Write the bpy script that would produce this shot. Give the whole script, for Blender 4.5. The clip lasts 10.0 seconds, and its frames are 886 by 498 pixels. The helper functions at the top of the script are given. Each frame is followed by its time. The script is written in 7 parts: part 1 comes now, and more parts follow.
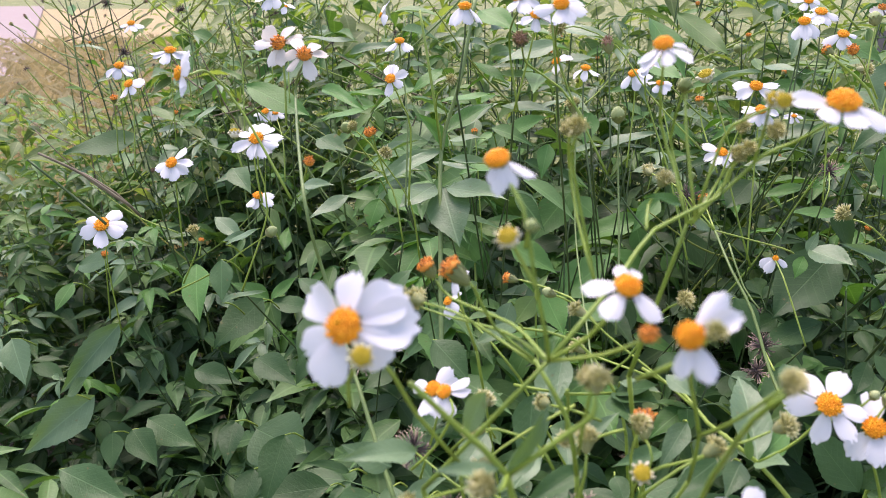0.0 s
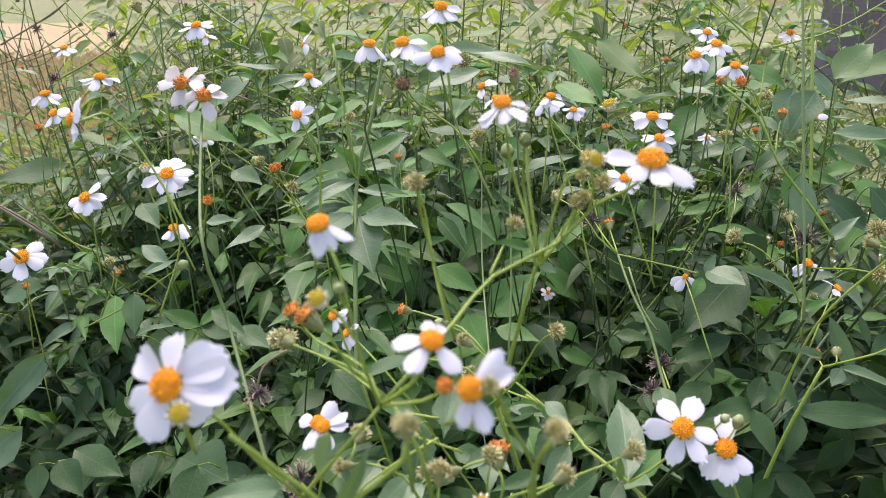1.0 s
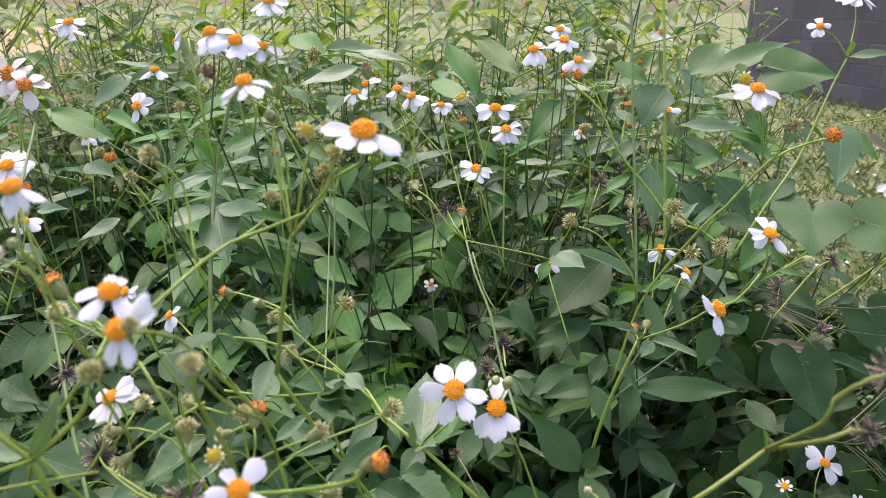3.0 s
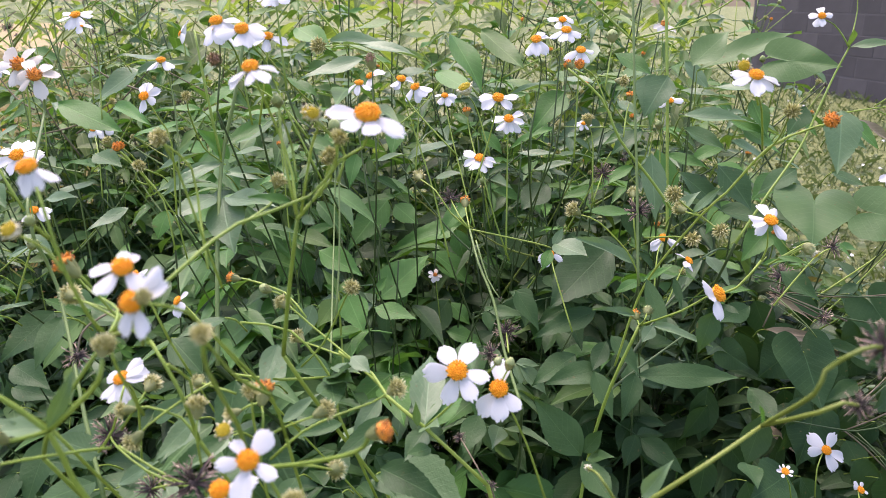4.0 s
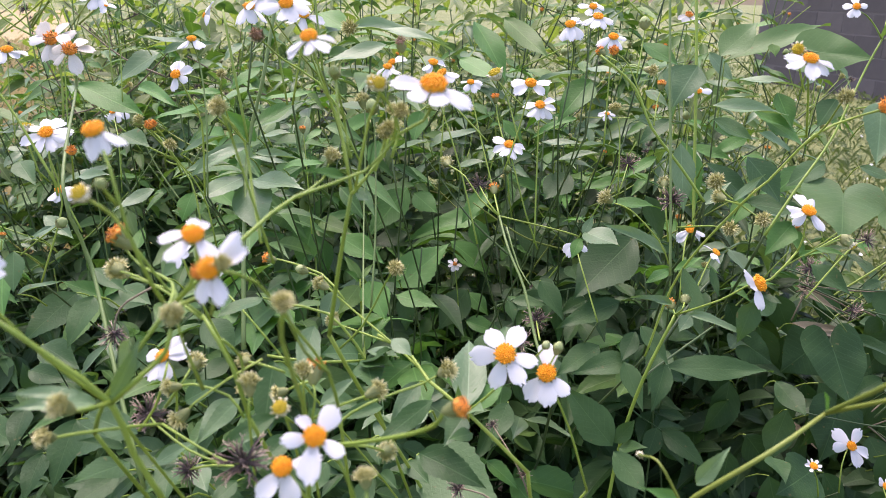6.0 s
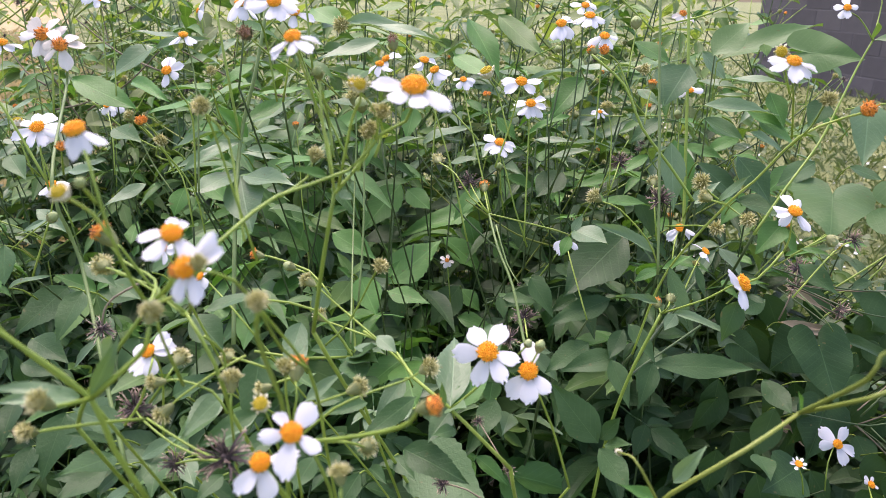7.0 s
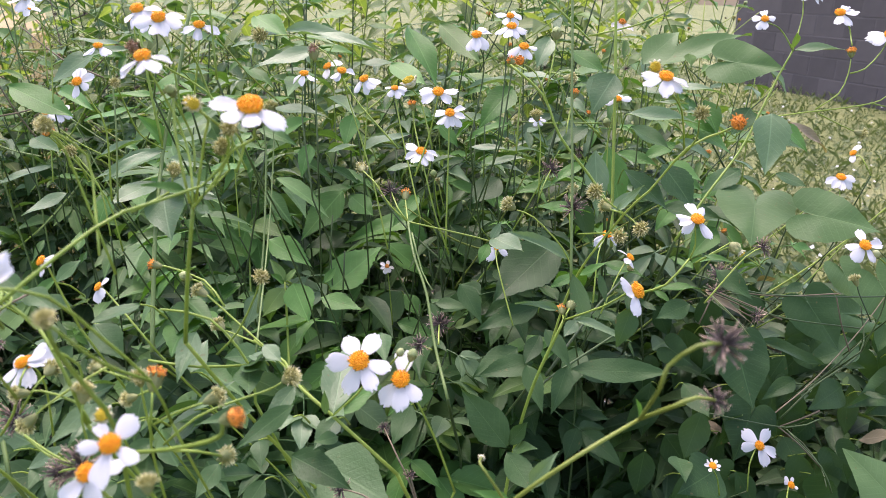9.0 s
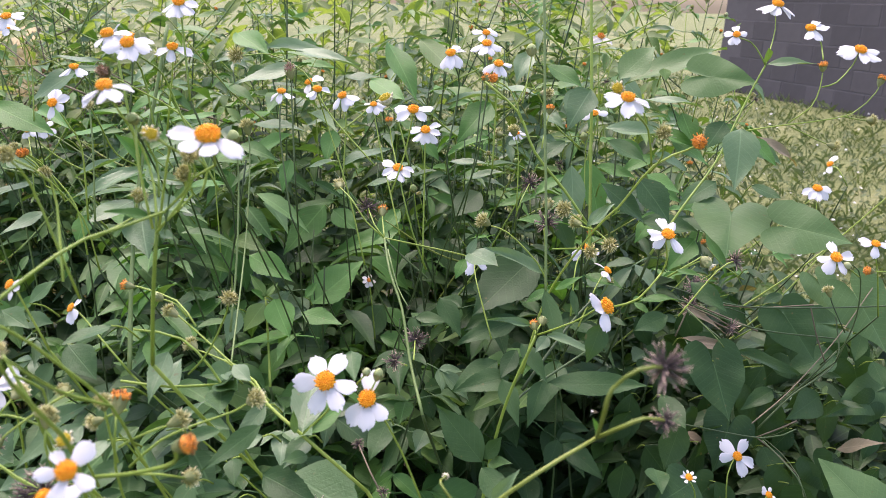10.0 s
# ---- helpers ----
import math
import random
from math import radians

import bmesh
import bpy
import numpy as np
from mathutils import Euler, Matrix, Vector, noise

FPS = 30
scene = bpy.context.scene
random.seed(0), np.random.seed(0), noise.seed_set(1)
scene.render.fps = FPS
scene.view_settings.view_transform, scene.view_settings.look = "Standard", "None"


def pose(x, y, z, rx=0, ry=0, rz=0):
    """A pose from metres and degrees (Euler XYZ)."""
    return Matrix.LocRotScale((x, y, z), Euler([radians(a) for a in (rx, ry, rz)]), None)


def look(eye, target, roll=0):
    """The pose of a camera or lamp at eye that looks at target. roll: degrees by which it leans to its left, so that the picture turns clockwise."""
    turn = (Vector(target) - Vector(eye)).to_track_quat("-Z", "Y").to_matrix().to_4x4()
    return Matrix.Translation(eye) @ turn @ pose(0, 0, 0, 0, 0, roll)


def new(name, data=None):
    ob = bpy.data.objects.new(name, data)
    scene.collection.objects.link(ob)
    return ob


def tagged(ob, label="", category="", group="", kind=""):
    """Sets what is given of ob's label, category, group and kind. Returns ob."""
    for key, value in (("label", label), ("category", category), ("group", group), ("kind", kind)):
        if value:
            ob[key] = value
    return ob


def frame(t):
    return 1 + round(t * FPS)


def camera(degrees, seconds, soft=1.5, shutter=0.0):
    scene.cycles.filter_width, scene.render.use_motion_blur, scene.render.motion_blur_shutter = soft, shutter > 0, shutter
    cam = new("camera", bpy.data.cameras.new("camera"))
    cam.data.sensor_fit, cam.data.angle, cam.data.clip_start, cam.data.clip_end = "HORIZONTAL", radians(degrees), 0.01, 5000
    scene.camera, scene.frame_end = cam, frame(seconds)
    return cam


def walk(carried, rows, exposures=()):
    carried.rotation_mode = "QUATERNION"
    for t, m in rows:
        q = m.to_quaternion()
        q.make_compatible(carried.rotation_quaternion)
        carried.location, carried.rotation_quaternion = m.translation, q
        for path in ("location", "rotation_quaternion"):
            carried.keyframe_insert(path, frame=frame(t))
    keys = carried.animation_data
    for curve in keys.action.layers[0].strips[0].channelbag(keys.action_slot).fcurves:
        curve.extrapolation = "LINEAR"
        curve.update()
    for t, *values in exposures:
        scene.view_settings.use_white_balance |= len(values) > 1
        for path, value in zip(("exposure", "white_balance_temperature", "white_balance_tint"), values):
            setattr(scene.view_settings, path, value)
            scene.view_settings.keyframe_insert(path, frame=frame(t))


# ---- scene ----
cam = camera(60.0, 10.0, 0.3)
PATH = [
    (0, (0.089, 0.017, 1.0), (-0.114, 1.897, 0.348), 0.5),
    (0.5, (0.11, 0.007, 1.019), (-0.045, 1.898, 0.387), 0.3),
    (1, (0.128, 0.008, 1.018), (0.025, 1.905, 0.395), 0.4),
    (1.5, (0.158, 0.004, 1.012), (0.121, 1.906, 0.395), 0.6),
    (2, (0.176, -0.004, 1.015), (0.174, 1.902, 0.409), 0.7),
    (2.5, (0.197, -0.007, 1.014), (0.224, 1.897, 0.404), 0.8),
    (2.7, (0.202, -0.009, 1.011), (0.237, 1.897, 0.406), 0.8),
    (3.8, (0.213, -0.023, 1.012), (0.231, 1.876, 0.386), 0.4),
    (4, (0.208, -0.022, 1.008), (0.228, 1.879, 0.387), 0.5),
    (4.5, (0.197, -0.014, 1.002), (0.215, 1.887, 0.379), 0.7),
    (5, (0.195, -0.013, 0.998), (0.224, 1.887, 0.375), 1.1),
    (5.5, (0.185, -0.016, 0.999), (0.195, 1.883, 0.372), 1.2),
    (6.8, (0.19, -0.018, 0.999), (0.219, 1.875, 0.353), 1.8),
    (7, (0.192, -0.02, 1.002), (0.214, 1.872, 0.355), 1.9),
    (7.5, (0.19, -0.02, 1.0), (0.214, 1.87, 0.347), 2.1),
    (8, (0.198, -0.017, 0.996), (0.232, 1.874, 0.344), 2.1),
    (8.5, (0.224, -0.021, 1.003), (0.278, 1.871, 0.355), 2.2),
    (9, (0.247, -0.028, 1.011), (0.31, 1.866, 0.371), 2.1),
    (9.5, (0.254, -0.033, 1.022), (0.324, 1.864, 0.393), 1.9),
    (10, (0.261, -0.032, 1.019), (0.342, 1.869, 0.401), 1.8),
]

walk(cam, [(t, look(eye, target, roll)) for t, eye, target, roll in PATH], [(0.0, 0.48, 6720, 27.0), (0.7, 0.45, 6720, 27.0), (1.5, 0.36, 6720, 27.0), (2.2, 0.37, 6720, 27.0), (4.0, 0.52, 6720, 27.0), (7.0, 0.58, 6720, 27.0), (9.0, 0.60, 6720, 27.0), (10.0, 0.57, 6720, 27.0)])
# a small lens, focused on the middle of the growth
cam.data.dof.use_dof = True
cam.data.dof.focus_distance = 0.70
cam.data.dof.aperture_fstop = 18.0

# ---- light: hazy sun high beyond the weeds, a little to the left ----
SUN_UP, SUN_ROUND = 68.0, -25.0
world = bpy.data.worlds.new("sky")
scene.world = world
world.use_nodes = True
wn = world.node_tree.nodes
sky = wn.new("ShaderNodeTexSky")
sky.sky_type = "NISHITA"
sky.sun_disc = False
sky.sun_elevation = radians(SUN_UP)
sky.sun_rotation = radians(SUN_ROUND)
sky.dust_density = 3.0
world.node_tree.links.new(sky.outputs[0], wn["Background"].inputs[0])
wn["Background"].inputs[1].default_value = 0.27
sun = new("sun", bpy.data.lights.new("sun", "SUN"))
sun.data.energy = 2.2
sun.data.angle = radians(38)
sun.data.color = (1.0, 0.965, 0.91)
sd = Vector((math.sin(radians(SUN_ROUND)) * math.cos(radians(SUN_UP)), math.cos(radians(SUN_ROUND)) * math.cos(radians(SUN_UP)), math.sin(radians(SUN_UP))))
sun.matrix_world = look(sd * 20, (0, 0, 0))

rnd = random.Random(7)
TAU = 2 * math.pi


# ---- materials ----
def shader(name, rough=0.5):
    m = bpy.data.materials.new(name)
    m.use_nodes = True
    b = m.node_tree.nodes["Principled BSDF"]
    b.inputs["Roughness"].default_value = rough
    return m, m.node_tree.nodes, m.node_tree.links, b


def node(nodes, links, kind, ins=(), **attrs):
    n = nodes.new(kind)
    if kind == "ShaderNodeMath":
        n.operation = attrs.pop("op", "ADD")
    if kind == "ShaderNodeMix":
        n.data_type = "RGBA"
        n.blend_type = attrs.pop("blend", "MIX")
    for key, v in ins:
        if isinstance(v, bpy.types.NodeSocket):
            links.new(v, n.inputs[key])
        else:
            n.inputs[key].default_value = v
    return n


def ramp(nodes, links, fac, stops):
    n = nodes.new("ShaderNodeValToRGB")
    links.new(fac, n.inputs[0])
    e = n.color_ramp.elements
    while len(e) < len(stops):
        e.new(0.5)
    for k, (p, c) in zip(e, stops):
        k.position, k.color = p, (*c, 1.0)
    return n.outputs[0]


def plain(name, stops, scale=60.0, rough=0.6, bump=0.2, bscale=300.0, random_by="object", distance=0.001, coords="Object"):
    """Two scales of noise and a tint of its own for every piece."""
    m, nodes, links, b = shader(name, rough)
    tc = nodes.new("ShaderNodeTexCoord")
    n1 = node(nodes, links, "ShaderNodeTexNoise", [("Vector", tc.outputs[coords]), ("Scale", scale), ("Detail", 5.0), ("Roughness", 0.6)])
    if random_by == "object":
        r = nodes.new("ShaderNodeObjectInfo").outputs["Random"]
    else:
        r = nodes.new("ShaderNodeNewGeometry").outputs["Random Per Island"]
    a = node(nodes, links, "ShaderNodeMath", [(0, n1.outputs[0]), (1, 0.55)], op="MULTIPLY")
    c = node(nodes, links, "ShaderNodeMath", [(0, r), (1, 0.45)], op="MULTIPLY")
    s = node(nodes, links, "ShaderNodeMath", [(0, a.outputs[0]), (1, c.outputs[0])], op="ADD")
    links.new(ramp(nodes, links, s.outputs[0], stops), b.inputs["Base Color"])
    if bump:
        n2 = node(nodes, links, "ShaderNodeTexNoise", [("Vector", tc.outputs[coords]), ("Scale", bscale), ("Detail", 3.0)])
        bp = node(nodes, links, "ShaderNodeBump", [("Strength", bump), ("Distance", distance), ("Height", n2.outputs[0])])
        links.new(bp.outputs[0], b.inputs["Normal"])
    return m


def see_through(m, share, tint):
    """Light that passes through a thin blade."""
    nodes, links = m.node_tree.nodes, m.node_tree.links
    b, out = nodes["Principled BSDF"], nodes["Material Output"]
    t = nodes.new("ShaderNodeBsdfTranslucent")
    src = b.inputs["Base Color"].links[0].from_socket if b.inputs["Base Color"].links else None
    if src:
        mx = node(nodes, links, "ShaderNodeMix", [(0, 1.0), (6, src), (7, (*tint, 1.0))], blend="MULTIPLY")
        links.new(mx.outputs[2], t.inputs[0])
    else:
        t.inputs[0].default_value = (*tint, 1.0)
    mix = nodes.new("ShaderNodeMixShader")
    mix.inputs[0].default_value = share
    links.new(b.outputs[0], mix.inputs[1])
    links.new(t.outputs[0], mix.inputs[2])
    links.new(mix.outputs[0], out.inputs[0])
    return m


def leaf_material(name, dark, mid, light, random_by="object", rough=0.46, rib_wide=0.03, share=0.22, spec=0.30):
    """Leaf with a paler midrib and side veins (from the leaf's own length and width), blotches and a tint of its own."""
    m, nodes, links, b = shader(name, rough)
    uv = nodes.new("ShaderNodeUVMap")
    sep = node(nodes, links, "ShaderNodeSeparateXYZ", [(0, uv.outputs[0])])
    u, v = sep.outputs[0], sep.outputs[1]
    vc = node(nodes, links, "ShaderNodeMath", [(0, v), (1, 0.5)], op="SUBTRACT")
    va = node(nodes, links, "ShaderNodeMath", [(0, vc.outputs[0])], op="ABSOLUTE")
    slant = node(nodes, links, "ShaderNodeMath", [(0, va.outputs[0]), (1, 0.55)], op="MULTIPLY")
    d = node(nodes, links, "ShaderNodeMath", [(0, u), (1, slant.outputs[0])], op="SUBTRACT")
    d9 = node(nodes, links, "ShaderNodeMath", [(0, d.outputs[0]), (1, 9.0)], op="MULTIPLY")
    fr = node(nodes, links, "ShaderNodeMath", [(0, d9.outputs[0])], op="FRACT")
    fc = node(nodes, links, "ShaderNodeMath", [(0, fr.outputs[0]), (1, 0.5)], op="SUBTRACT")
    fa = node(nodes, links, "ShaderNodeMath", [(0, fc.outputs[0])], op="ABSOLUTE")
    side = node(nodes, links, "ShaderNodeMapRange", [(0, fa.outputs[0]), (1, 0.0), (2, 0.08), (3, 0.22), (4, 0.0)])
    rib = node(nodes, links, "ShaderNodeMapRange", [(0, va.outputs[0]), (1, rib_wide * 0.25), (2, rib_wide), (3, 0.5), (4, 0.0)])
    vein = node(nodes, links, "ShaderNodeMath", [(0, side.outputs[0]), (1, rib.outputs[0])], op="MAXIMUM")
    geo = nodes.new("ShaderNodeNewGeometry")
    if random_by == "object":
        r = nodes.new("ShaderNodeObjectInfo").outputs["Random"]
    else:
        r = geo.outputs["Random Per Island"]
    nb = node(nodes, links, "ShaderNodeTexNoise", [("Vector", geo.outputs["Position"]), ("Scale", 45.0), ("Detail", 4.0)])
    a = node(nodes, links, "ShaderNodeMath", [(0, nb.outputs[0]), (1, 0.5)], op="MULTIPLY")
    c = node(nodes, links, "ShaderNodeMath", [(0, r), (1, 0.5)], op="MULTIPLY")
    s = node(nodes, links, "ShaderNodeMath", [(0, a.outputs[0]), (1, c.outputs[0])], op="ADD")
    base = ramp(nodes, links, s.outputs[0], [(0.15, dark), (0.5, mid), (0.85, light)])
    pale = tuple(min(1.0, k * 1.7 + 0.02) for k in light)
    half = node(nodes, links, "ShaderNodeMath", [(0, vein.outputs[0]), (1, 0.5)], op="MULTIPLY")
    veined = node(nodes, links, "ShaderNodeMix", [(0, half.outputs[0]), (6, base), (7, (*pale, 1.0))])
    # brown flecks
    sp = node(nodes, links, "ShaderNodeTexNoise", [("Vector", geo.outputs["Position"]), ("Scale", 160.0), ("Detail", 2.0)])
    fl = node(nodes, links, "ShaderNodeMapRange", [(0, sp.outputs[0]), (1, 0.70), (2, 0.76), (3, 0.0), (4, 0.6)])
    out = node(nodes, links, "ShaderNodeMix", [(0, fl.outputs[0]), (6, veined.outputs[2]), (7, (0.16, 0.13, 0.05, 1.0))])
    links.new(out.outputs[2], b.inputs["Base Color"])
    hn = node(nodes, links, "ShaderNodeTexNoise", [("Vector", geo.outputs["Position"]), ("Scale", 420.0), ("Detail", 2.0)])
    hv = node(nodes, links, "ShaderNodeMath", [(0, vein.outputs[0]), (1, -0.8)], op="MULTIPLY")
    hh = node(nodes, links, "ShaderNodeMath", [(0, hn.outputs[0]), (1, hv.outputs[0])], op="ADD")
    bp = node(nodes, links, "ShaderNodeBump", [("Strength", 0.42), ("Distance", 0.0007), ("Height", hh.outputs[0])])
    links.new(bp.outputs[0], b.inputs["Normal"])
    b.inputs["Specular IOR Level"].default_value = spec
    return see_through(m, share, (1.4, 1.5, 0.45))


def needle_material(name, stops, spread=0.55):
    """Needles whose colour turns along each of them, outwards from the middle of the head."""
    m, nodes, links, b = shader(name, 0.7)
    tc = nodes.new("ShaderNodeTexCoord")
    far = nodes.new("ShaderNodeVectorMath")
    far.operation = "LENGTH"
    links.new(tc.outputs["Object"], far.inputs[0])
    r = nodes.new("ShaderNodeNewGeometry").outputs["Random Per Island"]
    k = node(nodes, links, "ShaderNodeMath", [(0, r), (1, spread)], op="MULTIPLY")
    s = node(nodes, links, "ShaderNodeMath", [(0, far.outputs["Value"]), (1, k.outputs[0])], op="ADD")
    h = node(nodes, links, "ShaderNodeMath", [(0, s.outputs[0]), (1, 0.6)], op="MULTIPLY")
    links.new(ramp(nodes, links, h.outputs[0], stops), b.inputs["Base Color"])
    return m


LEAF = leaf_material("leaf_green", (0.050, 0.128, 0.026), (0.086, 0.212, 0.048), (0.128, 0.28, 0.076), rough=0.46, spec=0.27)
# some of the sky's pale sheen is put into this grey-green
LEAF_PALE = leaf_material("leaf_grey_green", (0.082, 0.155, 0.064), (0.128, 0.218, 0.100), (0.185, 0.285, 0.148), rough=0.42, spec=0.5)
# dark green of the broad leaves, darkened further by shade put in the colour
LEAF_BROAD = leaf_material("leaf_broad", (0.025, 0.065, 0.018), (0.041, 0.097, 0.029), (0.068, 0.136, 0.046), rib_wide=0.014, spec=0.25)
LEAF_MID = leaf_material("leaf_mid", (0.036, 0.088, 0.026), (0.060, 0.132, 0.044), (0.094, 0.178, 0.070), spec=0.3)
# lighter copy for the vine's upper leaves: sky light put into the colour
LEAF_BROAD_LIT = leaf_material("leaf_broad_lit", (0.075, 0.15, 0.048), (0.105, 0.195, 0.066), (0.14, 0.235, 0.09), rib_wide=0.010)
LEAF_DRY = leaf_material("leaf_dry", (0.16, 0.13, 0.09), (0.26, 0.22, 0.15), (0.36, 0.31, 0.22), rough=0.8)
LEAF_YOUNG = leaf_material("leaf_young", (0.085, 0.165, 0.040), (0.120, 0.215, 0.056), (0.165, 0.27, 0.084))
STEM = plain("stem_green", [(0.2, (0.17, 0.265, 0.030)), (0.6, (0.27, 0.38, 0.055)), (0.9, (0.37, 0.46, 0.095))], 90.0, 0.5, 0.3, 900.0)
STEM_PALE = plain("stem_pale", [(0.2, (0.11, 0.18, 0.045)), (0.6, (0.17, 0.25, 0.072)), (0.9, (0.24, 0.32, 0.115))], 90.0, 0.5, 0.3, 900.0)
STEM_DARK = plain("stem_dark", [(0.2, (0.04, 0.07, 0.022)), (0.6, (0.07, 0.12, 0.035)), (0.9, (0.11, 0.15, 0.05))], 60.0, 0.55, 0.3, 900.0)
STEM_DRY = plain("stem_dry", [(0.2, (0.12, 0.095, 0.055)), (0.6, (0.20, 0.16, 0.10)), (0.9, (0.30, 0.25, 0.16))], 90.0, 0.75, 0.3, 900.0)
STEM_YELLOW = plain("stem_yellow_green", [(0.2, (0.17, 0.22, 0.03)), (0.6, (0.24, 0.29, 0.05)), (0.9, (0.34, 0.30, 0.08))], 40.0, 0.5, 0.3, 900.0)
PETAL = see_through(plain("petal_white", [(0.1, (0.75, 0.75, 0.77)), (0.6, (0.80, 0.80, 0.82)), (0.95, (0.84, 0.84, 0.86))], 300.0, 0.55, 0.25, 900.0, distance=0.0004), 0.25, (1.0, 1.0, 1.0))
PETAL_OLD = see_through(plain("petal_faded", [(0.2, (0.62, 0.55, 0.45)), (0.5, (0.78, 0.74, 0.68)), (0.9, (0.84, 0.82, 0.80))], 220.0, 0.6, 0.3, 700.0, distance=0.0005), 0.25, (1.0, 1.0, 1.0))
DISC = plain("disc_florets_orange", [(0.17, (0.20, 0.06, 0.004)), (0.23, (0.88, 0.31, 0.005)), (0.5, (1.0, 0.42, 0.008)), (0.9, (1.0, 0.56, 0.02))], 500.0, 0.6, 0.3, 2500.0, "island", 0.0003)
DISC_OLD = plain("disc_florets_rust", [(0.26, (0.15, 0.075, 0.035)), (0.42, (0.66, 0.23, 0.03)), (0.62, (0.98, 0.38, 0.04)), (0.82, (0.66, 0.44, 0.22))], 500.0, 0.7, 0.3, 2500.0, "island", 0.0003)
WITHERED = needle_material("withered_florets", [(0.3, (0.10, 0.055, 0.035)), (0.5, (0.27, 0.15, 0.09)), (0.7, (0.42, 0.27, 0.18)), (0.9, (0.62, 0.47, 0.36))], 0.4)
DISC_YOUNG = plain("disc_florets_yellow", [(0.15, (0.42, 0.33, 0.01)), (0.5, (0.60, 0.45, 0.02)), (0.9, (0.72, 0.58, 0.08))], 500.0, 0.6, 0.3, 2500.0, "island", 0.0003)
CUP = plain("bract_green", [(0.2, (0.17, 0.20, 0.06)), (0.6, (0.27, 0.29, 0.11)), (0.9, (0.40, 0.38, 0.20))], 200.0, 0.6, 0.3, 900.0)
BURR = needle_material("achene_dark", [(0.2, (0.036, 0.026, 0.024)), (0.52, (0.105, 0.072, 0.066)), (0.68, (0.32, 0.22, 0.17)), (0.86, (0.60, 0.48, 0.34))])
STRAW = needle_material("achene_straw", [(0.36, (0.095, 0.095, 0.022)), (0.50, (0.31, 0.30, 0.085)), (0.66, (0.66, 0.61, 0.27)), (0.85, (0.88, 0.83, 0.58))], 0.35)
BUDG = plain("bud_green", [(0.2, (0.22, 0.30, 0.09)), (0.6, (0.34, 0.40, 0.16)), (0.9, (0.52, 0.54, 0.30))], 300.0, 0.6, 0.3, 900.0)
BUDW = plain("bud_pale", [(0.2, (0.52, 0.50, 0.28)), (0.6, (0.74, 0.70, 0.52)), (0.9, (0.84, 0.82, 0.72))], 300.0, 0.6, 0.2, 900.0, "island")
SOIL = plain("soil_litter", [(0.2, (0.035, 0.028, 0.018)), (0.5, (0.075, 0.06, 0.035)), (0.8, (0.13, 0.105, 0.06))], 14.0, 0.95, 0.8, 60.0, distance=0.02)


# ---- helpers of this place ----
def finish(name, bm, mat, smooth=True):
    me = bpy.data.meshes.new(name)
    bm.to_mesh(me)
    bm.free()
    for p in me.polygons:
        p.use_smooth = smooth
    me.materials.append(mat)
    return me


def mesh_of(name, verts, faces, mat, uvs=None, smooth=True):
    me = bpy.data.meshes.new(name)
    me.from_pydata(verts, [], faces)
    if uvs is not None:
        lay = me.uv_layers.new(name="UVMap")
        idx = np.empty(len(me.loops), dtype=np.int32)
        me.loops.foreach_get("vertex_index", idx)
        lay.data.foreach_set("uv", np.asarray(uvs, dtype=np.float32)[idx].ravel())
    if smooth:
        me.polygons.foreach_set("use_smooth", [True] * len(me.polygons))
    me.materials.append(mat)
    return me


def put(name, me, parent, m, label=""):
    """A part on shared mesh data, at the world pose m."""
    ob = new(name, me)
    ob.parent = parent
    base = Matrix.Identity(4)
    p = parent
    while p is not None:
        base = p.matrix_basis @ base
        p = p.parent
    ob.matrix_basis = base.inverted() @ m
    return tagged(ob, label)


def thing(name, at, label, category, group="", kind=""):
    ob = new(name)
    ob.empty_display_size = 0.02
    ob.matrix_basis = Matrix.Translation(at)
    return tagged(ob, label, category, group, kind)


def axes_from(x=None, z=None):
    """A rotation whose x axis (or z axis) is the given way, its other axis as near the hint as it can be."""
    if x is not None:
        x = Vector(x).normalized()
        y = Vector(z).cross(x)
        if y.length < 1e-4:
            y = Vector((0, 1, 0)).cross(x)
        y.normalize()
        zz = x.cross(y)
        return Matrix((x, y, zz)).transposed().to_4x4()
    n = Vector(z).normalized()
    e1 = Vector((1, 0, 0)) - n * n.x
    if e1.length < 1e-3:
        e1 = Vector((0, 1, 0))
    e1.normalize()
    return Matrix((e1, n.cross(e1), n)).transposed().to_4x4()


def spline(pts, step=0.012):
    """A smooth line through the points."""
    p = [Vector(q) for q in pts]
    if len(p) == 2:
        p.insert(1, (p[0] + p[1]) / 2)
    p = [2 * p[0] - p[1]] + p + [2 * p[-1] - p[-2]]
    out = []
    for i in range(1, len(p) - 2):
        a, b, c, d = p[i - 1 : i + 3]
        n = max(2, min(14, int((c - b).length / step)))
        for k in range(n):
            t = k / n
            out.append(0.5 * (2 * b + (c - a) * t + (2 * a - 5 * b + 4 * c - d) * t * t + (3 * b - a - 3 * c + d) * t ** 3))
    out.append(p[-2])
    return out


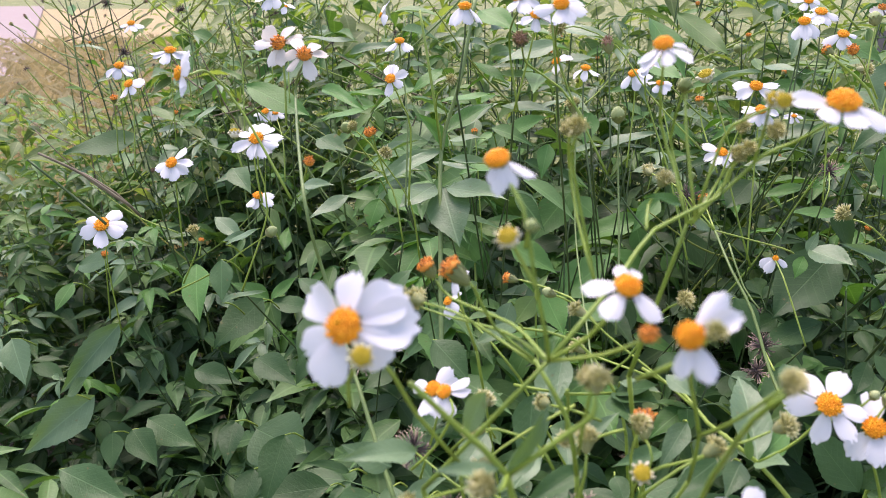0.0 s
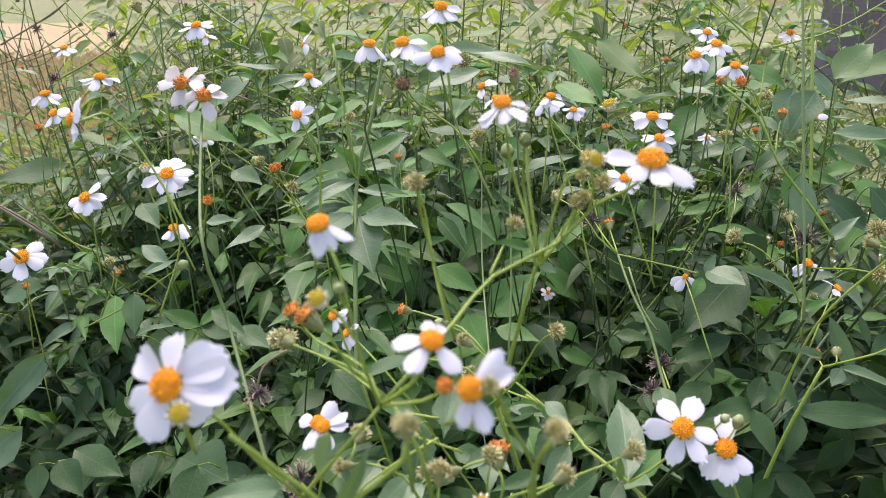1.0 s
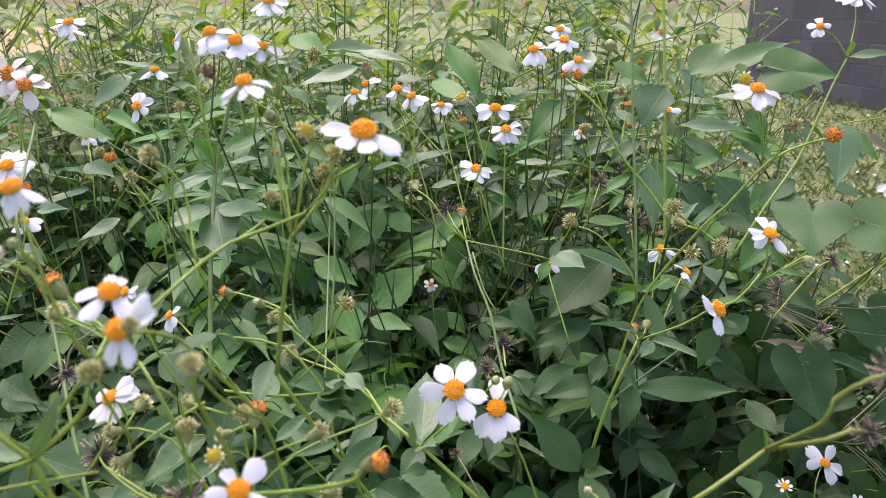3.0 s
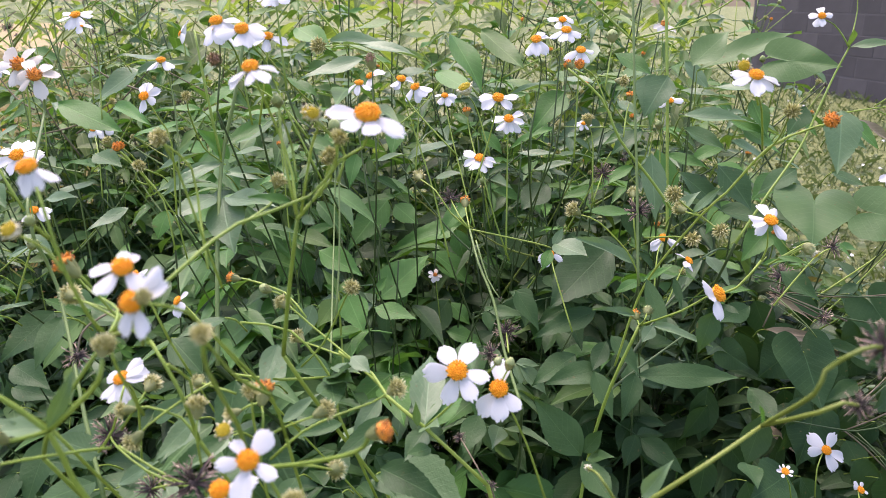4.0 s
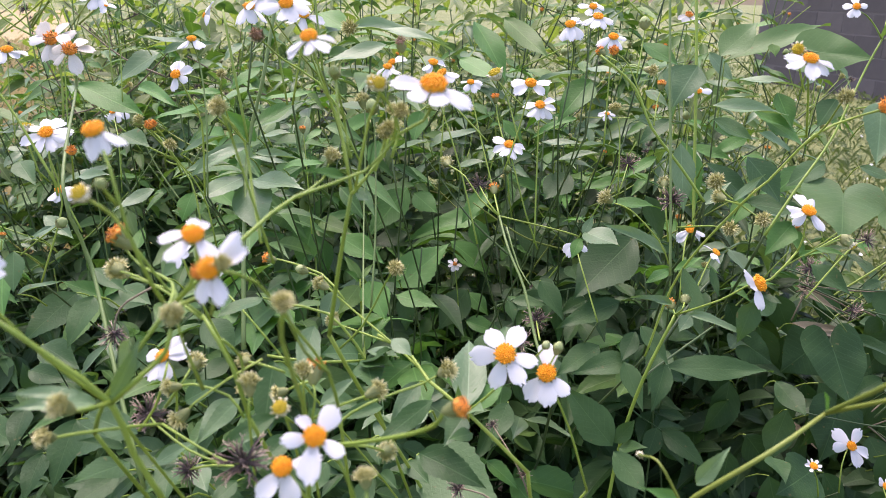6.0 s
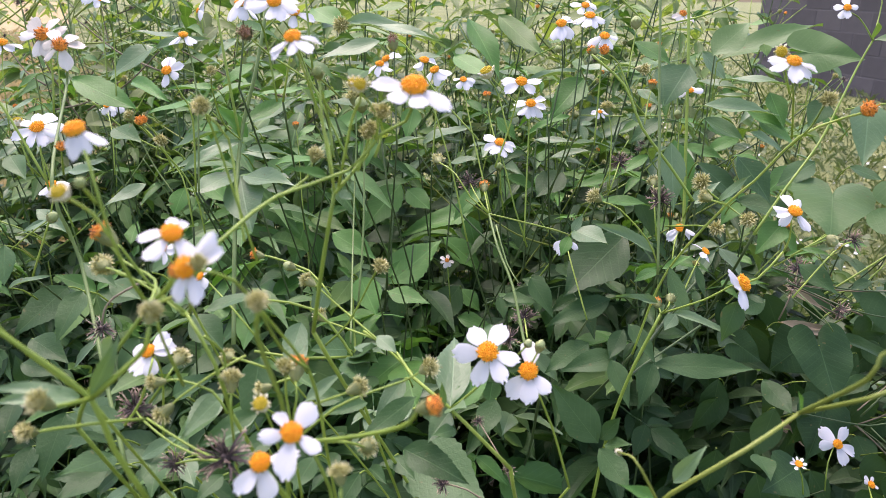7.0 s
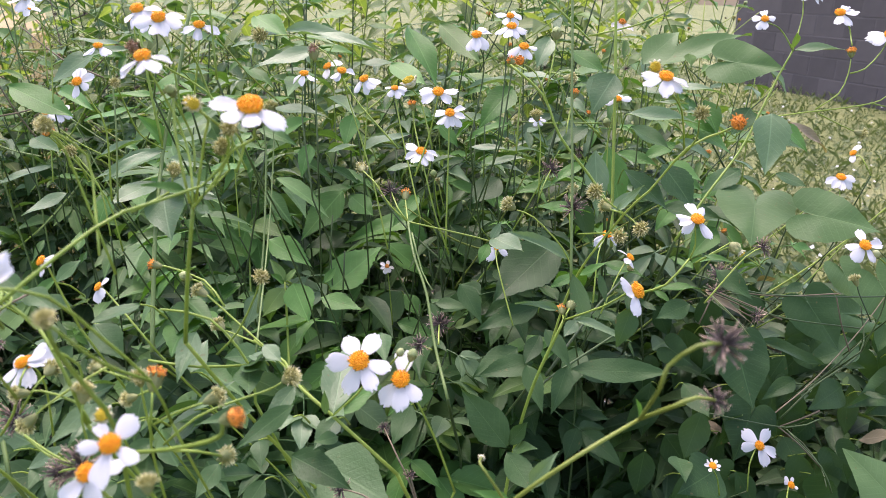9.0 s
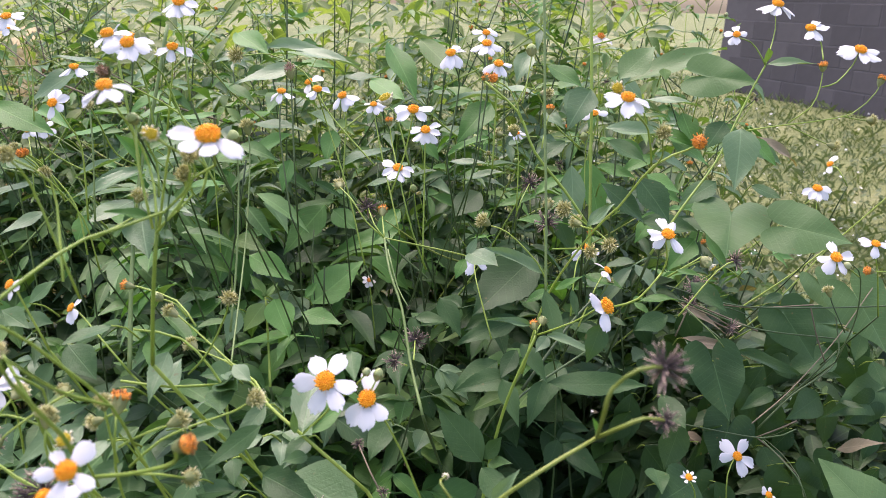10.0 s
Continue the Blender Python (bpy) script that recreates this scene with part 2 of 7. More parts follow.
def tube(line, r0, r1, sides=6):
    verts, faces = [], []
    n = len(line)
    side = Vector((0.3, 0.9, 0.1))
    for i, q in enumerate(line):
        d = (line[min(i + 1, n - 1)] - line[max(i - 1, 0)]).normalized()
        a = side - d * side.dot(d)
        if a.length < 1e-4:
            a = d.orthogonal()
        a.normalize()
        side = a
        b = d.cross(a)
        r = r0 + (r1 - r0) * i / max(1, n - 1)
        for k in range(sides):
            w = TAU * k / sides
            verts.append(q + a * (r * math.cos(w)) + b * (r * math.sin(w)))
    for i in range(n - 1):
        for k in range(sides):
            k2 = (k + 1) % sides
            faces.append((i * sides + k, i * sides + k2, (i + 1) * sides + k2, (i + 1) * sides + k))
    faces.append(tuple(range(sides))[::-1])
    faces.append(tuple((n - 1) * sides + k for k in range(sides)))
    return verts, faces


def stem(plant, pts, r0=0.0009, r1=0.0013, mat=None, name="stem", root=False):
    """A stem through the points, from its tip down; with root a foot runs on down to the ground."""
    pts = [Vector(p) for p in pts]
    k = 0.66 + 0.18 * min(1.0, max(0.0, (pts[0].y - 0.25) / 0.45))
    r0, r1 = r0 * k, r1 * k
    line = spline(pts)
    c = line[-1]
    v, f = tube([q - c for q in line], r0, r1)
    ob = put(name, mesh_of(name, v, f, mat or STEM), plant, Matrix.Translation(c))
    if root:
        foot = plant.matrix_basis.translation + Vector((rnd.uniform(-0.02, 0.02), rnd.uniform(-0.02, 0.02), 0))
        way = (pts[-1] - pts[-2]).normalized()
        low = spline([pts[-1], pts[-1].lerp(foot, 0.3) + way * 0.04 + Vector((rnd.uniform(-0.05, 0.05), 0.12, 0)), pts[-1].lerp(foot, 0.65) + Vector((rnd.uniform(-0.06, 0.06), 0.13, 0)), foot], 0.03)
        v, f = tube([q - foot for q in low], r1, r1 * 1.3)
        # feet further back are dark: the shade among the stems is put in their colour
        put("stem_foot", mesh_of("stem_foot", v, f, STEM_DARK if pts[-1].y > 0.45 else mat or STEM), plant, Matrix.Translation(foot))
    return ob


# ---- leaves: length 1 along x, width 1 across y ----
def blade(r, fold, bend, teeth, widest, rows, wave, cols=(-1.0, -0.55, 0.0, 0.55, 1.0)):
    """The points of one toothed, pointed blade: its places, its faces and its own length and width."""
    verts, faces, uvs = [], [], []
    ph, sway = r.uniform(0, 6), r.uniform(-0.06, 0.06)
    for i in range(rows + 1):
        u = i / rows
        t = (u / widest) * 0.5 if u < widest else 0.5 + 0.5 * (u - widest) / (1 - widest)
        half = 0.5 * math.sin(math.pi * t) ** (0.85 if u < widest else 1.3)
        half = max(half, 0.012) if i < rows else 0.0
        tooth = teeth * (1 if i % 2 else -0.5) if 0 < i < rows else 0.0
        for cx in cols:
            w = half * cx
            x = u
            if abs(cx) == 1.0:
                w += math.copysign(tooth * (half / 0.5 + 0.15), cx) * r.uniform(0.6, 1.3)
                x += (0.2 / rows if i % 2 else 0.0) * (i < rows)
            z = fold * abs(w) * (1 - 0.7 * abs(w)) - bend * u * u * 0.5 + wave * math.sin(ph + 8 * u + cx) * abs(cx)
            verts.append((x, w + sway * u * u, z))
            uvs.append((u, 0.5 + w))
    nc = len(cols)
    for i in range(rows):
        for k in range(nc - 1):
            a = i * nc + k
            faces.append((a, a + nc, a + nc + 1, a + 1))
    return verts, faces, uvs


def leaf_mesh(name, mat, seed, fold=0.25, bend=0.35, teeth=0.048, widest=0.36, rows=23, wave=0.03):
    return (lambda b: mesh_of(name, b[0], b[1], mat, b[2]))(blade(random.Random(seed), fold, bend, teeth, widest, rows, wave))


def heart_mesh(name, mat, seed, fold=0.12, bend=0.3, wave=0.03, rings=6):
    """A broad heart-shaped blade: its stalk ends in the notch at x 0, two round lobes lie behind it, the tip is at x 1."""
    r = random.Random(seed)
    ph = r.uniform(0, 6)
    half = spline([(0.0, 0.0, 0), (-0.22, 0.07, 0), (-0.36, 0.24, 0), (-0.27, 0.45, 0), (-0.02, 0.55, 0), (0.28, 0.49, 0), (0.58, 0.30, 0), (0.84, 0.10, 0), (1.0, 0.0, 0)], 0.09)
    rim = half + [Vector((q.x, -q.y, 0)) for q in half[-2:0:-1]]
    n = len(rim)
    mid = Vector((0.16, 0, 0))
    verts, uvs, faces = [], [], []
    for k in range(rings + 1):
        q = k / rings
        for i, p in enumerate(rim):
            c = mid.lerp(p, q)
            z = fold * abs(c.y) * (1 - 0.6 * abs(c.y)) - bend * 0.5 * (max(0.0, c.x) ** 2 + 0.6 * c.y * c.y) + wave * q * q * math.sin(ph + 5 * TAU * i / n)
            verts.append((c.x, c.y * (1 + 0.02 * math.sin(ph + 3 * i)), z))
            uvs.append((c.x, 0.5 + c.y))
    for k in range(rings):
        for i in range(n):
            j = (i + 1) % n
            a, b = k * n, (k + 1) * n
            faces.append((a, b + i, b + j) if k == 0 else (a + i, b + i, b + j, a + j))
    return mesh_of(name, verts, faces, mat, uvs)


def trefoil_mesh(name, mat, seed, rows, cols, slim=1.0):
    """A leaf of three toothed leaflets on a thin stalk that leaves the stem at the origin; the middle leaflet has length 1."""
    r = random.Random(seed)
    line = [Vector((0, 0, 0)), Vector((0.2, 0, 0.05)), Vector((0.45, 0, 0.07))]
    v, f = tube(line, 0.018, 0.014, 3)
    verts, faces, uvs = [tuple(q) for q in v], list(f), [(0.4, 0.5)] * len(v)
    side = r.uniform(42, 68)
    for turn, at, long in ((0.0, 0.45, 1.0), (side, 0.36, r.uniform(0.55, 0.78)), (-side + r.uniform(-8, 8), 0.34, r.uniform(0.55, 0.78))):
        wide = r.uniform(0.36, 0.52) * slim * (1.0 if turn == 0 else 1.08)
        b, fc, uv = blade(r, r.uniform(0.15, 0.5), r.uniform(0.25, 0.75), 0.045, r.uniform(0.32, 0.42), rows, 0.03, cols)
        m = pose(at, 0, 0.07, 0, 0, turn) @ pose(0, 0, 0, r.uniform(-16, 16), r.uniform(-6, 22), 0) @ Matrix.Diagonal((long, long * wide, long * 0.8, 1))
        n = len(verts)
        verts += [tuple(m @ Vector(q)) for q in b]
        faces += [tuple(n + k for k in q) for q in fc]
        uvs += uv
    return mesh_of(name, verts, faces, mat, uvs)


LEAVES = {}
for key, mat in (("green", LEAF), ("mid", LEAF_MID), ("pale", LEAF_PALE), ("young", LEAF_YOUNG), ("dry", LEAF_DRY)):
    LEAVES[key] = [leaf_mesh("leaf", mat, 10 + i, fold=(0.10, 0.22, 0.15, 0.3)[i % 4], bend=(0.12, 0.28, 0.42, 0.04)[i % 4], widest=(0.36, 0.30, 0.42, 0.33)[i % 4]) for i in range(8)]
LEAVES["heart"] = [heart_mesh("leaf", LEAF_BROAD, 40 + i, bend=(0.15, 0.3, 0.05)[i], wave=0.05) for i in range(3)]
# low leaves take the same dark colour, with the shade low down in it
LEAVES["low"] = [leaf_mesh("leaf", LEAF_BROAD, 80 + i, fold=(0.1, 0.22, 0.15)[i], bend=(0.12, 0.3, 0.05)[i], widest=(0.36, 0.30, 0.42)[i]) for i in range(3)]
LEAVES["heart_lit"] = [heart_mesh("leaf", LEAF_BROAD_LIT, 60 + i, bend=(0.15, 0.3)[i], wave=0.03) for i in range(2)]
LEAVES["broad_lit"] = [leaf_mesh("leaf", LEAF_BROAD_LIT, 70 + i, fold=0.15, bend=(0.2, 0.35)[i], teeth=0.0, widest=0.4, wave=0.03, rows=12) for i in range(2)]
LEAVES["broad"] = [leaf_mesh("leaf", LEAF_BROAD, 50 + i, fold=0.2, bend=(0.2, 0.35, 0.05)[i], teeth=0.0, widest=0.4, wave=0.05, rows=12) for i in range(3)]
TREFOILS = {}
for key, mat in (("green", LEAF), ("mid", LEAF_MID), ("pale", LEAF_PALE), ("young", LEAF_YOUNG), ("shade_dark", LEAF_BROAD)):
    TREFOILS[key] = [trefoil_mesh("leaf", mat, 300 + i, 16, (-1.0, -0.5, 0.0, 0.5, 1.0)) for i in range(8)]
    TREFOILS[key + "_slim"] = [trefoil_mesh("leaf", mat, 330 + i, 10, (-1.0, 0.0, 1.0), 0.68) for i in range(8)]


LEAF_SPOTS = []
STALK = (0.004, 0.03, -0.022)


def leaf(plant, base, tip, wide=0.42, kind="green", face=(0, -0.55, 0.8), stalk=None, label=""):
    """A leaf from its base to its tip; wide is its width to its length; face: the way that its upper side looks."""
    base, tip = Vector(base), Vector(tip)
    d = tip - base
    n = d.length
    for f, k in ((0.2, 0.7), (0.5, 0.8), (0.82, 0.4)):
        LEAF_SPOTS.append((base.lerp(tip, f), 0.5 * n * wide * k))
    m = Matrix.Translation(base) @ axes_from(x=d, z=face) @ Matrix.Diagonal((n, n * wide, n * 0.8, 1))
    me = rnd.choice(LEAVES[kind])
    ob = put("leaf", me, plant, m, label)
    if stalk is STALK:
        stalk = base + Vector(STALK)
    if stalk is not None:
        stem(plant, [base, Vector(base).lerp(Vector(stalk), 0.5) + Vector((0, 0, 0.003)), stalk], 0.0007, 0.0009, STEM, "leaf_stalk")
    return ob


# ---- flower parts ----
def petal_mesh(name, mat, seed, rows=9):
    """Length 1, width 0.62: blunt, with two or three shallow notches, ribbed."""
    r = random.Random(seed)
    verts, faces, uvs = [], [], []
    cols = (-1.0, -0.66, -0.33, 0.0, 0.33, 0.66, 1.0)
    notch = [r.uniform(-0.05, 0.02) for c in cols]
    notch[0] = notch[-1] = -0.10
    notch[r.choice((2, 3, 4))] -= 0.07
    cup, droop, asym = r.uniform(-0.12, 0.15), r.uniform(0.0, 0.22), r.uniform(-0.06, 0.06)
    for i in range(rows + 1):
        u = i / rows
        half = 0.41 * (0.26 + 0.74 * math.sin(math.pi * min(1.0, u / 0.66) * 0.5)) * (1 - 0.55 * max(0.0, (u - 0.66) / 0.34) ** 2.2)
        for k, c in enumerate(cols):
            x = u * (1 + notch[k] * u ** 5)
            z = cup * (half * c) ** 2 * 6 - droop * u * u + 0.012 * math.cos(c * 9.4) * math.sin(u * 3.1)
            verts.append((x, half * c + asym * u * u, z))
            uvs.append((u, 0.5 + 0.5 * c))
    nc = len(cols)
    for i in range(rows):
        for k in range(nc - 1):
            a = i * nc + k
            faces.append((a, a + nc, a + nc + 1, a + 1))
    return mesh_of(name, verts, faces, mat, uvs)


PETALS = [petal_mesh("petal", PETAL, s) for s in range(7)]
PETALS_OLD = [petal_mesh("petal", PETAL_OLD, s) for s in range(20, 24)]


def peg(bm, at, way, r, h, top=1.15):
    """One floret: a five-sided peg with a flared rim."""
    way = Vector(way).normalized()
    a = way.orthogonal().normalized()
    b = way.cross(a)
    rings = []
    for f, k in ((0.0, 0.7), (0.75, top), (1.0, top * 0.55)):
        rings.append([bm.verts.new(at + way * (h * f) + (a * math.cos(TAU * i / 5) + b * math.sin(TAU * i / 5)) * (r * k)) for i in range(5)])
    for lo, hi in zip(rings, rings[1:]):
        for i in range(5):
            bm.faces.new((lo[i], lo[(i + 1) % 5], hi[(i + 1) % 5], hi[i]))
    bm.faces.new(rings[-1])


def disc_mesh(name, mat, seed, tall=0.55, count=75, shaggy=0.15, thick=(0.075, 0.11), long=(0.16, 0.30)):
    """A domed disc of radius 1, packed with florets in a spiral."""
    r = random.Random(seed)
    bm = bmesh.new()
    bmesh.ops.create_uvsphere(bm, u_segments=14, v_segments=8, radius=0.9)
    for v in bm.verts:
        v.co.z = v.co.z * tall if v.co.z > 0 else v.co.z * 0.35
    for i in range(count):
        q = (i + 0.5) / count
        th = i * 2.39996
        rr = math.sqrt(q)
        p = Vector((math.cos(th) * rr * 0.92, math.sin(th) * rr * 0.92, tall * math.sqrt(max(0.0, 1 - rr * rr * 0.93)) * 0.9))
        way = Vector((p.x * 0.8, p.y * 0.8, 0.45 + (1 - rr))) + Vector((r.uniform(-1, 1), r.uniform(-1, 1), r.uniform(-1, 1))) * shaggy
        peg(bm, p * 0.92, way, r.uniform(*thick), r.uniform(*long))
    return finish(name, bm, mat)


DISCS = [disc_mesh("disc", DISC, s, tall) for s, tall in ((1, 0.45), (2, 0.6), (3, 0.8))]
DISCS_OLD = [disc_mesh("disc", DISC_OLD, s, 0.75, 64, 0.75, (0.05, 0.085), (0.22, 0.55)) for s in (4, 5, 8)]
DISCS_YOUNG = [disc_mesh("disc", DISC_YOUNG, s, 0.45, 50, 0.1) for s in (6, 7)]


def spike(bm, at, way, r, h, bend=None):
    way = Vector(way).normalized()
    a = way.orthogonal().normalized()
    b = way.cross(a)
    lo = [bm.verts.new(at + (a * math.cos(TAU * i / 3) + b * math.sin(TAU * i / 3)) * r * 0.6) for i in range(3)]
    mid = [bm.verts.new(at + way * h * 0.6 + (a * math.cos(TAU * i / 3) + b * math.sin(TAU * i / 3)) * r) for i in range(3)]
    tip = bm.verts.new(at + way * h + (bend or Vector()))
    for i in range(3):
        j = (i + 1) % 3
        bm.faces.new((lo[i], lo[j], mid[j], mid[i]))
        bm.faces.new((mid[i], mid[j], tip))


def cup_mesh(name, seed, deep=1.0, flare=0.35):
    """The green cup under a head: a bowl with a ring of narrow bracts; rim radius 1, rim at z 0."""
    r = random.Random(seed)
    bm = bmesh.new()
    prof = [(0.16, -1.15 * deep), (0.45, -0.95 * deep), (0.78, -0.55 * deep), (0.92, -0.1)]
    rings = []
    for rad, z in prof:
        rings.append([bm.verts.new((rad * math.cos(TAU * i / 12), rad * math.sin(TAU * i / 12), z)) for i in range(12)])
    for lo, hi in zip(rings, rings[1:]):
        for i in range(12):
            bm.faces.new((lo[i], lo[(i + 1) % 12], hi[(i + 1) % 12], hi[i]))
    bm.faces.new(rings[0][::-1])
    for i in range(10):
        w = TAU * i / 10 + r.uniform(-0.1, 0.1)
        d, s = Vector((math.cos(w), math.sin(w), 0)), Vector((-math.sin(w), math.cos(w), 0))
        a = d * 0.86 + Vector((0, 0, -0.5 * deep))
        b = d * 1.02 + Vector((0, 0, 0.05))
        c = d * (1.0 + flare) + Vector((0, 0, r.uniform(-0.05, 0.35)))
        q = [bm.verts.new(p) for p in (a - s * 0.16, a + s * 0.16, b + s * 0.17, b - s * 0.17, c)]
        bm.faces.new((q[0], q[1], q[2], q[3]))
        bm.faces.new((q[3], q[2], q[4]))
    return finish(name, bm, CUP)


CUPS = [cup_mesh("calyx", s, (0.8, 1.1)[s % 2]) for s in range(4)]


def tuft_mesh(name, seed, count=60, spread=0.9, mat=None):
    """Ripening achenes packed into a round brush above the cup (radius 1): dull at their feet, straw-pale at their forked ends."""
    r = random.Random(seed)
    bm = bmesh.new()
    bmesh.ops.create_icosphere(bm, subdivisions=2, radius=0.54)
    for v in bm.verts:
        v.co.z = v.co.z * 0.85 + 0.12
    for i in range(count):
        z = 1 - 1.25 * (i + 0.5) / count
        th = i * 2.39996 + r.uniform(-0.2, 0.2)
        k = math.sqrt(max(0.0, 1 - z * z))
        way = Vector((k * math.cos(th) * spread, k * math.sin(th) * spread, z * 0.8 + 0.28)).normalized()
        p = Vector((0, 0, 0.12)) + way * 0.42
        way = way + Vector((r.uniform(-1, 1), r.uniform(-1, 1), r.uniform(-0.6, 1))) * 0.34
        spike(bm, p, way, r.uniform(0.036, 0.062), r.uniform(0.34, 0.74), Vector((r.uniform(-0.06, 0.06), r.uniform(-0.06, 0.06), 0)))
    return finish(name, bm, mat or STRAW, False)


def burr_mesh(name, seed, count=46):
    """A ripe burr: dark bent needles of uneven length standing out all round (radius 1), each with a pale fork at its end."""
    r = random.Random(seed)
    bm = bmesh.new()
    bmesh.ops.create_icosphere(bm, subdivisions=1, radius=0.2)
    jit = lambda k: Vector((r.uniform(-k, k), r.uniform(-k, k), r.uniform(-k, k)))
    for i in range(count):
        z = 1 - 1.55 * (i + 0.5) / count
        th = i * 2.39996 + r.uniform(-0.6, 0.6)
        k = math.sqrt(max(0.0, 1 - z * z))
        way = (Vector((k * math.cos(th), k * math.sin(th), z)) + jit(0.45)).normalized()
        h = r.uniform(0.45, 1.05)
        tip = way * h * 0.62 + jit(0.07)
        spike(bm, way * 0.1, tip - way * 0.1, r.uniform(0.030, 0.050), (tip - way * 0.1).length * 1.35, jit(0.05))
        bent = (way + jit(0.35)).normalized()
        spike(bm, tip, bent, 0.042, h * 0.42)
        end = tip + bent * h * 0.34
        o = bent.orthogonal().normalized()
        for s in (1, -1):
            spike(bm, end, bent + o * (s * 0.7), 0.022, 0.20)
    return finish(name, bm, BURR, False)


TUFTS = [tuft_mesh("achene_tuft", s, 150, (0.85, 1.0, 1.15)[s % 3]) for s in range(6)]
WITHERS = [tuft_mesh("withered_tuft", 40 + s, 60, 0.8, WITHERED) for s in range(2)]
BURRS = [burr_mesh("burr", s, 48 + 10 * (s % 3)) for s in range(4)]


def young_mesh(name, seed):
    """A bud that is opening: pale florets and short white ray tips round a yellow middle."""
    r = random.Random(seed)
    bm = bmesh.new()
    bmesh.ops.create_uvsphere(bm, u_segments=12, v_segments=8, radius=0.9)
    for v in bm.verts:
        v.co.z *= 0.75
    for i in range(9):
        w = TAU * i / 9 + r.uniform(-0.15, 0.15)
        d = Vector((math.cos(w), math.sin(w), 0))
        spike(bm, d * 0.7, d * 0.8 + Vector((0, 0, 0.8)), 0.24, r.uniform(0.7, 1.0))
    return finish(name, bm, BUDW)


OPENING = [young_mesh("bud_crown", s) for s in range(3)]


def bud_mesh(name, seed):
    r = random.Random(seed)
    bm = bmesh.new()
    bmesh.ops.create_uvsphere(bm, u_segments=14, v_segments=10, radius=1.0)
    for v in bm.verts:
        w = math.atan2(v.co.y, v.co.x)
        k = 1 + 0.10 * math.cos(w * 8 + v.co.z * 2) - 0.10 * max(0.0, v.co.z)
        v.co.z = v.co.z * 1.05 + 0.16 * max(0.0, v.co.z) ** 4 + r.uniform(-0.03, 0.03)
        v.co.x *= k
        v.co.y *= k
    return finish(name, bm, BUDG)


BUDS = [bud_mesh("bud_crown", s) for s in range(2)]
HEADS = []


def bloom(plant, at, dia, face, petals=None, droop=8.0, stalk=(), root=False, tall=0, old=False, disc=0.16, thick=0.0009, mat=None, wide=None):
    """An open flower: calyx with disc and petals, facing 'face'. petals: the angles at which they stand, from the right, some with a length of their own."""
    at = Vector(at)
    HEADS.append(at)
    m = Matrix.Translation(at) @ axes_from(z=face)
    rd = dia * disc * 0.92
    cal = put("flower", rnd.choice(CUPS), plant, m @ Matrix.Diagonal((rd * 0.85, rd * 0.85, rd * 0.85, 1)))
    put("disc", rnd.choice(DISCS_OLD) if old else DISCS[tall], cal, m @ Matrix.Diagonal((rd, rd, rd, 1)))
    if petals is None:
        n = rnd.choice((5, 5, 6, 6, 7))
        o = rnd.uniform(0, 360)
        petals = [o + 360.0 * i / n + rnd.uniform(-12, 12) for i in range(n)]
    for a in petals:
        a, long = a if isinstance(a, tuple) else (a, 1.0)
        k = long * (dia * 0.5 - rd * 0.55) * rnd.uniform(0.88, 1.12)
        sag = 3 * max(0.0, Vector(face).normalized().z - 0.5) * max(0.0, -math.sin(radians(a)))
        pm = m @ pose(0, 0, -rd * 0.05, 0, 0, a + rnd.uniform(-5, 5)) @ pose(rd * 0.55, 0, 0, rnd.uniform(-20, 20), droop + sag + rnd.uniform(-10, 14), 0)
        put("petal", rnd.choice(PETALS_OLD if old else PETALS), cal, pm @ Matrix.Diagonal((k, k * rnd.uniform(0.9, 1.12) * (wide or (0.64 if len(petals) > 6 else 0.74 if Vector(face).normalized().z > 0.84 else 0.80)), k, 1)))
    foot = at - (m.to_3x3() @ Vector((0, 0, 1))) * rd
    if stalk:
        stem(plant, [foot, *stalk], thick * 0.8, thick * 1.15, mat or STEM, "flower_stalk", root)
    return cal


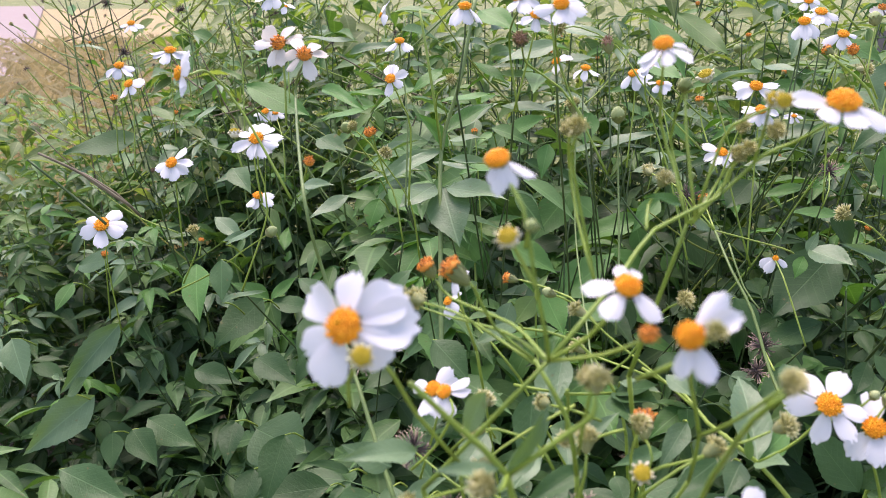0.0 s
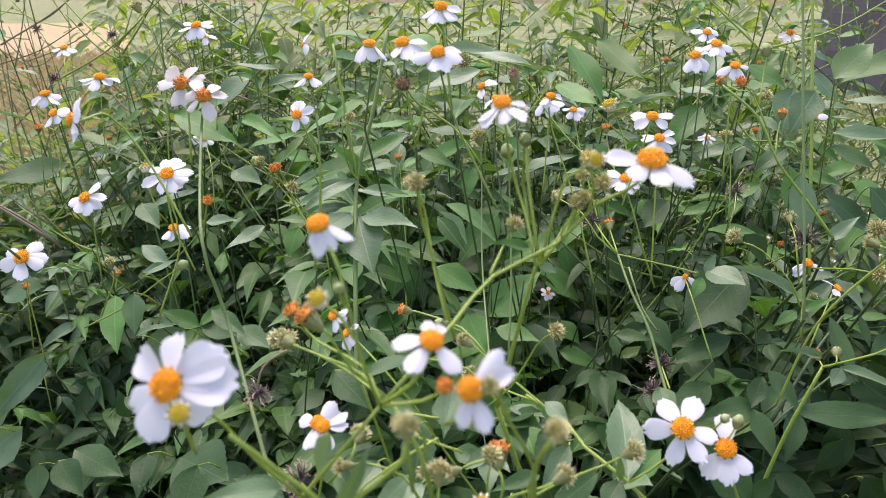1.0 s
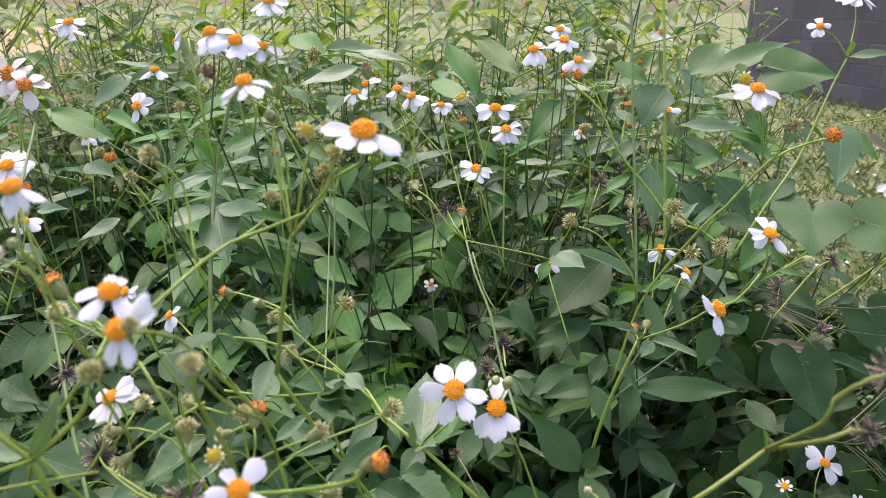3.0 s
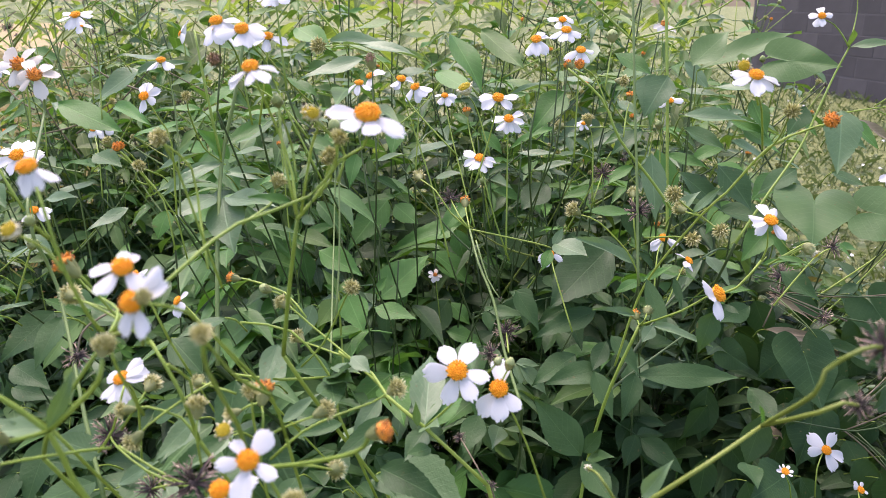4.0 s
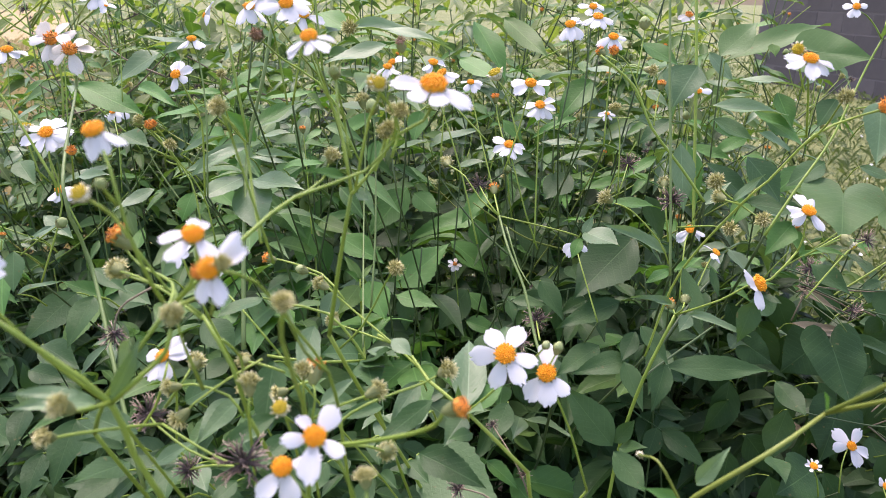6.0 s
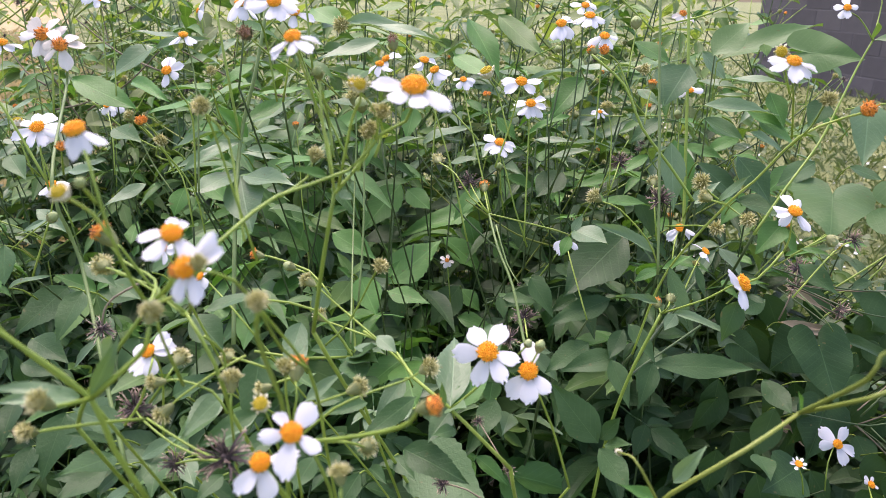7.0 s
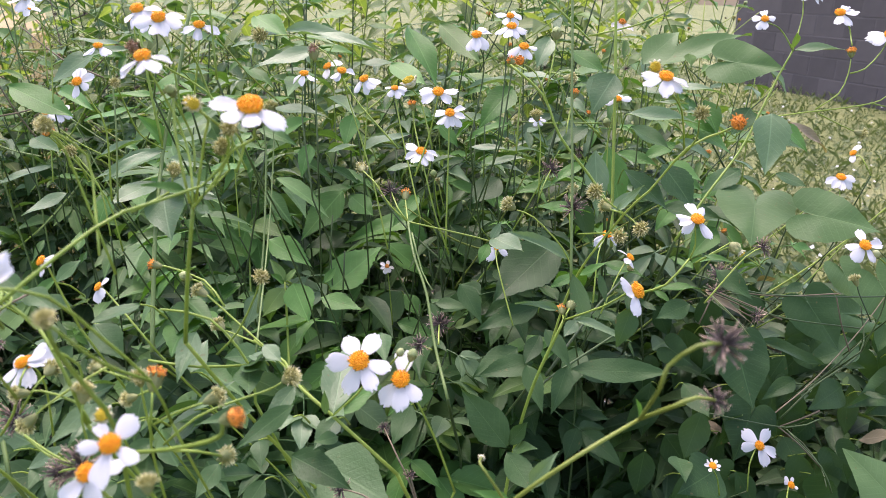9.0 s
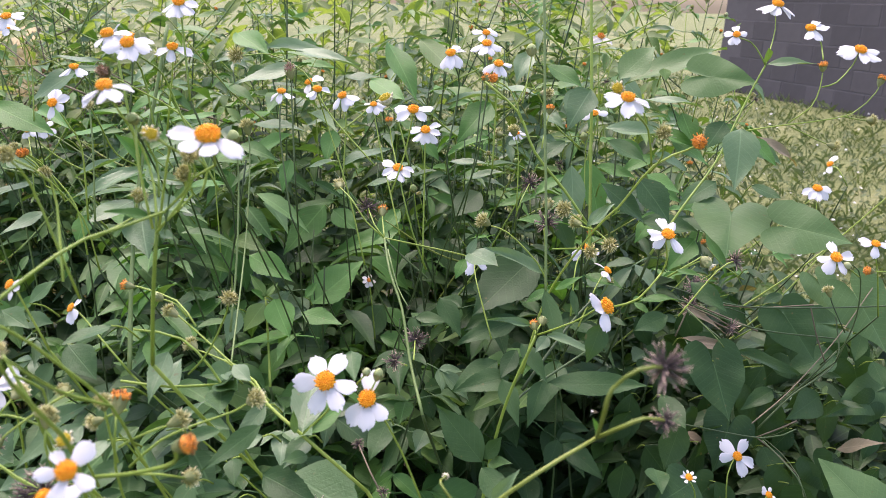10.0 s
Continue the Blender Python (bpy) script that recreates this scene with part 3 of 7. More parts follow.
def head(plant, kind, at, size, stalk=(), root=False, thick=0.0008, mat=None, face=None):
    """A head without open petals: 'seed' (straw tuft in a cup), 'burr', 'rust' (petals shed), 'opening' or 'bud'."""
    at = Vector(at)
    HEADS.append(at)
    up = Vector(face) if face else ((at - Vector(stalk[0])).normalized() if stalk else Vector((0, 0, 1)))
    up = up + Vector((rnd.uniform(-0.15, 0.15), rnd.uniform(-0.15, 0.15), 0.1))
    r = size * 0.5
    m = Matrix.Translation(at) @ axes_from(z=up) @ pose(0, 0, 0, 0, 0, rnd.uniform(0, 360))
    s = lambda k: m @ Matrix.Diagonal((k, k, k, 1))
    if kind == "burr":
        top = put("seed_head", rnd.choice(BURRS), plant, s(r), "spiky dark brown ripe burr")
        foot = at
    elif kind == "seed":
        r *= 0.93
        top = put("seed_head", rnd.choice(CUPS), plant, s(r * 0.52) @ Matrix.Diagonal((1, 1, 1.5, 1)), "green cup with a straw-coloured achene tuft")
        put("achene_tuft", rnd.choice(TUFTS), top, s(r * 1.02) @ Matrix.Translation((0, 0, 0.0)))
        foot = at - m.to_3x3() @ Vector((0, 0, r * 0.85))
    elif kind == "rust":
        r *= 0.86 if at.y > 0.5 else 1.0
        top = put("flower_head", rnd.choice(CUPS), plant, s(r * 0.60) @ Matrix.Diagonal((1, 1, 1.55, 1)), "rust-orange head that has shed its petals")
        put("disc", rnd.choice(DISCS_OLD), top, s(r * 0.72) @ Matrix.Translation((0, 0, 0.22)))
        foot = at - m.to_3x3() @ Vector((0, 0, r * 1.0))
    elif kind == "withered":
        top = put("flower_head", rnd.choice(CUPS), plant, s(r * 0.55) @ Matrix.Diagonal((1, 1, 1.7, 1)), "green cup with a withered brown tuft")
        put("withered_tuft", rnd.choice(WITHERS), top, s(r * 0.85) @ Matrix.Diagonal((0.8, 0.8, 1.15, 1)))
        foot = at - m.to_3x3() @ Vector((0, 0, r * 1.0))
    elif kind == "opening":
        top = put("flower_bud", rnd.choice(CUPS), plant, s(r * 0.62), "pale half-open flower bud")
        put("bud_crown", rnd.choice(OPENING), top, s(r * 0.74))
        put("disc", rnd.choice(DISCS_YOUNG), top, s(r * 0.66) @ Matrix.Translation((0, 0, 0.55)))
        foot = at - m.to_3x3() @ Vector((0, 0, r * 0.8))
    else:
        top = put("flower_bud", rnd.choice(CUPS), plant, s(r * 0.8) @ Matrix.Diagonal((1, 1, 1.2, 1)), "closed green bud with a pale tip")
        put("bud_crown", rnd.choice(BUDS), top, s(r * 0.72) @ Matrix.Translation((0, 0, 0.2)))
        foot = at - m.to_3x3() @ Vector((0, 0, r * 0.9))
    if stalk:
        stem(plant, [foot, *stalk], thick * 0.85, thick * 1.2, mat or STEM, "flower_stalk", root)
    return top


def herb(at, label, group="flowering weeds"):
    return thing("flowering_weed", (at[0], at[1] + (0.12 if group == "flowering weeds" else 0.0), 0.0), label, "plant", group)


# ---- the ground, the wall and the far field ----
def ground_material():
    m, nodes, links, b = shader("ground_mown_weeds", 0.95)
    geo = nodes.new("ShaderNodeNewGeometry")
    n1 = node(nodes, links, "ShaderNodeTexNoise", [("Vector", geo.outputs["Position"]), ("Scale", 1.1), ("Detail", 5.0)])
    n2 = node(nodes, links, "ShaderNodeTexNoise", [("Vector", geo.outputs["Position"]), ("Scale", 16.0), ("Detail", 6.0), ("Roughness", 0.7)])
    s = node(nodes, links, "ShaderNodeMath", [(0, n1.outputs[0]), (1, n2.outputs[0])], op="ADD")
    h = node(nodes, links, "ShaderNodeMath", [(0, s.outputs[0]), (1, 0.5)], op="MULTIPLY")
    links.new(ramp(nodes, links, h.outputs[0], [(0.34, (0.08, 0.10, 0.032)), (0.45, (0.14, 0.165, 0.055)), (0.55, (0.21, 0.23, 0.085)), (0.66, (0.30, 0.29, 0.15))]), b.inputs["Base Color"])
    bp = node(nodes, links, "ShaderNodeBump", [("Strength", 0.8), ("Distance", 0.03), ("Height", n2.outputs[0])])
    links.new(bp.outputs[0], b.inputs["Normal"])
    return m


GROUND = ground_material()
bm = bmesh.new()
bmesh.ops.create_grid(bm, x_segments=40, y_segments=40, size=150)
tagged(new("ground", finish("ground", bm, GROUND)), "mown weedy lawn in yellow-green with bare patches", "ground", kind="structure")

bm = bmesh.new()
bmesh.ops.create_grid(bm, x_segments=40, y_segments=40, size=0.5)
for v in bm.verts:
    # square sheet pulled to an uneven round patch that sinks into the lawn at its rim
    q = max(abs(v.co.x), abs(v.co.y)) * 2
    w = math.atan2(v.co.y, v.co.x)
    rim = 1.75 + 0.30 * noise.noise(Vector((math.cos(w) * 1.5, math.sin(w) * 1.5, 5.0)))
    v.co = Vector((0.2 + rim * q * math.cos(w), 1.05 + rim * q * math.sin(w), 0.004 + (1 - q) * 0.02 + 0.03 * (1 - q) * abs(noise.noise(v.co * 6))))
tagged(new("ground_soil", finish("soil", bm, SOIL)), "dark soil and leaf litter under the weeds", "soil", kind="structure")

PAVE = plain("pavement_concrete", [(0.2, (0.22, 0.165, 0.155)), (0.5, (0.27, 0.21, 0.195)), (0.8, (0.31, 0.25, 0.235))], 3.0, 0.9, 0.3, 120.0)
bm = bmesh.new()
bmesh.ops.create_cube(bm, size=1.0)
bmesh.ops.bevel(bm, geom=bm.edges[:], offset=0.004, segments=1)
for v in bm.verts:
    v.co = pose(-4.9, 7.2, 0, 0, 0, 32.0) @ Vector((v.co.x * 9 - 4.5, v.co.y * 26 + 13.0, v.co.z * 0.16))
tagged(new("pavement", finish("pavement", bm, PAVE, False)), "pale pinkish concrete pavement beside the lawn", "pavement", kind="structure")

DRY = plain("dry_ground", [(0.2, (0.16, 0.15, 0.06)), (0.42, (0.28, 0.225, 0.10)), (0.6, (0.38, 0.29, 0.14)), (0.8, (0.46, 0.36, 0.22))], 4.0, 0.95, 0.5, 40.0, distance=0.02)
bm = bmesh.new()
bmesh.ops.create_grid(bm, x_segments=60, y_segments=60, size=0.5)
for v in bm.verts:
    d, w = 3.2 + (v.co.y + 0.5) * 30, radians(-44 + v.co.x * 38)
    v.co = Vector((0.2 + d * math.sin(w), d * math.cos(w), 0.006 + 0.012 * abs(noise.noise(Vector((d, w * 9, 0))))))
tagged(new("ground_dry_grass", finish("dry_ground", bm, DRY)), "dry yellow trodden ground between lawn and pavement", "ground", kind="structure")

# block wall
BLOCK = plain("block_concrete", [(0.2, (0.068, 0.062, 0.066)), (0.5, (0.086, 0.078, 0.083)), (0.8, (0.108, 0.098, 0.103))], 5.0, 0.9, 0.5, 160.0, distance=0.003)
MORTAR = plain("mortar", [(0.2, (0.09, 0.082, 0.088)), (0.6, (0.125, 0.115, 0.12)), (0.9, (0.17, 0.16, 0.162))], 12.0, 0.95, 0.5, 150.0, distance=0.003)
WALL = Matrix.Translation((4.95, 7.50, 0)) @ pose(0, 0, 0, 0, 0, 104.5)
CL, CH = 0.42, 0.222
bm = bmesh.new()
bmesh.ops.create_cube(bm, size=1.0)
for v in bm.verts:
    v.co = Vector((v.co.x * 10.48 - 2.42, v.co.y * 0.15 - 0.10, v.co.z * 2.21 + 1.105))
wall = new("wall_1", finish("wall_core", bm, MORTAR, False))
wall.matrix_basis = WALL
tagged(wall, "grey concrete block wall with recessed mortar joints", "wall", kind="structure")


# ---- the named plants, each at its own foot ----
def weed_label(n):
    return ("tall white-flowered weed with orange flower discs and serrated leaves",
            "leafy weed with straw seed heads and a few white flowers",
            "green weed with opposite serrated leaves on thin stems")[n % 3]


A = herb((0.10, 0.30), "white-flowered weed with large flowers and round seed heads")
B = herb((0.20, 0.42), "tall white-flowered weed with tall orange discs and thin stalks")
C = herb((0.22, 0.36), "white-flowered weed with many straw seed heads on arching stalks")
D = herb((0.27, 0.44), "white-flowered weed with a pair of open flowers")
E = herb((0.28, 0.92), "white-flowered weed with small flowers and a dark burr")
F = herb((0.40, 0.62), "leafy weed with one side-facing white flower")
G = herb((0.48, 0.80), "tall white-flowered weed with rust seed heads")
H = herb((0.62, 0.82), "tall thin weed with white flowers before the block wall")
I = herb((0.00, 0.88), "tall pale-stemmed weed with small white flowers")
J = herb((-0.14, 0.62), "white-flowered weed with faded petals on a long pale stem")
K = herb((-0.36, 1.10), "white-flowered weeds before dry yellow grass")
L = herb((0.10, 0.84), "white-flowered weed with crowded tall orange discs")
N = herb((0.36, 0.95), "tall weed with a cluster of white flowers")
O = herb((0.50, 0.90), "tall pale-stemmed weed with white flowers")
Q = herb((0.30, 0.34), "yellow-green stem with two ripe brown burrs")
R = herb((0.62, 0.72), "low weed with small white four-petalled flowers")


# plant A: near cluster
main_a = (0.098, 0.215, 0.899)
bloom(A, (0.048, 0.180, 0.923), 0.0308, (-0.15, -0.85, 0.5), ((143, 0.88), (84, 0.98), (42, 1.08), (4, 1.1), (-32, 1.0), (-113, 1.12), (-152, 0.82)), 2, [(0.057, 0.193, 0.904), (0.062, 0.203, 0.886), (0.073, 0.217, 0.862)], True, thick=0.0009, wide=0.98)
head(A, "opening", (0.053, 0.174, 0.918), 0.0075, [(0.044, 0.198, 0.898), (0.042, 0.207, 0.885)])
bloom(A, (0.082, 0.212, 0.957), 0.0198, (-0.25, -0.25, 0.93), ((-8, 1.1), (-50, 0.95), (-94, 0.95), (-126, 0.6)), 40, [(0.089, 0.204, 0.947), (0.093, 0.203, 0.927), (0.097, 0.207, 0.909), main_a], tall=2, disc=0.19, wide=0.6)
head(A, "opening", (0.086, 0.191, 0.943), 0.0073, [(0.089, 0.202, 0.934), (0.093, 0.202, 0.927)])
head(A, "bud", (0.091, 0.192, 0.946), 0.0044, [(0.090, 0.203, 0.937)])
head(A, "rust", (0.055, 0.282, 0.900), 0.0099, [(0.064, 0.279, 0.890), (0.087, 0.250, 0.894), main_a])
head(A, "seed", (0.042, 0.308, 0.876), 0.0123, [(0.058, 0.304, 0.872), (0.085, 0.258, 0.887), main_a])
bloom(A, (0.115, 0.194, 0.931), 0.0226, (0.12, -0.55, 0.8), (178, (232, 0.95), (-38, 1.12), (108, 0.6), (62, 0.5)), 3, [(0.113, 0.202, 0.921), (0.108, 0.209, 0.910), main_a], tall=1)
bloom(A, (0.126, 0.172, 0.929), 0.0222, (-0.25, -0.85, 0.45), ((52, 1.15), (26, 1.15), (-72, 1.0), (-102, 0.95)), 3, [(0.132, 0.196, 0.916), (0.138, 0.215, 0.894), (0.147, 0.233, 0.867), (0.149, 0.246, 0.841)], True, tall=1, wide=0.64)
head(A, "rust", (0.119, 0.184, 0.923), 0.0065, [(0.112, 0.203, 0.908), main_a])
head(A, "seed", (0.108, 0.192, 0.906), 0.0090, [(0.108, 0.198, 0.894), (0.108, 0.212, 0.871)])
head(A, "seed", (0.108, 0.262, 0.845), 0.0092, [(0.108, 0.260, 0.859), (0.106, 0.244, 0.874)])
head(A, "seed", (0.146, 0.166, 0.922), 0.0073, [(0.145, 0.199, 0.892), (0.147, 0.233, 0.867)])
stem(A, [main_a, (0.073, 0.218, 0.865), (0.060, 0.231, 0.841)], 0.0010, 0.0013, root=True)
bloom(A, (0.052, 0.324, 0.826), 0.0254, (-0.1, -0.6, 0.75), (50, 12, -75, -118, 165), 4, [(0.053, 0.335, 0.807), (0.041, 0.358, 0.752)], True)
leaf(A, (0.056, 0.243, 0.847), (0.035, 0.224, 0.857), 0.30, "pale")
leaf(A, (0.080, 0.224, 0.883), (0.072, 0.228, 0.863), 0.36, "pale")
leaf(A, (0.159, 0.290, 0.942), (0.156, 0.283, 0.920), 0.0100, "mid")

# the stout branching stem at the lower edge, with round heads
j172 = (0.088, 0.188, 0.879)
head(A, "seed", (0.109, 0.187, 0.908), 0.0086, [(0.108, 0.185, 0.900), (0.103, 0.188, 0.893), j172], thick=0.0011)
head(A, "seed", (0.083, 0.170, 0.888), 0.0095, [(0.087, 0.174, 0.885), j172], thick=0.001)
head(A, "seed", (0.061, 0.198, 0.860), 0.0088, [(0.066, 0.207, 0.856), (0.077, 0.225, 0.848), (0.080, 0.243, 0.838)])
head(A, "seed", (0.146, 0.165, 0.922), 0.0074, [(0.143, 0.176, 0.907), (0.143, 0.194, 0.883), (0.143, 0.208, 0.861), (0.140, 0.222, 0.811)], thick=0.0012)
stem(A, [(0.064, 0.178, 0.910), (0.074, 0.184, 0.896), j172, (0.091, 0.192, 0.859), (0.099, 0.198, 0.832)], 0.0012, 0.0016, STEM, root=True)
leaf(A, (0.088, 0.188, 0.880), (0.099, 0.187, 0.899), 0.22, "pale", (0.5, -0.7, 0.4))
leaf(A, (0.086, 0.176, 0.889), (0.071, 0.167, 0.894), 0.22, "pale")
head(A, "rust", (0.067, 0.257, 0.909), 0.0117, [(0.074, 0.255, 0.904), (0.081, 0.260, 0.888), (0.095, 0.257, 0.878)])
head(A, "seed", (0.050, 0.290, 0.884), 0.0116, [(0.066, 0.271, 0.888), (0.078, 0.269, 0.882), (0.095, 0.256, 0.877)])
stem(A, [(0.095, 0.257, 0.878), (0.107, 0.250, 0.860), (0.112, 0.252, 0.836)], 0.0011, 0.0014, root=True)
head(A, "seed", (0.130, 0.169, 0.931), 0.0066, [(0.126, 0.176, 0.921), (0.119, 0.192, 0.907)])
bloom(A, (0.059, 0.306, 0.835), 0.0234, (-0.3, -0.5, 0.75), (25, 5, -70, -128), 2, [(0.064, 0.294, 0.833), (0.056, 0.298, 0.813), (0.045, 0.303, 0.797)], tall=1)
head(A, "burr", (0.011, 0.364, 0.819), 0.0178, [(0.012, 0.367, 0.828), (0.017, 0.370, 0.835), (0.031, 0.372, 0.843)], mat=STEM_DRY)
head(A, "burr", (0.043, 0.321, 0.795), 0.0215, [(0.054, 0.304, 0.799), (0.072, 0.291, 0.795), (0.089, 0.281, 0.795)])
head(A, "seed", (0.078, 0.270, 0.825), 0.0112, [(0.084, 0.272, 0.831), (0.098, 0.275, 0.841), (0.112, 0.278, 0.849)])
head(A, "seed", (0.076, 0.298, 0.836), 0.0114, [(0.075, 0.284, 0.834), (0.064, 0.289, 0.818)])
head(A, "seed", (0.074, 0.274, 0.837), 0.0097, [(0.083, 0.275, 0.838), (0.098, 0.273, 0.834), (0.105, 0.270, 0.825)])
head(A, "seed", (0.114, 0.248, 0.853), 0.0106, [(0.114, 0.244, 0.843), (0.113, 0.249, 0.827), (0.111, 0.259, 0.793)], True)

# plant C: arching stalks of seed heads at the lower edge
bloom(C, (0.149, 0.189, 0.868), 0.0247, (0.05, -0.62, 0.75), ((128, 0.75), (52, 0.95), (192, 0.85), (-25, 0.85), (-90, 1.12)), 4, [(0.155, 0.187, 0.864), (0.160, 0.192, 0.846), (0.161, 0.197, 0.831)], True, tall=1)
bloom(C, (0.137, 0.196, 0.852), 0.0241, (-0.1, -0.6, 0.75), (-75, -125, 20), 8, [(0.141, 0.193, 0.849), (0.148, 0.205, 0.824)], tall=1)
head(C, "rust", (0.192, 0.177, 0.886), 0.0086, [(0.186, 0.186, 0.875), (0.178, 0.198, 0.864), (0.159, 0.214, 0.850), (0.139, 0.231, 0.837)], thick=0.0011, face=(0.9, -0.15, 0.4))
head(C, "seed", (0.166, 0.173, 0.864), 0.0083, [(0.167, 0.169, 0.857), (0.170, 0.179, 0.839)])
head(C, "seed", (0.166, 0.258, 0.818), 0.0107, [(0.160, 0.240, 0.832), (0.151, 0.240, 0.832)])
head(C, "opening", (0.130, 0.229, 0.854), 0.0087, [(0.130, 0.242, 0.838), (0.132, 0.247, 0.821)])
head(C, "seed", (0.101, 0.292, 0.841), 0.0092, [(0.112, 0.277, 0.847), (0.122, 0.276, 0.844)])
head(C, "rust", (0.136, 0.267, 0.850), 0.0118, [(0.138, 0.255, 0.843), (0.135, 0.258, 0.822), (0.137, 0.266, 0.783)], True)
head(C, "seed", (0.133, 0.258, 0.854), 0.0096, [(0.132, 0.263, 0.838), (0.134, 0.263, 0.822)])
head(C, "seed", (0.161, 0.265, 0.842), 0.0113, [(0.153, 0.259, 0.841), (0.143, 0.262, 0.835), (0.136, 0.261, 0.831)])
head(C, "seed", (0.190, 0.282, 0.843), 0.0119, [(0.180, 0.283, 0.836), (0.165, 0.277, 0.833), (0.151, 0.270, 0.829), (0.137, 0.267, 0.817)])
head(C, "burr", (0.111, 0.244, 0.821), 0.0240, [(0.099, 0.264, 0.807), (0.085, 0.270, 0.810), (0.065, 0.282, 0.814)])
head(C, "burr", (0.061, 0.320, 0.764), 0.0168, [(0.080, 0.298, 0.782), (0.093, 0.289, 0.788)])
head(C, "seed", (0.118, 0.282, 0.831), 0.0090, [(0.125, 0.283, 0.834), (0.132, 0.284, 0.836)])
leaf(C, (0.099, 0.287, 0.825), (0.083, 0.272, 0.812), 0.33, "pale")
leaf(C, (0.117, 0.276, 0.823), (0.093, 0.262, 0.813), 0.30, "mid")
leaf(C, (0.030, 0.335, 0.775), (0.007, 0.329, 0.790), 0.5, "pale")
leaf(C, (0.185, 0.322, 0.806), (0.156, 0.306, 0.789), 0.28, "mid")
leaf(C, (0.159, 0.339, 0.792), (0.135, 0.319, 0.796), 0.25, "mid")
leaf(C, (0.178, 0.348, 0.758), (0.214, 0.326, 0.755), 0.42, "mid")
leaf(C, (0.206, 0.334, 0.780), (0.194, 0.325, 0.782), 0.5, "mid")
leaf(C, (0.114, 0.317, 0.787), (0.096, 0.293, 0.778), 0.35, "mid")
leaf(C, (0.043, 0.349, 0.755), (0.040, 0.326, 0.750), 0.45, "mid")
leaf(C, (0.018, 0.347, 0.749), (0.006, 0.310, 0.764), 0.40, "mid")
leaf(C, (0.114, 0.398, 0.810), (0.109, 0.370, 0.791), 0.38, "pale")

# plant B: tall orange discs
bloom(B, (0.183, 0.261, 0.967), 0.0312, (0.05, -0.34, 0.93), ((179, 1.1), (236, 0.85), (284, 0.85), (330, 1.12)), 3, [(0.179, 0.284, 0.951), (0.169, 0.286, 0.945), (0.156, 0.286, 0.930), (0.132, 0.262, 0.925), (0.119, 0.238, 0.917), main_a], tall=2, disc=0.175, thick=0.001)
head(B, "opening", (0.162, 0.258, 0.968), 0.0070, [(0.168, 0.284, 0.953), (0.167, 0.286, 0.943)])
head(B, "seed", (0.163, 0.292, 0.944), 0.0086, [(0.162, 0.308, 0.932), (0.153, 0.294, 0.923), (0.149, 0.294, 0.918)])
head(B, "seed", (0.166, 0.302, 0.952), 0.0070, [(0.168, 0.312, 0.942), (0.165, 0.308, 0.931)])
bloom(B, (0.134, 0.292, 0.981), 0.0248, (-0.15, -0.3, 0.93), (206, 228, 268, 312, 14), 16, [(0.139, 0.314, 0.952), (0.145, 0.308, 0.935), (0.149, 0.294, 0.918)], tall=2, disc=0.155)
head(B, "bud", (0.143, 0.294, 0.968), 0.0055, [(0.144, 0.317, 0.945), (0.147, 0.307, 0.931)])
head(B, "seed", (0.140, 0.301, 0.932), 0.0090, [(0.136, 0.303, 0.922), (0.131, 0.272, 0.922)])
head(B, "seed", (0.103, 0.269, 0.956), 0.0087, [(0.105, 0.297, 0.939), (0.109, 0.290, 0.919), (0.115, 0.275, 0.902)])
head(B, "bud", (0.142, 0.477, 0.928), 0.0111, [(0.144, 0.477, 0.903), (0.146, 0.450, 0.852), (0.145, 0.426, 0.811)], mat=STEM_PALE)
stem(B, [(0.149, 0.294, 0.918), (0.142, 0.301, 0.881), (0.136, 0.310, 0.846)], 0.0012, 0.0016, root=True)
head(B, "seed", (0.105, 0.264, 0.957), 0.0091, [(0.105, 0.279, 0.943), (0.111, 0.281, 0.918), (0.118, 0.282, 0.891)])
head(B, "bud", (0.143, 0.297, 0.967), 0.0059, [(0.145, 0.291, 0.949), (0.150, 0.287, 0.922)])
leaf(B, (0.151, 0.293, 0.919), (0.157, 0.292, 0.916), 0.7, "pale")
leaf(B, (0.146, 0.295, 0.925), (0.131, 0.285, 0.930), 0.3, "green")

# plant D: the pair of flowers
j_d = (0.203, 0.338, 0.790)
bloom(D, (0.219, 0.314, 0.836), 0.0332, (-0.05, -0.72, 0.68), (122, 62, -8, -58, -112, 186), 4, [(0.221, 0.330, 0.815), (0.212, 0.331, 0.803), j_d], tall=0, disc=0.17)
bloom(D, (0.240, 0.316, 0.825), 0.0309, (-0.25, -0.62, 0.70), (82, -52, -95, -140), 6, [(0.244, 0.329, 0.813), (0.257, 0.335, 0.783), (0.271, 0.342, 0.740)], True, tall=1, disc=0.17)
head(D, "bud", (0.245, 0.320, 0.837), 0.0066, [(0.239, 0.319, 0.820), (0.243, 0.321, 0.809)])
head(D, "bud", (0.239, 0.320, 0.838), 0.0055, [(0.233, 0.322, 0.829), (0.224, 0.329, 0.817)])
stem(D, [(0.153, 0.378, 0.815), (0.173, 0.365, 0.808), (0.182, 0.352, 0.801), j_d, (0.238, 0.345, 0.749)], 0.0012, 0.0016, root=True)
leaf(D, (0.203, 0.338, 0.791), (0.206, 0.388, 0.815), 0.34, "pale", (0, -0.85, 0.4))
leaf(D, j_d, (0.225, 0.361, 0.799), 0.35, "green")
leaf(D, j_d, (0.209, 0.321, 0.803), 0.5, "pale")
leaf(D, (0.199, 0.338, 0.791), (0.198, 0.342, 0.804), 0.3, "young", (0, -0.9, 0.3))
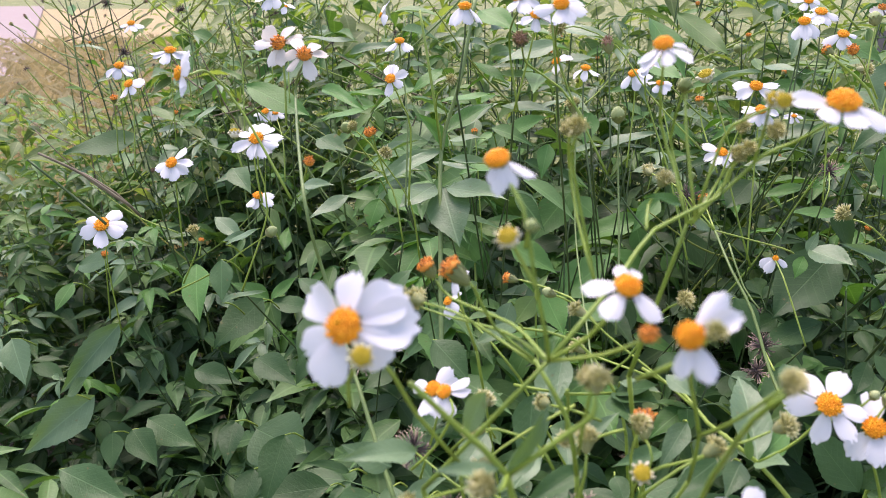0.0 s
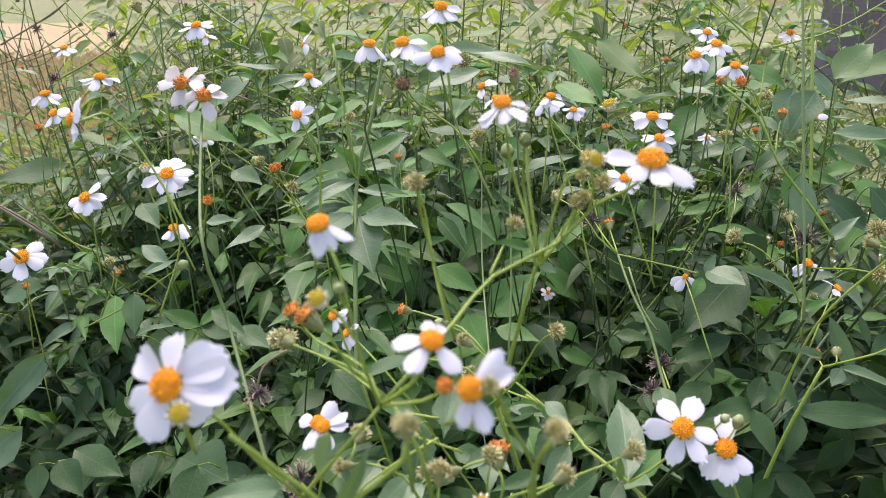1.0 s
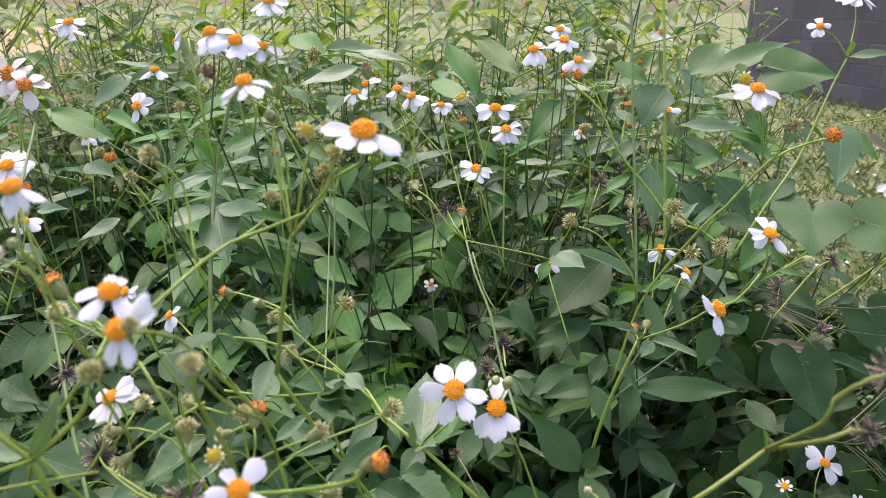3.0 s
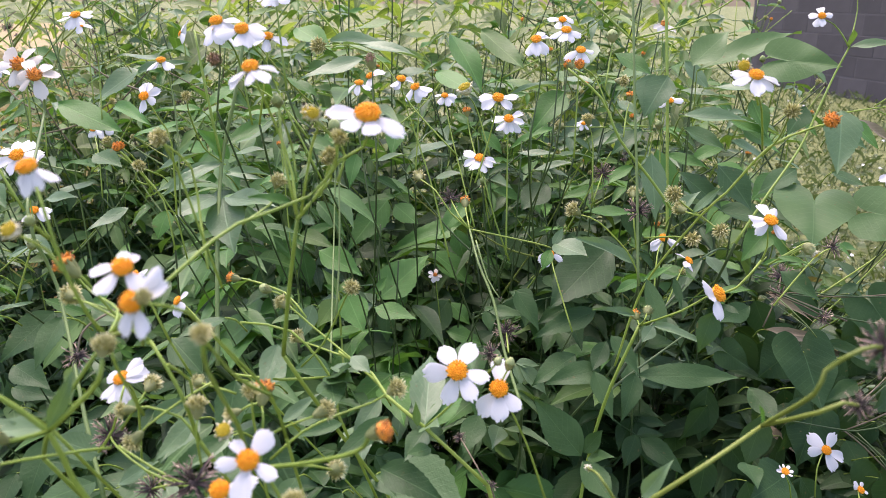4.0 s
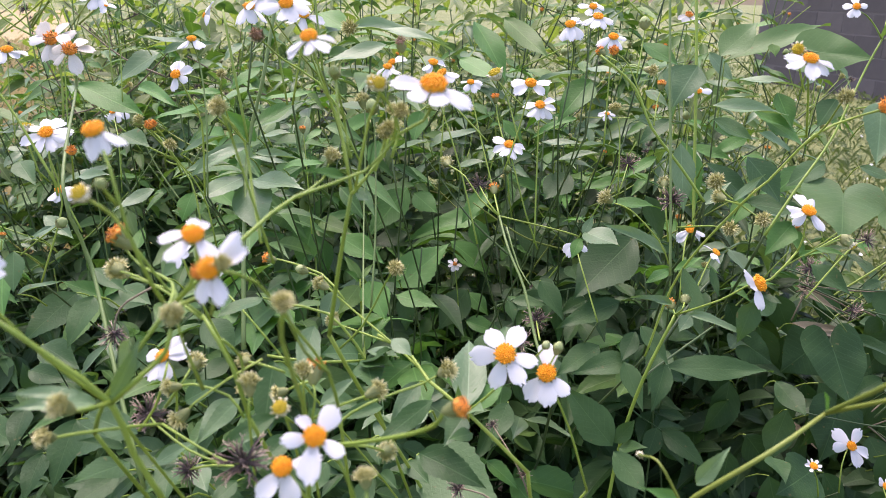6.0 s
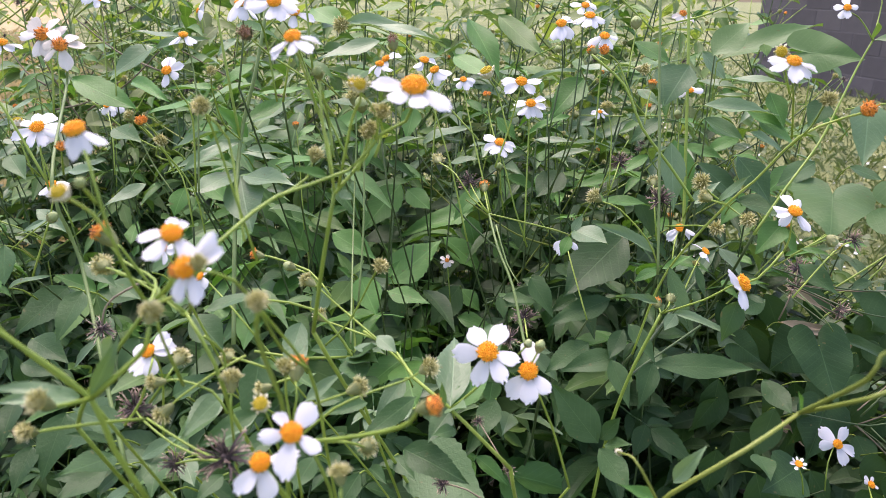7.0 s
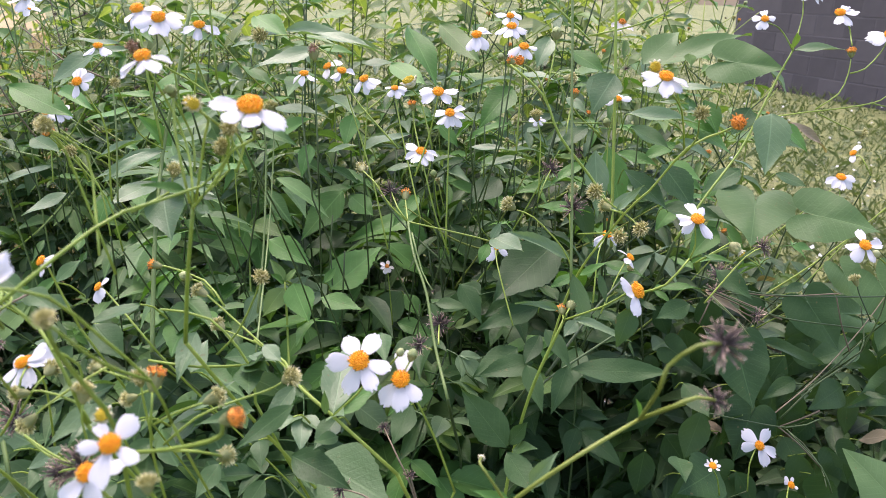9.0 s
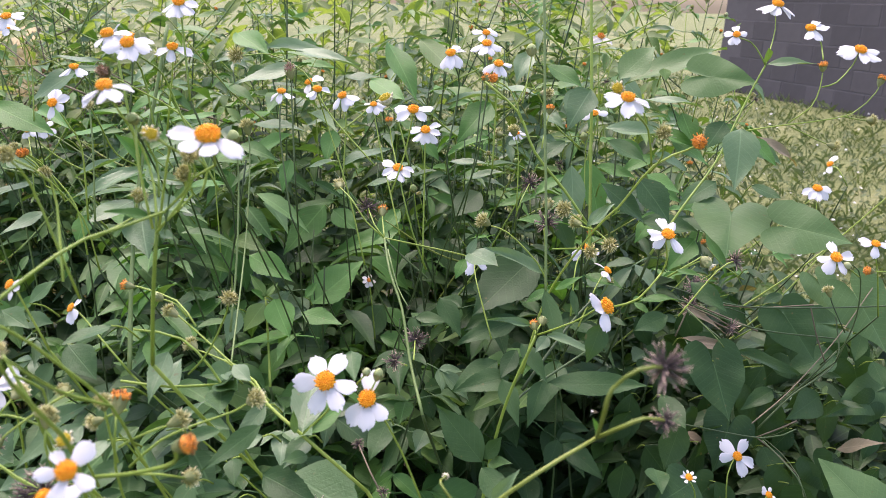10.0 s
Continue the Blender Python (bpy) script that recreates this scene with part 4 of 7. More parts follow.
leaf(D, (0.226, 0.388, 0.817), (0.229, 0.365, 0.809), 0.45, "mid", (0, -0.9, 0.3))
bloom(D, (0.059, 0.337, 0.876), 0.0186, (-0.5, -0.5, 0.6), (-80, 5, -20), 5, [(0.062, 0.343, 0.861), (0.070, 0.345, 0.836)], True)
head(D, "seed", (0.164, 0.352, 0.864), 0.0111, [(0.157, 0.372, 0.847), (0.145, 0.374, 0.822), (0.131, 0.379, 0.805)])
head(D, "seed", (0.120, 0.392, 0.839), 0.0117, [(0.125, 0.390, 0.837), (0.137, 0.387, 0.827), (0.161, 0.371, 0.814), (0.182, 0.356, 0.801)])
head(D, "seed", (0.124, 0.414, 0.807), 0.0125, [(0.133, 0.410, 0.804), (0.159, 0.389, 0.805)])
head(D, "rust", (0.083, 0.424, 0.843), 0.0090, [(0.091, 0.424, 0.842), (0.117, 0.412, 0.838), (0.132, 0.397, 0.828)])
head(D, "bud", (0.105, 0.413, 0.840), 0.0075, [(0.117, 0.411, 0.836), (0.124, 0.408, 0.829)])
bloom(D, (0.049, 0.420, 0.829), 0.0208, (-0.6, -0.4, 0.6), (-95, -60, 20), 10, [(0.057, 0.418, 0.823), (0.073, 0.404, 0.814), (0.091, 0.397, 0.795)], True)
stem(D, [(0.088, 0.415, 0.817), (0.121, 0.404, 0.816), (0.144, 0.401, 0.787), (0.150, 0.387, 0.769)], 0.001, 0.0013, root=True)
stem(D, [(0.088, 0.387, 0.796), (0.117, 0.386, 0.793), (0.144, 0.401, 0.787)], 0.0011, 0.0012)
leaf(D, (0.162, 0.362, 0.820), (0.173, 0.351, 0.817), 0.55, "pale")
leaf(D, (0.144, 0.401, 0.787), (0.160, 0.370, 0.811), 0.28, "mid")
leaf(D, (0.144, 0.401, 0.787), (0.162, 0.367, 0.801), 0.35, "mid")
leaf(D, (0.144, 0.401, 0.787), (0.152, 0.363, 0.790), 0.45, "mid")

# plant E: stem with burr and rust head, and small flowers behind
bloom(E, (0.260, 0.628, 0.929), 0.0337, (0.0, -0.55, 0.82), (165, 215, -42, 8), 6, [(0.253, 0.639, 0.888), (0.242, 0.628, 0.856)], tall=1)
bloom(E, (0.271, 0.646, 0.909), 0.0301, (0.0, -0.62, 0.75), (150, 185, 225, 255, 280, 310, 340, 25), 10, [(0.271, 0.642, 0.868), (0.271, 0.626, 0.791)], True)
bloom(E, (0.247, 0.652, 0.873), 0.0329, (0.05, -0.5, 0.85), (200, 245, 285, 325, 5, 150), 6, [(0.253, 0.636, 0.849), (0.261, 0.626, 0.821), (0.274, 0.624, 0.786)], tall=0)
head(E, "rust", (0.234, 0.636, 0.837), 0.0149, [(0.237, 0.602, 0.822)])
head(E, "burr", (0.221, 0.636, 0.840), 0.0228, [(0.228, 0.609, 0.832), (0.237, 0.602, 0.822)])
head(E, "seed", (0.193, 0.664, 0.853), 0.0153, [(0.208, 0.616, 0.852), (0.221, 0.610, 0.834), (0.237, 0.602, 0.822)])
stem(E, [(0.237, 0.602, 0.822), (0.243, 0.568, 0.804), (0.254, 0.539, 0.782), (0.261, 0.507, 0.753), (0.271, 0.467, 0.728)], 0.0012, 0.0016, STEM_PALE, root=True)
head(E, "burr", (0.265, 0.540, 0.755), 0.0225, [(0.264, 0.507, 0.753)])
head(E, "burr", (0.250, 0.498, 0.756), 0.0185, [(0.259, 0.501, 0.751)])
head(E, "burr", (0.259, 0.539, 0.784), 0.004, [(0.250, 0.554, 0.795), (0.241, 0.574, 0.821)], mat=STEM_PALE)
stem(E, [(0.237, 0.602, 0.822), (0.298, 0.629, 0.801), (0.314, 0.647, 0.791)], 0.0008, 0.001)
bloom(E, (0.179, 0.627, 0.944), 0.0278, (0.1, -0.4, 0.9), (30, -110, -130), 12, [(0.182, 0.650, 0.918), (0.203, 0.629, 0.859), (0.220, 0.607, 0.795)], True, tall=1)
bloom(E, (0.137, 0.698, 0.933), 0.0284, (0, -0.3, 0.9), (-15, -35, -95, 200), 25, [(0.136, 0.686, 0.897), (0.148, 0.660, 0.824)], True, tall=1, mat=STEM_DARK)
bloom(E, (0.217, 0.801, 0.910), 0.0267, (0, -0.5, 0.85), (20, 150, 245, 290, 330), 15, [(0.225, 0.781, 0.869), (0.248, 0.731, 0.786)], True)
head(E, "opening", (0.235, 0.684, 0.929), 0.0173, [(0.246, 0.689, 0.910), (0.257, 0.665, 0.873)])
head(E, "rust", (0.237, 0.709, 0.906), 0.0127, [(0.240, 0.702, 0.887), (0.250, 0.669, 0.852)])
head(E, "rust", (0.034, 0.830, 0.851), 0.0125, [(0.038, 0.821, 0.824), (0.047, 0.792, 0.742)], True)
bloom(E, (0.328, 0.730, 0.758), 0.0337, (0, -0.75, 0.6), (200, -20, 240), 15, [(0.326, 0.697, 0.752), (0.341, 0.658, 0.702)], True, disc=0.1)
leaf(E, (0.312, 0.610, 0.807), (0.334, 0.578, 0.806), 0.6, "pale")
leaf(E, (0.310, 0.609, 0.805), (0.319, 0.615, 0.821), 0.4, "pale")
leaf(E, (0.308, 0.608, 0.802), (0.299, 0.594, 0.790), 0.5, "green")
bloom(E, (0.208, 0.875, 0.681), 0.0190, (0, -0.6, 0.75), (80, 150, 200, 250, 300, 350), 5, [(0.211, 0.876, 0.654), (0.216, 0.869, 0.604)], True, old=True)

# plant F: side-facing flower and narrow leaves
bloom(F, (0.392, 0.443, 0.826), 0.0366, (0.66, -0.42, 0.55), (182, 212, 264), 4, [(0.388, 0.451, 0.821), (0.375, 0.458, 0.808), (0.352, 0.474, 0.790)], tall=1, disc=0.18)
head(F, "rust", (0.352, 0.485, 0.793), 0.0105, [(0.352, 0.474, 0.790)])
head(F, "bud", (0.354, 0.464, 0.806), 0.0085, [(0.348, 0.450, 0.804), (0.352, 0.474, 0.790)])
stem(F, [(0.352, 0.474, 0.790), (0.334, 0.471, 0.741), (0.324, 0.474, 0.688), (0.317, 0.467, 0.638)], 0.0016, 0.002, root=True)
leaf(F, (0.346, 0.466, 0.801), (0.313, 0.449, 0.813), 0.17, "pale")
leaf(F, (0.359, 0.493, 0.818), (0.369, 0.461, 0.786), 0.30, "low", (0.3, -0.8, 0.4))
leaf(F, (0.358, 0.464, 0.795), (0.393, 0.442, 0.792), 0.17, "pale")
leaf(F, (0.359, 0.464, 0.794), (0.348, 0.451, 0.788), 0.5, "pale")
leaf(F, (0.379, 0.493, 0.819), (0.382, 0.477, 0.802), 0.25, "low")
leaf(F, (0.389, 0.439, 0.815), (0.380, 0.430, 0.789), 0.50, "low", (0, -0.85, 0.45))
leaf(F, (0.394, 0.440, 0.820), (0.403, 0.429, 0.818), 0.36, "low")
leaf(F, (0.339, 0.544, 0.718), (0.351, 0.514, 0.691), 0.36, "low", (0, -0.8, 0.5))
leaf(F, (0.373, 0.544, 0.717), (0.358, 0.514, 0.690), 0.38, "low", (0, -0.8, 0.5))
leaf(F, (0.384, 0.579, 0.696), (0.480, 0.578, 0.697), 0.24, "low")
leaf(F, (0.346, 0.554, 0.715), (0.298, 0.542, 0.710), 0.42, "low")
leaf(F, (0.353, 0.570, 0.733), (0.337, 0.544, 0.718), 0.42, "low")
leaf(F, (0.357, 0.572, 0.738), (0.378, 0.543, 0.716), 0.34, "low")
leaf(F, (0.317, 0.471, 0.686), (0.282, 0.485, 0.727), 0.46, "low", (0, -0.8, 0.5))
leaf(F, (0.319, 0.472, 0.688), (0.331, 0.468, 0.710), 0.45, "low")
leaf(F, (0.322, 0.470, 0.685), (0.336, 0.454, 0.698), 0.4, "low")
leaf(F, (0.316, 0.461, 0.688), (0.334, 0.435, 0.672), 0.55, "low")
stem(F, [(0.432, 0.622, 0.765), (0.401, 0.594, 0.744), (0.357, 0.550, 0.705)], 0.0014, 0.0018, STEM_DARK)
stem(F, [(0.439, 0.626, 0.714), (0.367, 0.560, 0.702), (0.353, 0.539, 0.703)], 0.0012, 0.0014, STEM_DARK)

# plant G: tall, before the wall
j_g = (0.389, 0.482, 0.868)
bloom(G, (0.380, 0.398, 0.970), 0.0276, (0.0, -0.5, 0.86), (176, 206, 258, 304, 334, 12), 8, [(0.414, 0.465, 0.942), (0.423, 0.477, 0.915)], tall=1, disc=0.16)
head(G, "opening", (0.376, 0.406, 0.974), 0.0097, [(0.408, 0.472, 0.961), (0.416, 0.476, 0.944)])
head(G, "seed", (0.403, 0.400, 0.950), 0.0122, [(0.420, 0.449, 0.927), (0.418, 0.465, 0.913)])
head(G, "rust", (0.421, 0.391, 0.947), 0.0120, [(0.437, 0.451, 0.932), (0.418, 0.457, 0.920), (0.403, 0.477, 0.886), j_g, (0.367, 0.523, 0.801), (0.354, 0.539, 0.726)], True, thick=0.0012)
head(G, "seed", (0.363, 0.460, 0.888), 0.0145, [(0.378, 0.485, 0.875), j_g])
head(G, "seed", (0.379, 0.493, 0.870), 0.0133, [(0.381, 0.483, 0.870), j_g])
head(G, "seed", (0.393, 0.454, 0.866), 0.0131, [(0.395, 0.480, 0.864), j_g])
head(G, "seed", (0.394, 0.509, 0.843), 0.0147, [(0.391, 0.535, 0.837), (0.378, 0.573, 0.824)])
leaf(G, (0.384, 0.483, 0.870), (0.396, 0.469, 0.892), 0.26, "pale")
bloom(G, (0.442, 0.728, 0.776), 0.0346, (0, -0.5, 0.8), (195, 215, -40, -15), 15, [(0.426, 0.691, 0.769), (0.419, 0.665, 0.725)], True)
bloom(G, (0.460, 0.698, 0.762), 0.0308, (0.5, -0.3, 0.7), (150, 240, 280), 10, [(0.446, 0.683, 0.749), (0.427, 0.662, 0.715)], True)
head(G, "burr", (0.374, 0.583, 0.843), 0.0239, [(0.373, 0.569, 0.813), (0.376, 0.563, 0.766)], True, mat=STEM_PALE)
head(G, "seed", (0.384, 0.641, 0.844), 0.0140, [(0.374, 0.599, 0.838), (0.377, 0.588, 0.807)])
head(G, "seed", (0.321, 0.578, 0.845), 0.0164, [(0.341, 0.577, 0.836), (0.367, 0.579, 0.810), (0.378, 0.582, 0.789)])
head(G, "burr", (0.392, 0.807, 0.826), 0.0260, [(0.377, 0.761, 0.818), (0.371, 0.755, 0.801)])
leaf(G, (0.375, 0.585, 0.798), (0.320, 0.574, 0.826), 0.22, "pale")
leaf(G, (0.384, 0.599, 0.778), (0.359, 0.577, 0.775), 0.3, "green")
leaf(G, (0.388, 0.599, 0.778), (0.411, 0.594, 0.794), 0.25, "green")
G2 = herb((0.52, 0.98), "tall pale-stemmed weed standing above the leaves")
stem(G2, [(0.361, 0.681, 1.136), (0.368, 0.641, 1.020), (0.370, 0.609, 0.929), (0.372, 0.587, 0.865), (0.373, 0.560, 0.787)], 0.0013, 0.0015, STEM_PALE, root=True)
stem(G2, [(0.445, 0.884, 1.177), (0.449, 0.832, 1.027), (0.451, 0.798, 0.927), (0.451, 0.771, 0.849), (0.451, 0.740, 0.759)], 0.0019, 0.0022, STEM, root=True)

# plant H: thin tall weed before the wall, and the round-leaved climber
bloom(H, (0.457, 0.525, 0.853), 0.0359, (0.05, -0.55, 0.82), (172, 205, 222, -62, -45, 55, 105), 5, [(0.463, 0.537, 0.829), (0.461, 0.539, 0.817)], tall=0)
j_h = (0.461, 0.526, 0.818)
stem(H, [(0.461, 0.539, 0.817), (0.444, 0.537, 0.795), (0.427, 0.544, 0.785)], 0.0011, 0.0013)
head(H, "bud", (0.491, 0.529, 0.830), 0.012, [(0.480, 0.529, 0.829), j_h], face=(0.4, 0, -0.6))
head(H, "opening", (0.495, 0.527, 0.827), 0.008, [(0.485, 0.529, 0.830), j_h], face=(0.4, -0.3, -0.6))
leaf(H, (0.467, 0.528, 0.823), (0.484, 0.507, 0.826), 0.2, "green")
leaf(H, (0.462, 0.538, 0.814), (0.483, 0.535, 0.821), 0.2, "green")
j_g2 = (0.626, 0.777, 0.964)
bloom(H, (0.578, 0.745, 0.995), 0.0257, (-0.2, -0.75, 0.6), (85, 165, 10, 225, 262), 6, [(0.611, 0.785, 0.986), (0.620, 0.781, 0.975), j_g2])
bloom(H, (0.647, 0.817, 1.025), 0.0435, (0.1, -0.35, 0.9), (185, 215, 250, 300, 335, 20), 16, [(0.645, 0.809, 1.000), (0.635, 0.792, 0.978), j_g2], tall=1)
bloom(H, (0.652, 0.747, 1.003), 0.0347, (-0.2, -0.5, 0.8), (15, -10, -60, -110, 45), 6, [(0.682, 0.783, 0.991), (0.685, 0.780, 0.980), (0.681, 0.767, 0.972)], tall=1)
head(H, "rust", (0.681, 0.765, 0.965), 0.0151, [(0.678, 0.758, 0.944), (0.669, 0.752, 0.925), (0.646, 0.748, 0.909)])
bloom(H, (0.725, 0.779, 0.982), 0.0436, (0.05, -0.5, 0.85), (178, 205, 262, -45, 0, 140), 6, [(0.717, 0.774, 0.967), (0.695, 0.759, 0.950), (0.680, 0.758, 0.945)], tall=1)
head(H, "rust", (0.747, 0.768, 0.953), 0.0153, [(0.741, 0.764, 0.940), (0.718, 0.759, 0.919), (0.672, 0.747, 0.911), (0.637, 0.747, 0.906), (0.597, 0.747, 0.899)])
head(H, "seed", (0.748, 0.775, 0.910), 0.0157, [(0.727, 0.767, 0.912), (0.707, 0.758, 0.916)])
head(H, "seed", (0.698, 0.749, 0.886), 0.0153, [(0.678, 0.752, 0.893), (0.649, 0.746, 0.905)])
stem(H, [j_g2, (0.612, 0.769, 0.939), (0.591, 0.749, 0.906), (0.567, 0.727, 0.869), (0.527, 0.695, 0.829), (0.494, 0.673, 0.788)], 0.0012, 0.0017, STEM, root=True)
leaf(H, j_g2, (0.669, 0.756, 0.969), 0.25, "pale")
leaf(H, (0.627, 0.778, 0.967), (0.621, 0.762, 0.982), 0.5, "young", (0, -0.9, 0.3))
leaf(H, (0.525, 0.580, 0.927), (0.516, 0.546, 0.886), 0.52, "pale", (0, -0.6, 0.75))
leaf(H, (0.538, 0.587, 0.917), (0.556, 0.570, 0.901), 0.5, "green")
leaf(H, (0.545, 0.597, 0.918), (0.598, 0.609, 0.898), 0.2, "dry")
bloom(H, (0.767, 0.890, 0.808), 0.0425, (0, -0.45, 0.88), (190, 225, 262, -35, 5), 10, [(0.761, 0.869, 0.780), (0.774, 0.882, 0.724)], True)
bloom(H, (0.825, 0.974, 0.823), 0.0321, (-0.7, -0.2, 0.6), (40, 60, -120), 8, [(0.815, 0.934, 0.824), (0.827, 0.927, 0.803)], True)
bloom(H, (0.637, 0.601, 0.812), 0.0361, (0, -0.65, 0.72), (88, 175, 5, -62, -125), 5, [(0.669, 0.615, 0.795), (0.679, 0.620, 0.748), (0.672, 0.626, 0.698)], True, mat=STEM_DARK)
head(H, "bud", (0.647, 0.598, 0.805), 0.0100, [(0.669, 0.613, 0.790)])
head(H, "rust", (0.655, 0.578, 0.808), 0.0126, [(0.675, 0.577, 0.808)])
bloom(H, (0.696, 0.641, 0.813), 0.0292, (0, -0.5, 0.85), (180, 150, 255, -10), 8, [(0.704, 0.642, 0.786), (0.718, 0.647, 0.737)], True)
head(H, "seed", (0.664, 0.647, 0.762), 0.0131, [(0.668, 0.643, 0.750), (0.680, 0.634, 0.725)], mat=STEM_DARK)
head(H, "burr", (0.547, 0.682, 0.752), 0.0254, [(0.529, 0.648, 0.742), (0.517, 0.640, 0.716)], mat=STEM_DRY)
head(H, "burr", (0.532, 0.649, 0.745), 0.0212, [(0.548, 0.645, 0.733), (0.580, 0.640, 0.719)], mat=STEM_DRY)
head(H, "burr", (0.539, 0.584, 0.813), 0.0194, [(0.524, 0.582, 0.804), (0.491, 0.571, 0.766)])
head(H, "burr", (0.562, 0.621, 0.735), 0.0180, [(0.544, 0.625, 0.744), (0.520, 0.629, 0.753)], mat=STEM_DRY)

V = thing("climbing_vine", (0.66, 0.86, 0.0), "climbing vine with broad smooth heart-shaped leaves", "plant")
FRONT, OVER = (0, -0.52, 0.85), (0, -0.25, 0.97)
leaf(V, (0.598, 0.742, 0.813), (0.577, 0.688, 0.786), 1.15, "heart_lit", (-0.05, -0.34, 0.94), STALK)
leaf(V, (0.639, 0.7, 0.811), (0.693, 0.67, 0.808), 0.98, "heart_lit", (-0.1, -0.68, 0.72), STALK)
leaf(V, (0.723, 0.7, 0.74), (0.747, 0.66, 0.694), 0.95, "heart_lit", (-0.1, -0.7, 0.7), STALK)
leaf(V, (0.705, 0.74, 0.738), (0.721, 0.71, 0.707), 0.9, "heart_lit", (0.1, -0.7, 0.7), STALK)
leaf(V, (0.549, 0.62, 0.7), (0.555, 0.58, 0.658), 0.95, "heart", (0.1, -0.85, 0.5), STALK)
leaf(V, (0.613, 0.7, 0.582), (0.592, 0.67, 0.543), 1.0, "heart", (0, -0.85, 0.5), STALK)
leaf(V, (0.666, 0.72, 0.544), (0.676, 0.69, 0.52), 0.8, "low", (0.1, -0.8, 0.5), STALK)
leaf(V, (0.686, 0.55, 0.584), (0.649, 0.58, 0.622), 0.9, "heart_lit", (0, -0.7, 0.7), STALK)
leaf(V, (0.753, 0.78, 0.67), (0.652, 0.75, 0.692), 0.38, "heart", (0, -0.7, 0.7), STALK)
leaf(V, (0.742, 0.74, 0.65), (0.667, 0.71, 0.646), 0.4, "low", (0, -0.6, 0.8), STALK)
leaf(V, (0.609, 0.7, 0.673), (0.671, 0.68, 0.657), 0.28, "broad", (0, -0.5, 0.85), STALK)
leaf(V, (0.804, 0.74, 0.608), (0.724, 0.7, 0.597), 0.5, "heart", (0, -0.8, 0.6), STALK)
leaf(V, (0.786, 0.74, 0.643), (0.788, 0.71, 0.624), 0.6, "low", (0, -0.8, 0.6), STALK)
leaf(V, (0.546, 0.7, 0.687), (0.618, 0.68, 0.678), 0.16, "dry", (0, -0.5, 0.8), STALK)
leaf(V, (0.739, 0.7, 0.554), (0.763, 0.66, 0.59), 0.28, "dry", (0, -0.5, 0.8), STALK)
leaf(V, (0.732, 0.74, 0.599), (0.681, 0.7, 0.593), 0.5, "low", (0, -0.8, 0.6), STALK)
leaf(V, (0.528, 0.7, 0.712), (0.485, 0.67, 0.708), 0.4, "low", (0, -0.7, 0.7), STALK)
leaf(V, (0.503, 0.62, 0.663), (0.516, 0.58, 0.65), 0.5, "low", (0, -0.8, 0.6), STALK)
leaf(V, (0.532, 0.58, 0.596), (0.486, 0.54, 0.6), 0.7, "low", (0, -0.7, 0.7), STALK)
stem(V, [(0.647, 0.7, 0.567), (0.652, 0.67, 0.591), (0.655, 0.64, 0.623)], 0.0006, 0.0008, STEM_DARK, "runner")
stem(V, [(0.65, 0.7, 0.57), (0.659, 0.67, 0.569), (0.666, 0.64, 0.56), (0.658, 0.61, 0.556)], 0.0006, 0.0008, STEM_DARK, "runner")
stem(V, [(0.565, 0.7, 0.728), (0.602, 0.67, 0.735), (0.648, 0.64, 0.751)], 0.0006, 0.0008, STEM_DRY, "runner")
stem(V, [(0.539, 0.7, 0.725), (0.556, 0.67, 0.716), (0.571, 0.64, 0.707)], 0.0006, 0.0008, STEM_DARK, "runner")
stem(V, [(0.618, 0.7, 0.713), (0.579, 0.67, 0.734), (0.54, 0.64, 0.749)], 0.0006, 0.0008, STEM_DARK, "runner")
stem(V, [(0.741, 0.7, 0.747), (0.695, 0.67, 0.702), (0.641, 0.64, 0.66), (0.592, 0.61, 0.639)], 0.0006, 0.0008, STEM_DRY, "runner")
leaf(V, (0.57, 0.8, 0.949), (0.619, 0.77, 0.948), 0.85, "heart_lit", (0.05, -0.85, 0.5), (0.576, 0.83, 0.896))
leaf(V, (0.507, 0.876, 0.930), (0.627, 0.891, 0.989), 0.24, "broad_lit", (0.1, -0.45, 0.9), (0.518, 0.903, 0.852))
leaf(V, (0.495, 0.858, 0.938), (0.536, 0.870, 0.980), 0.62, "broad_lit", (0, -0.5, 0.8))
leaf(V, (0.651, 0.695, 0.716), (0.674, 0.662, 0.680), 0.95, "heart", (0, -0.92, 0.35), (0.607, 0.708, 0.683))
leaf(V, (0.522, 0.635, 0.774), (0.551, 0.608, 0.757), 0.45, "broad", (0.2, -0.9, 0.4))
leaf(V, (0.519, 0.648, 0.748), (0.564, 0.628, 0.725), 0.12, "dry", (0, -0.5, 0.8))
leaf(V, (0.550, 0.672, 0.696), (0.584, 0.661, 0.697), 0.2, "dry", (0, -0.5, 0.8))
leaf(V, (0.666, 0.72, 0.616), (0.624, 0.7, 0.605), 0.4, "low", FRONT, STALK)
leaf(V, (0.715, 0.74, 0.631), (0.743, 0.72, 0.632), 0.35, "low", FRONT, STALK)
leaf(V, (0.743, 0.72, 0.603), (0.762, 0.7, 0.606), 0.3, "low", FRONT, STALK)
leaf(V, (0.681, 0.86, 0.71), (0.696, 0.84, 0.705), 0.4, "low", FRONT, STALK)
leaf(V, (0.741, 0.88, 0.669), (0.707, 0.86, 0.664), 0.35, "low", FRONT, STALK)
leaf(V, (0.78, 0.76, 0.672), (0.765, 0.74, 0.642), 0.45, "low", FRONT, STALK)
leaf(V, (0.636, 0.84, 0.719), (0.657, 0.82, 0.734), 0.3, "mid", FRONT, STALK)
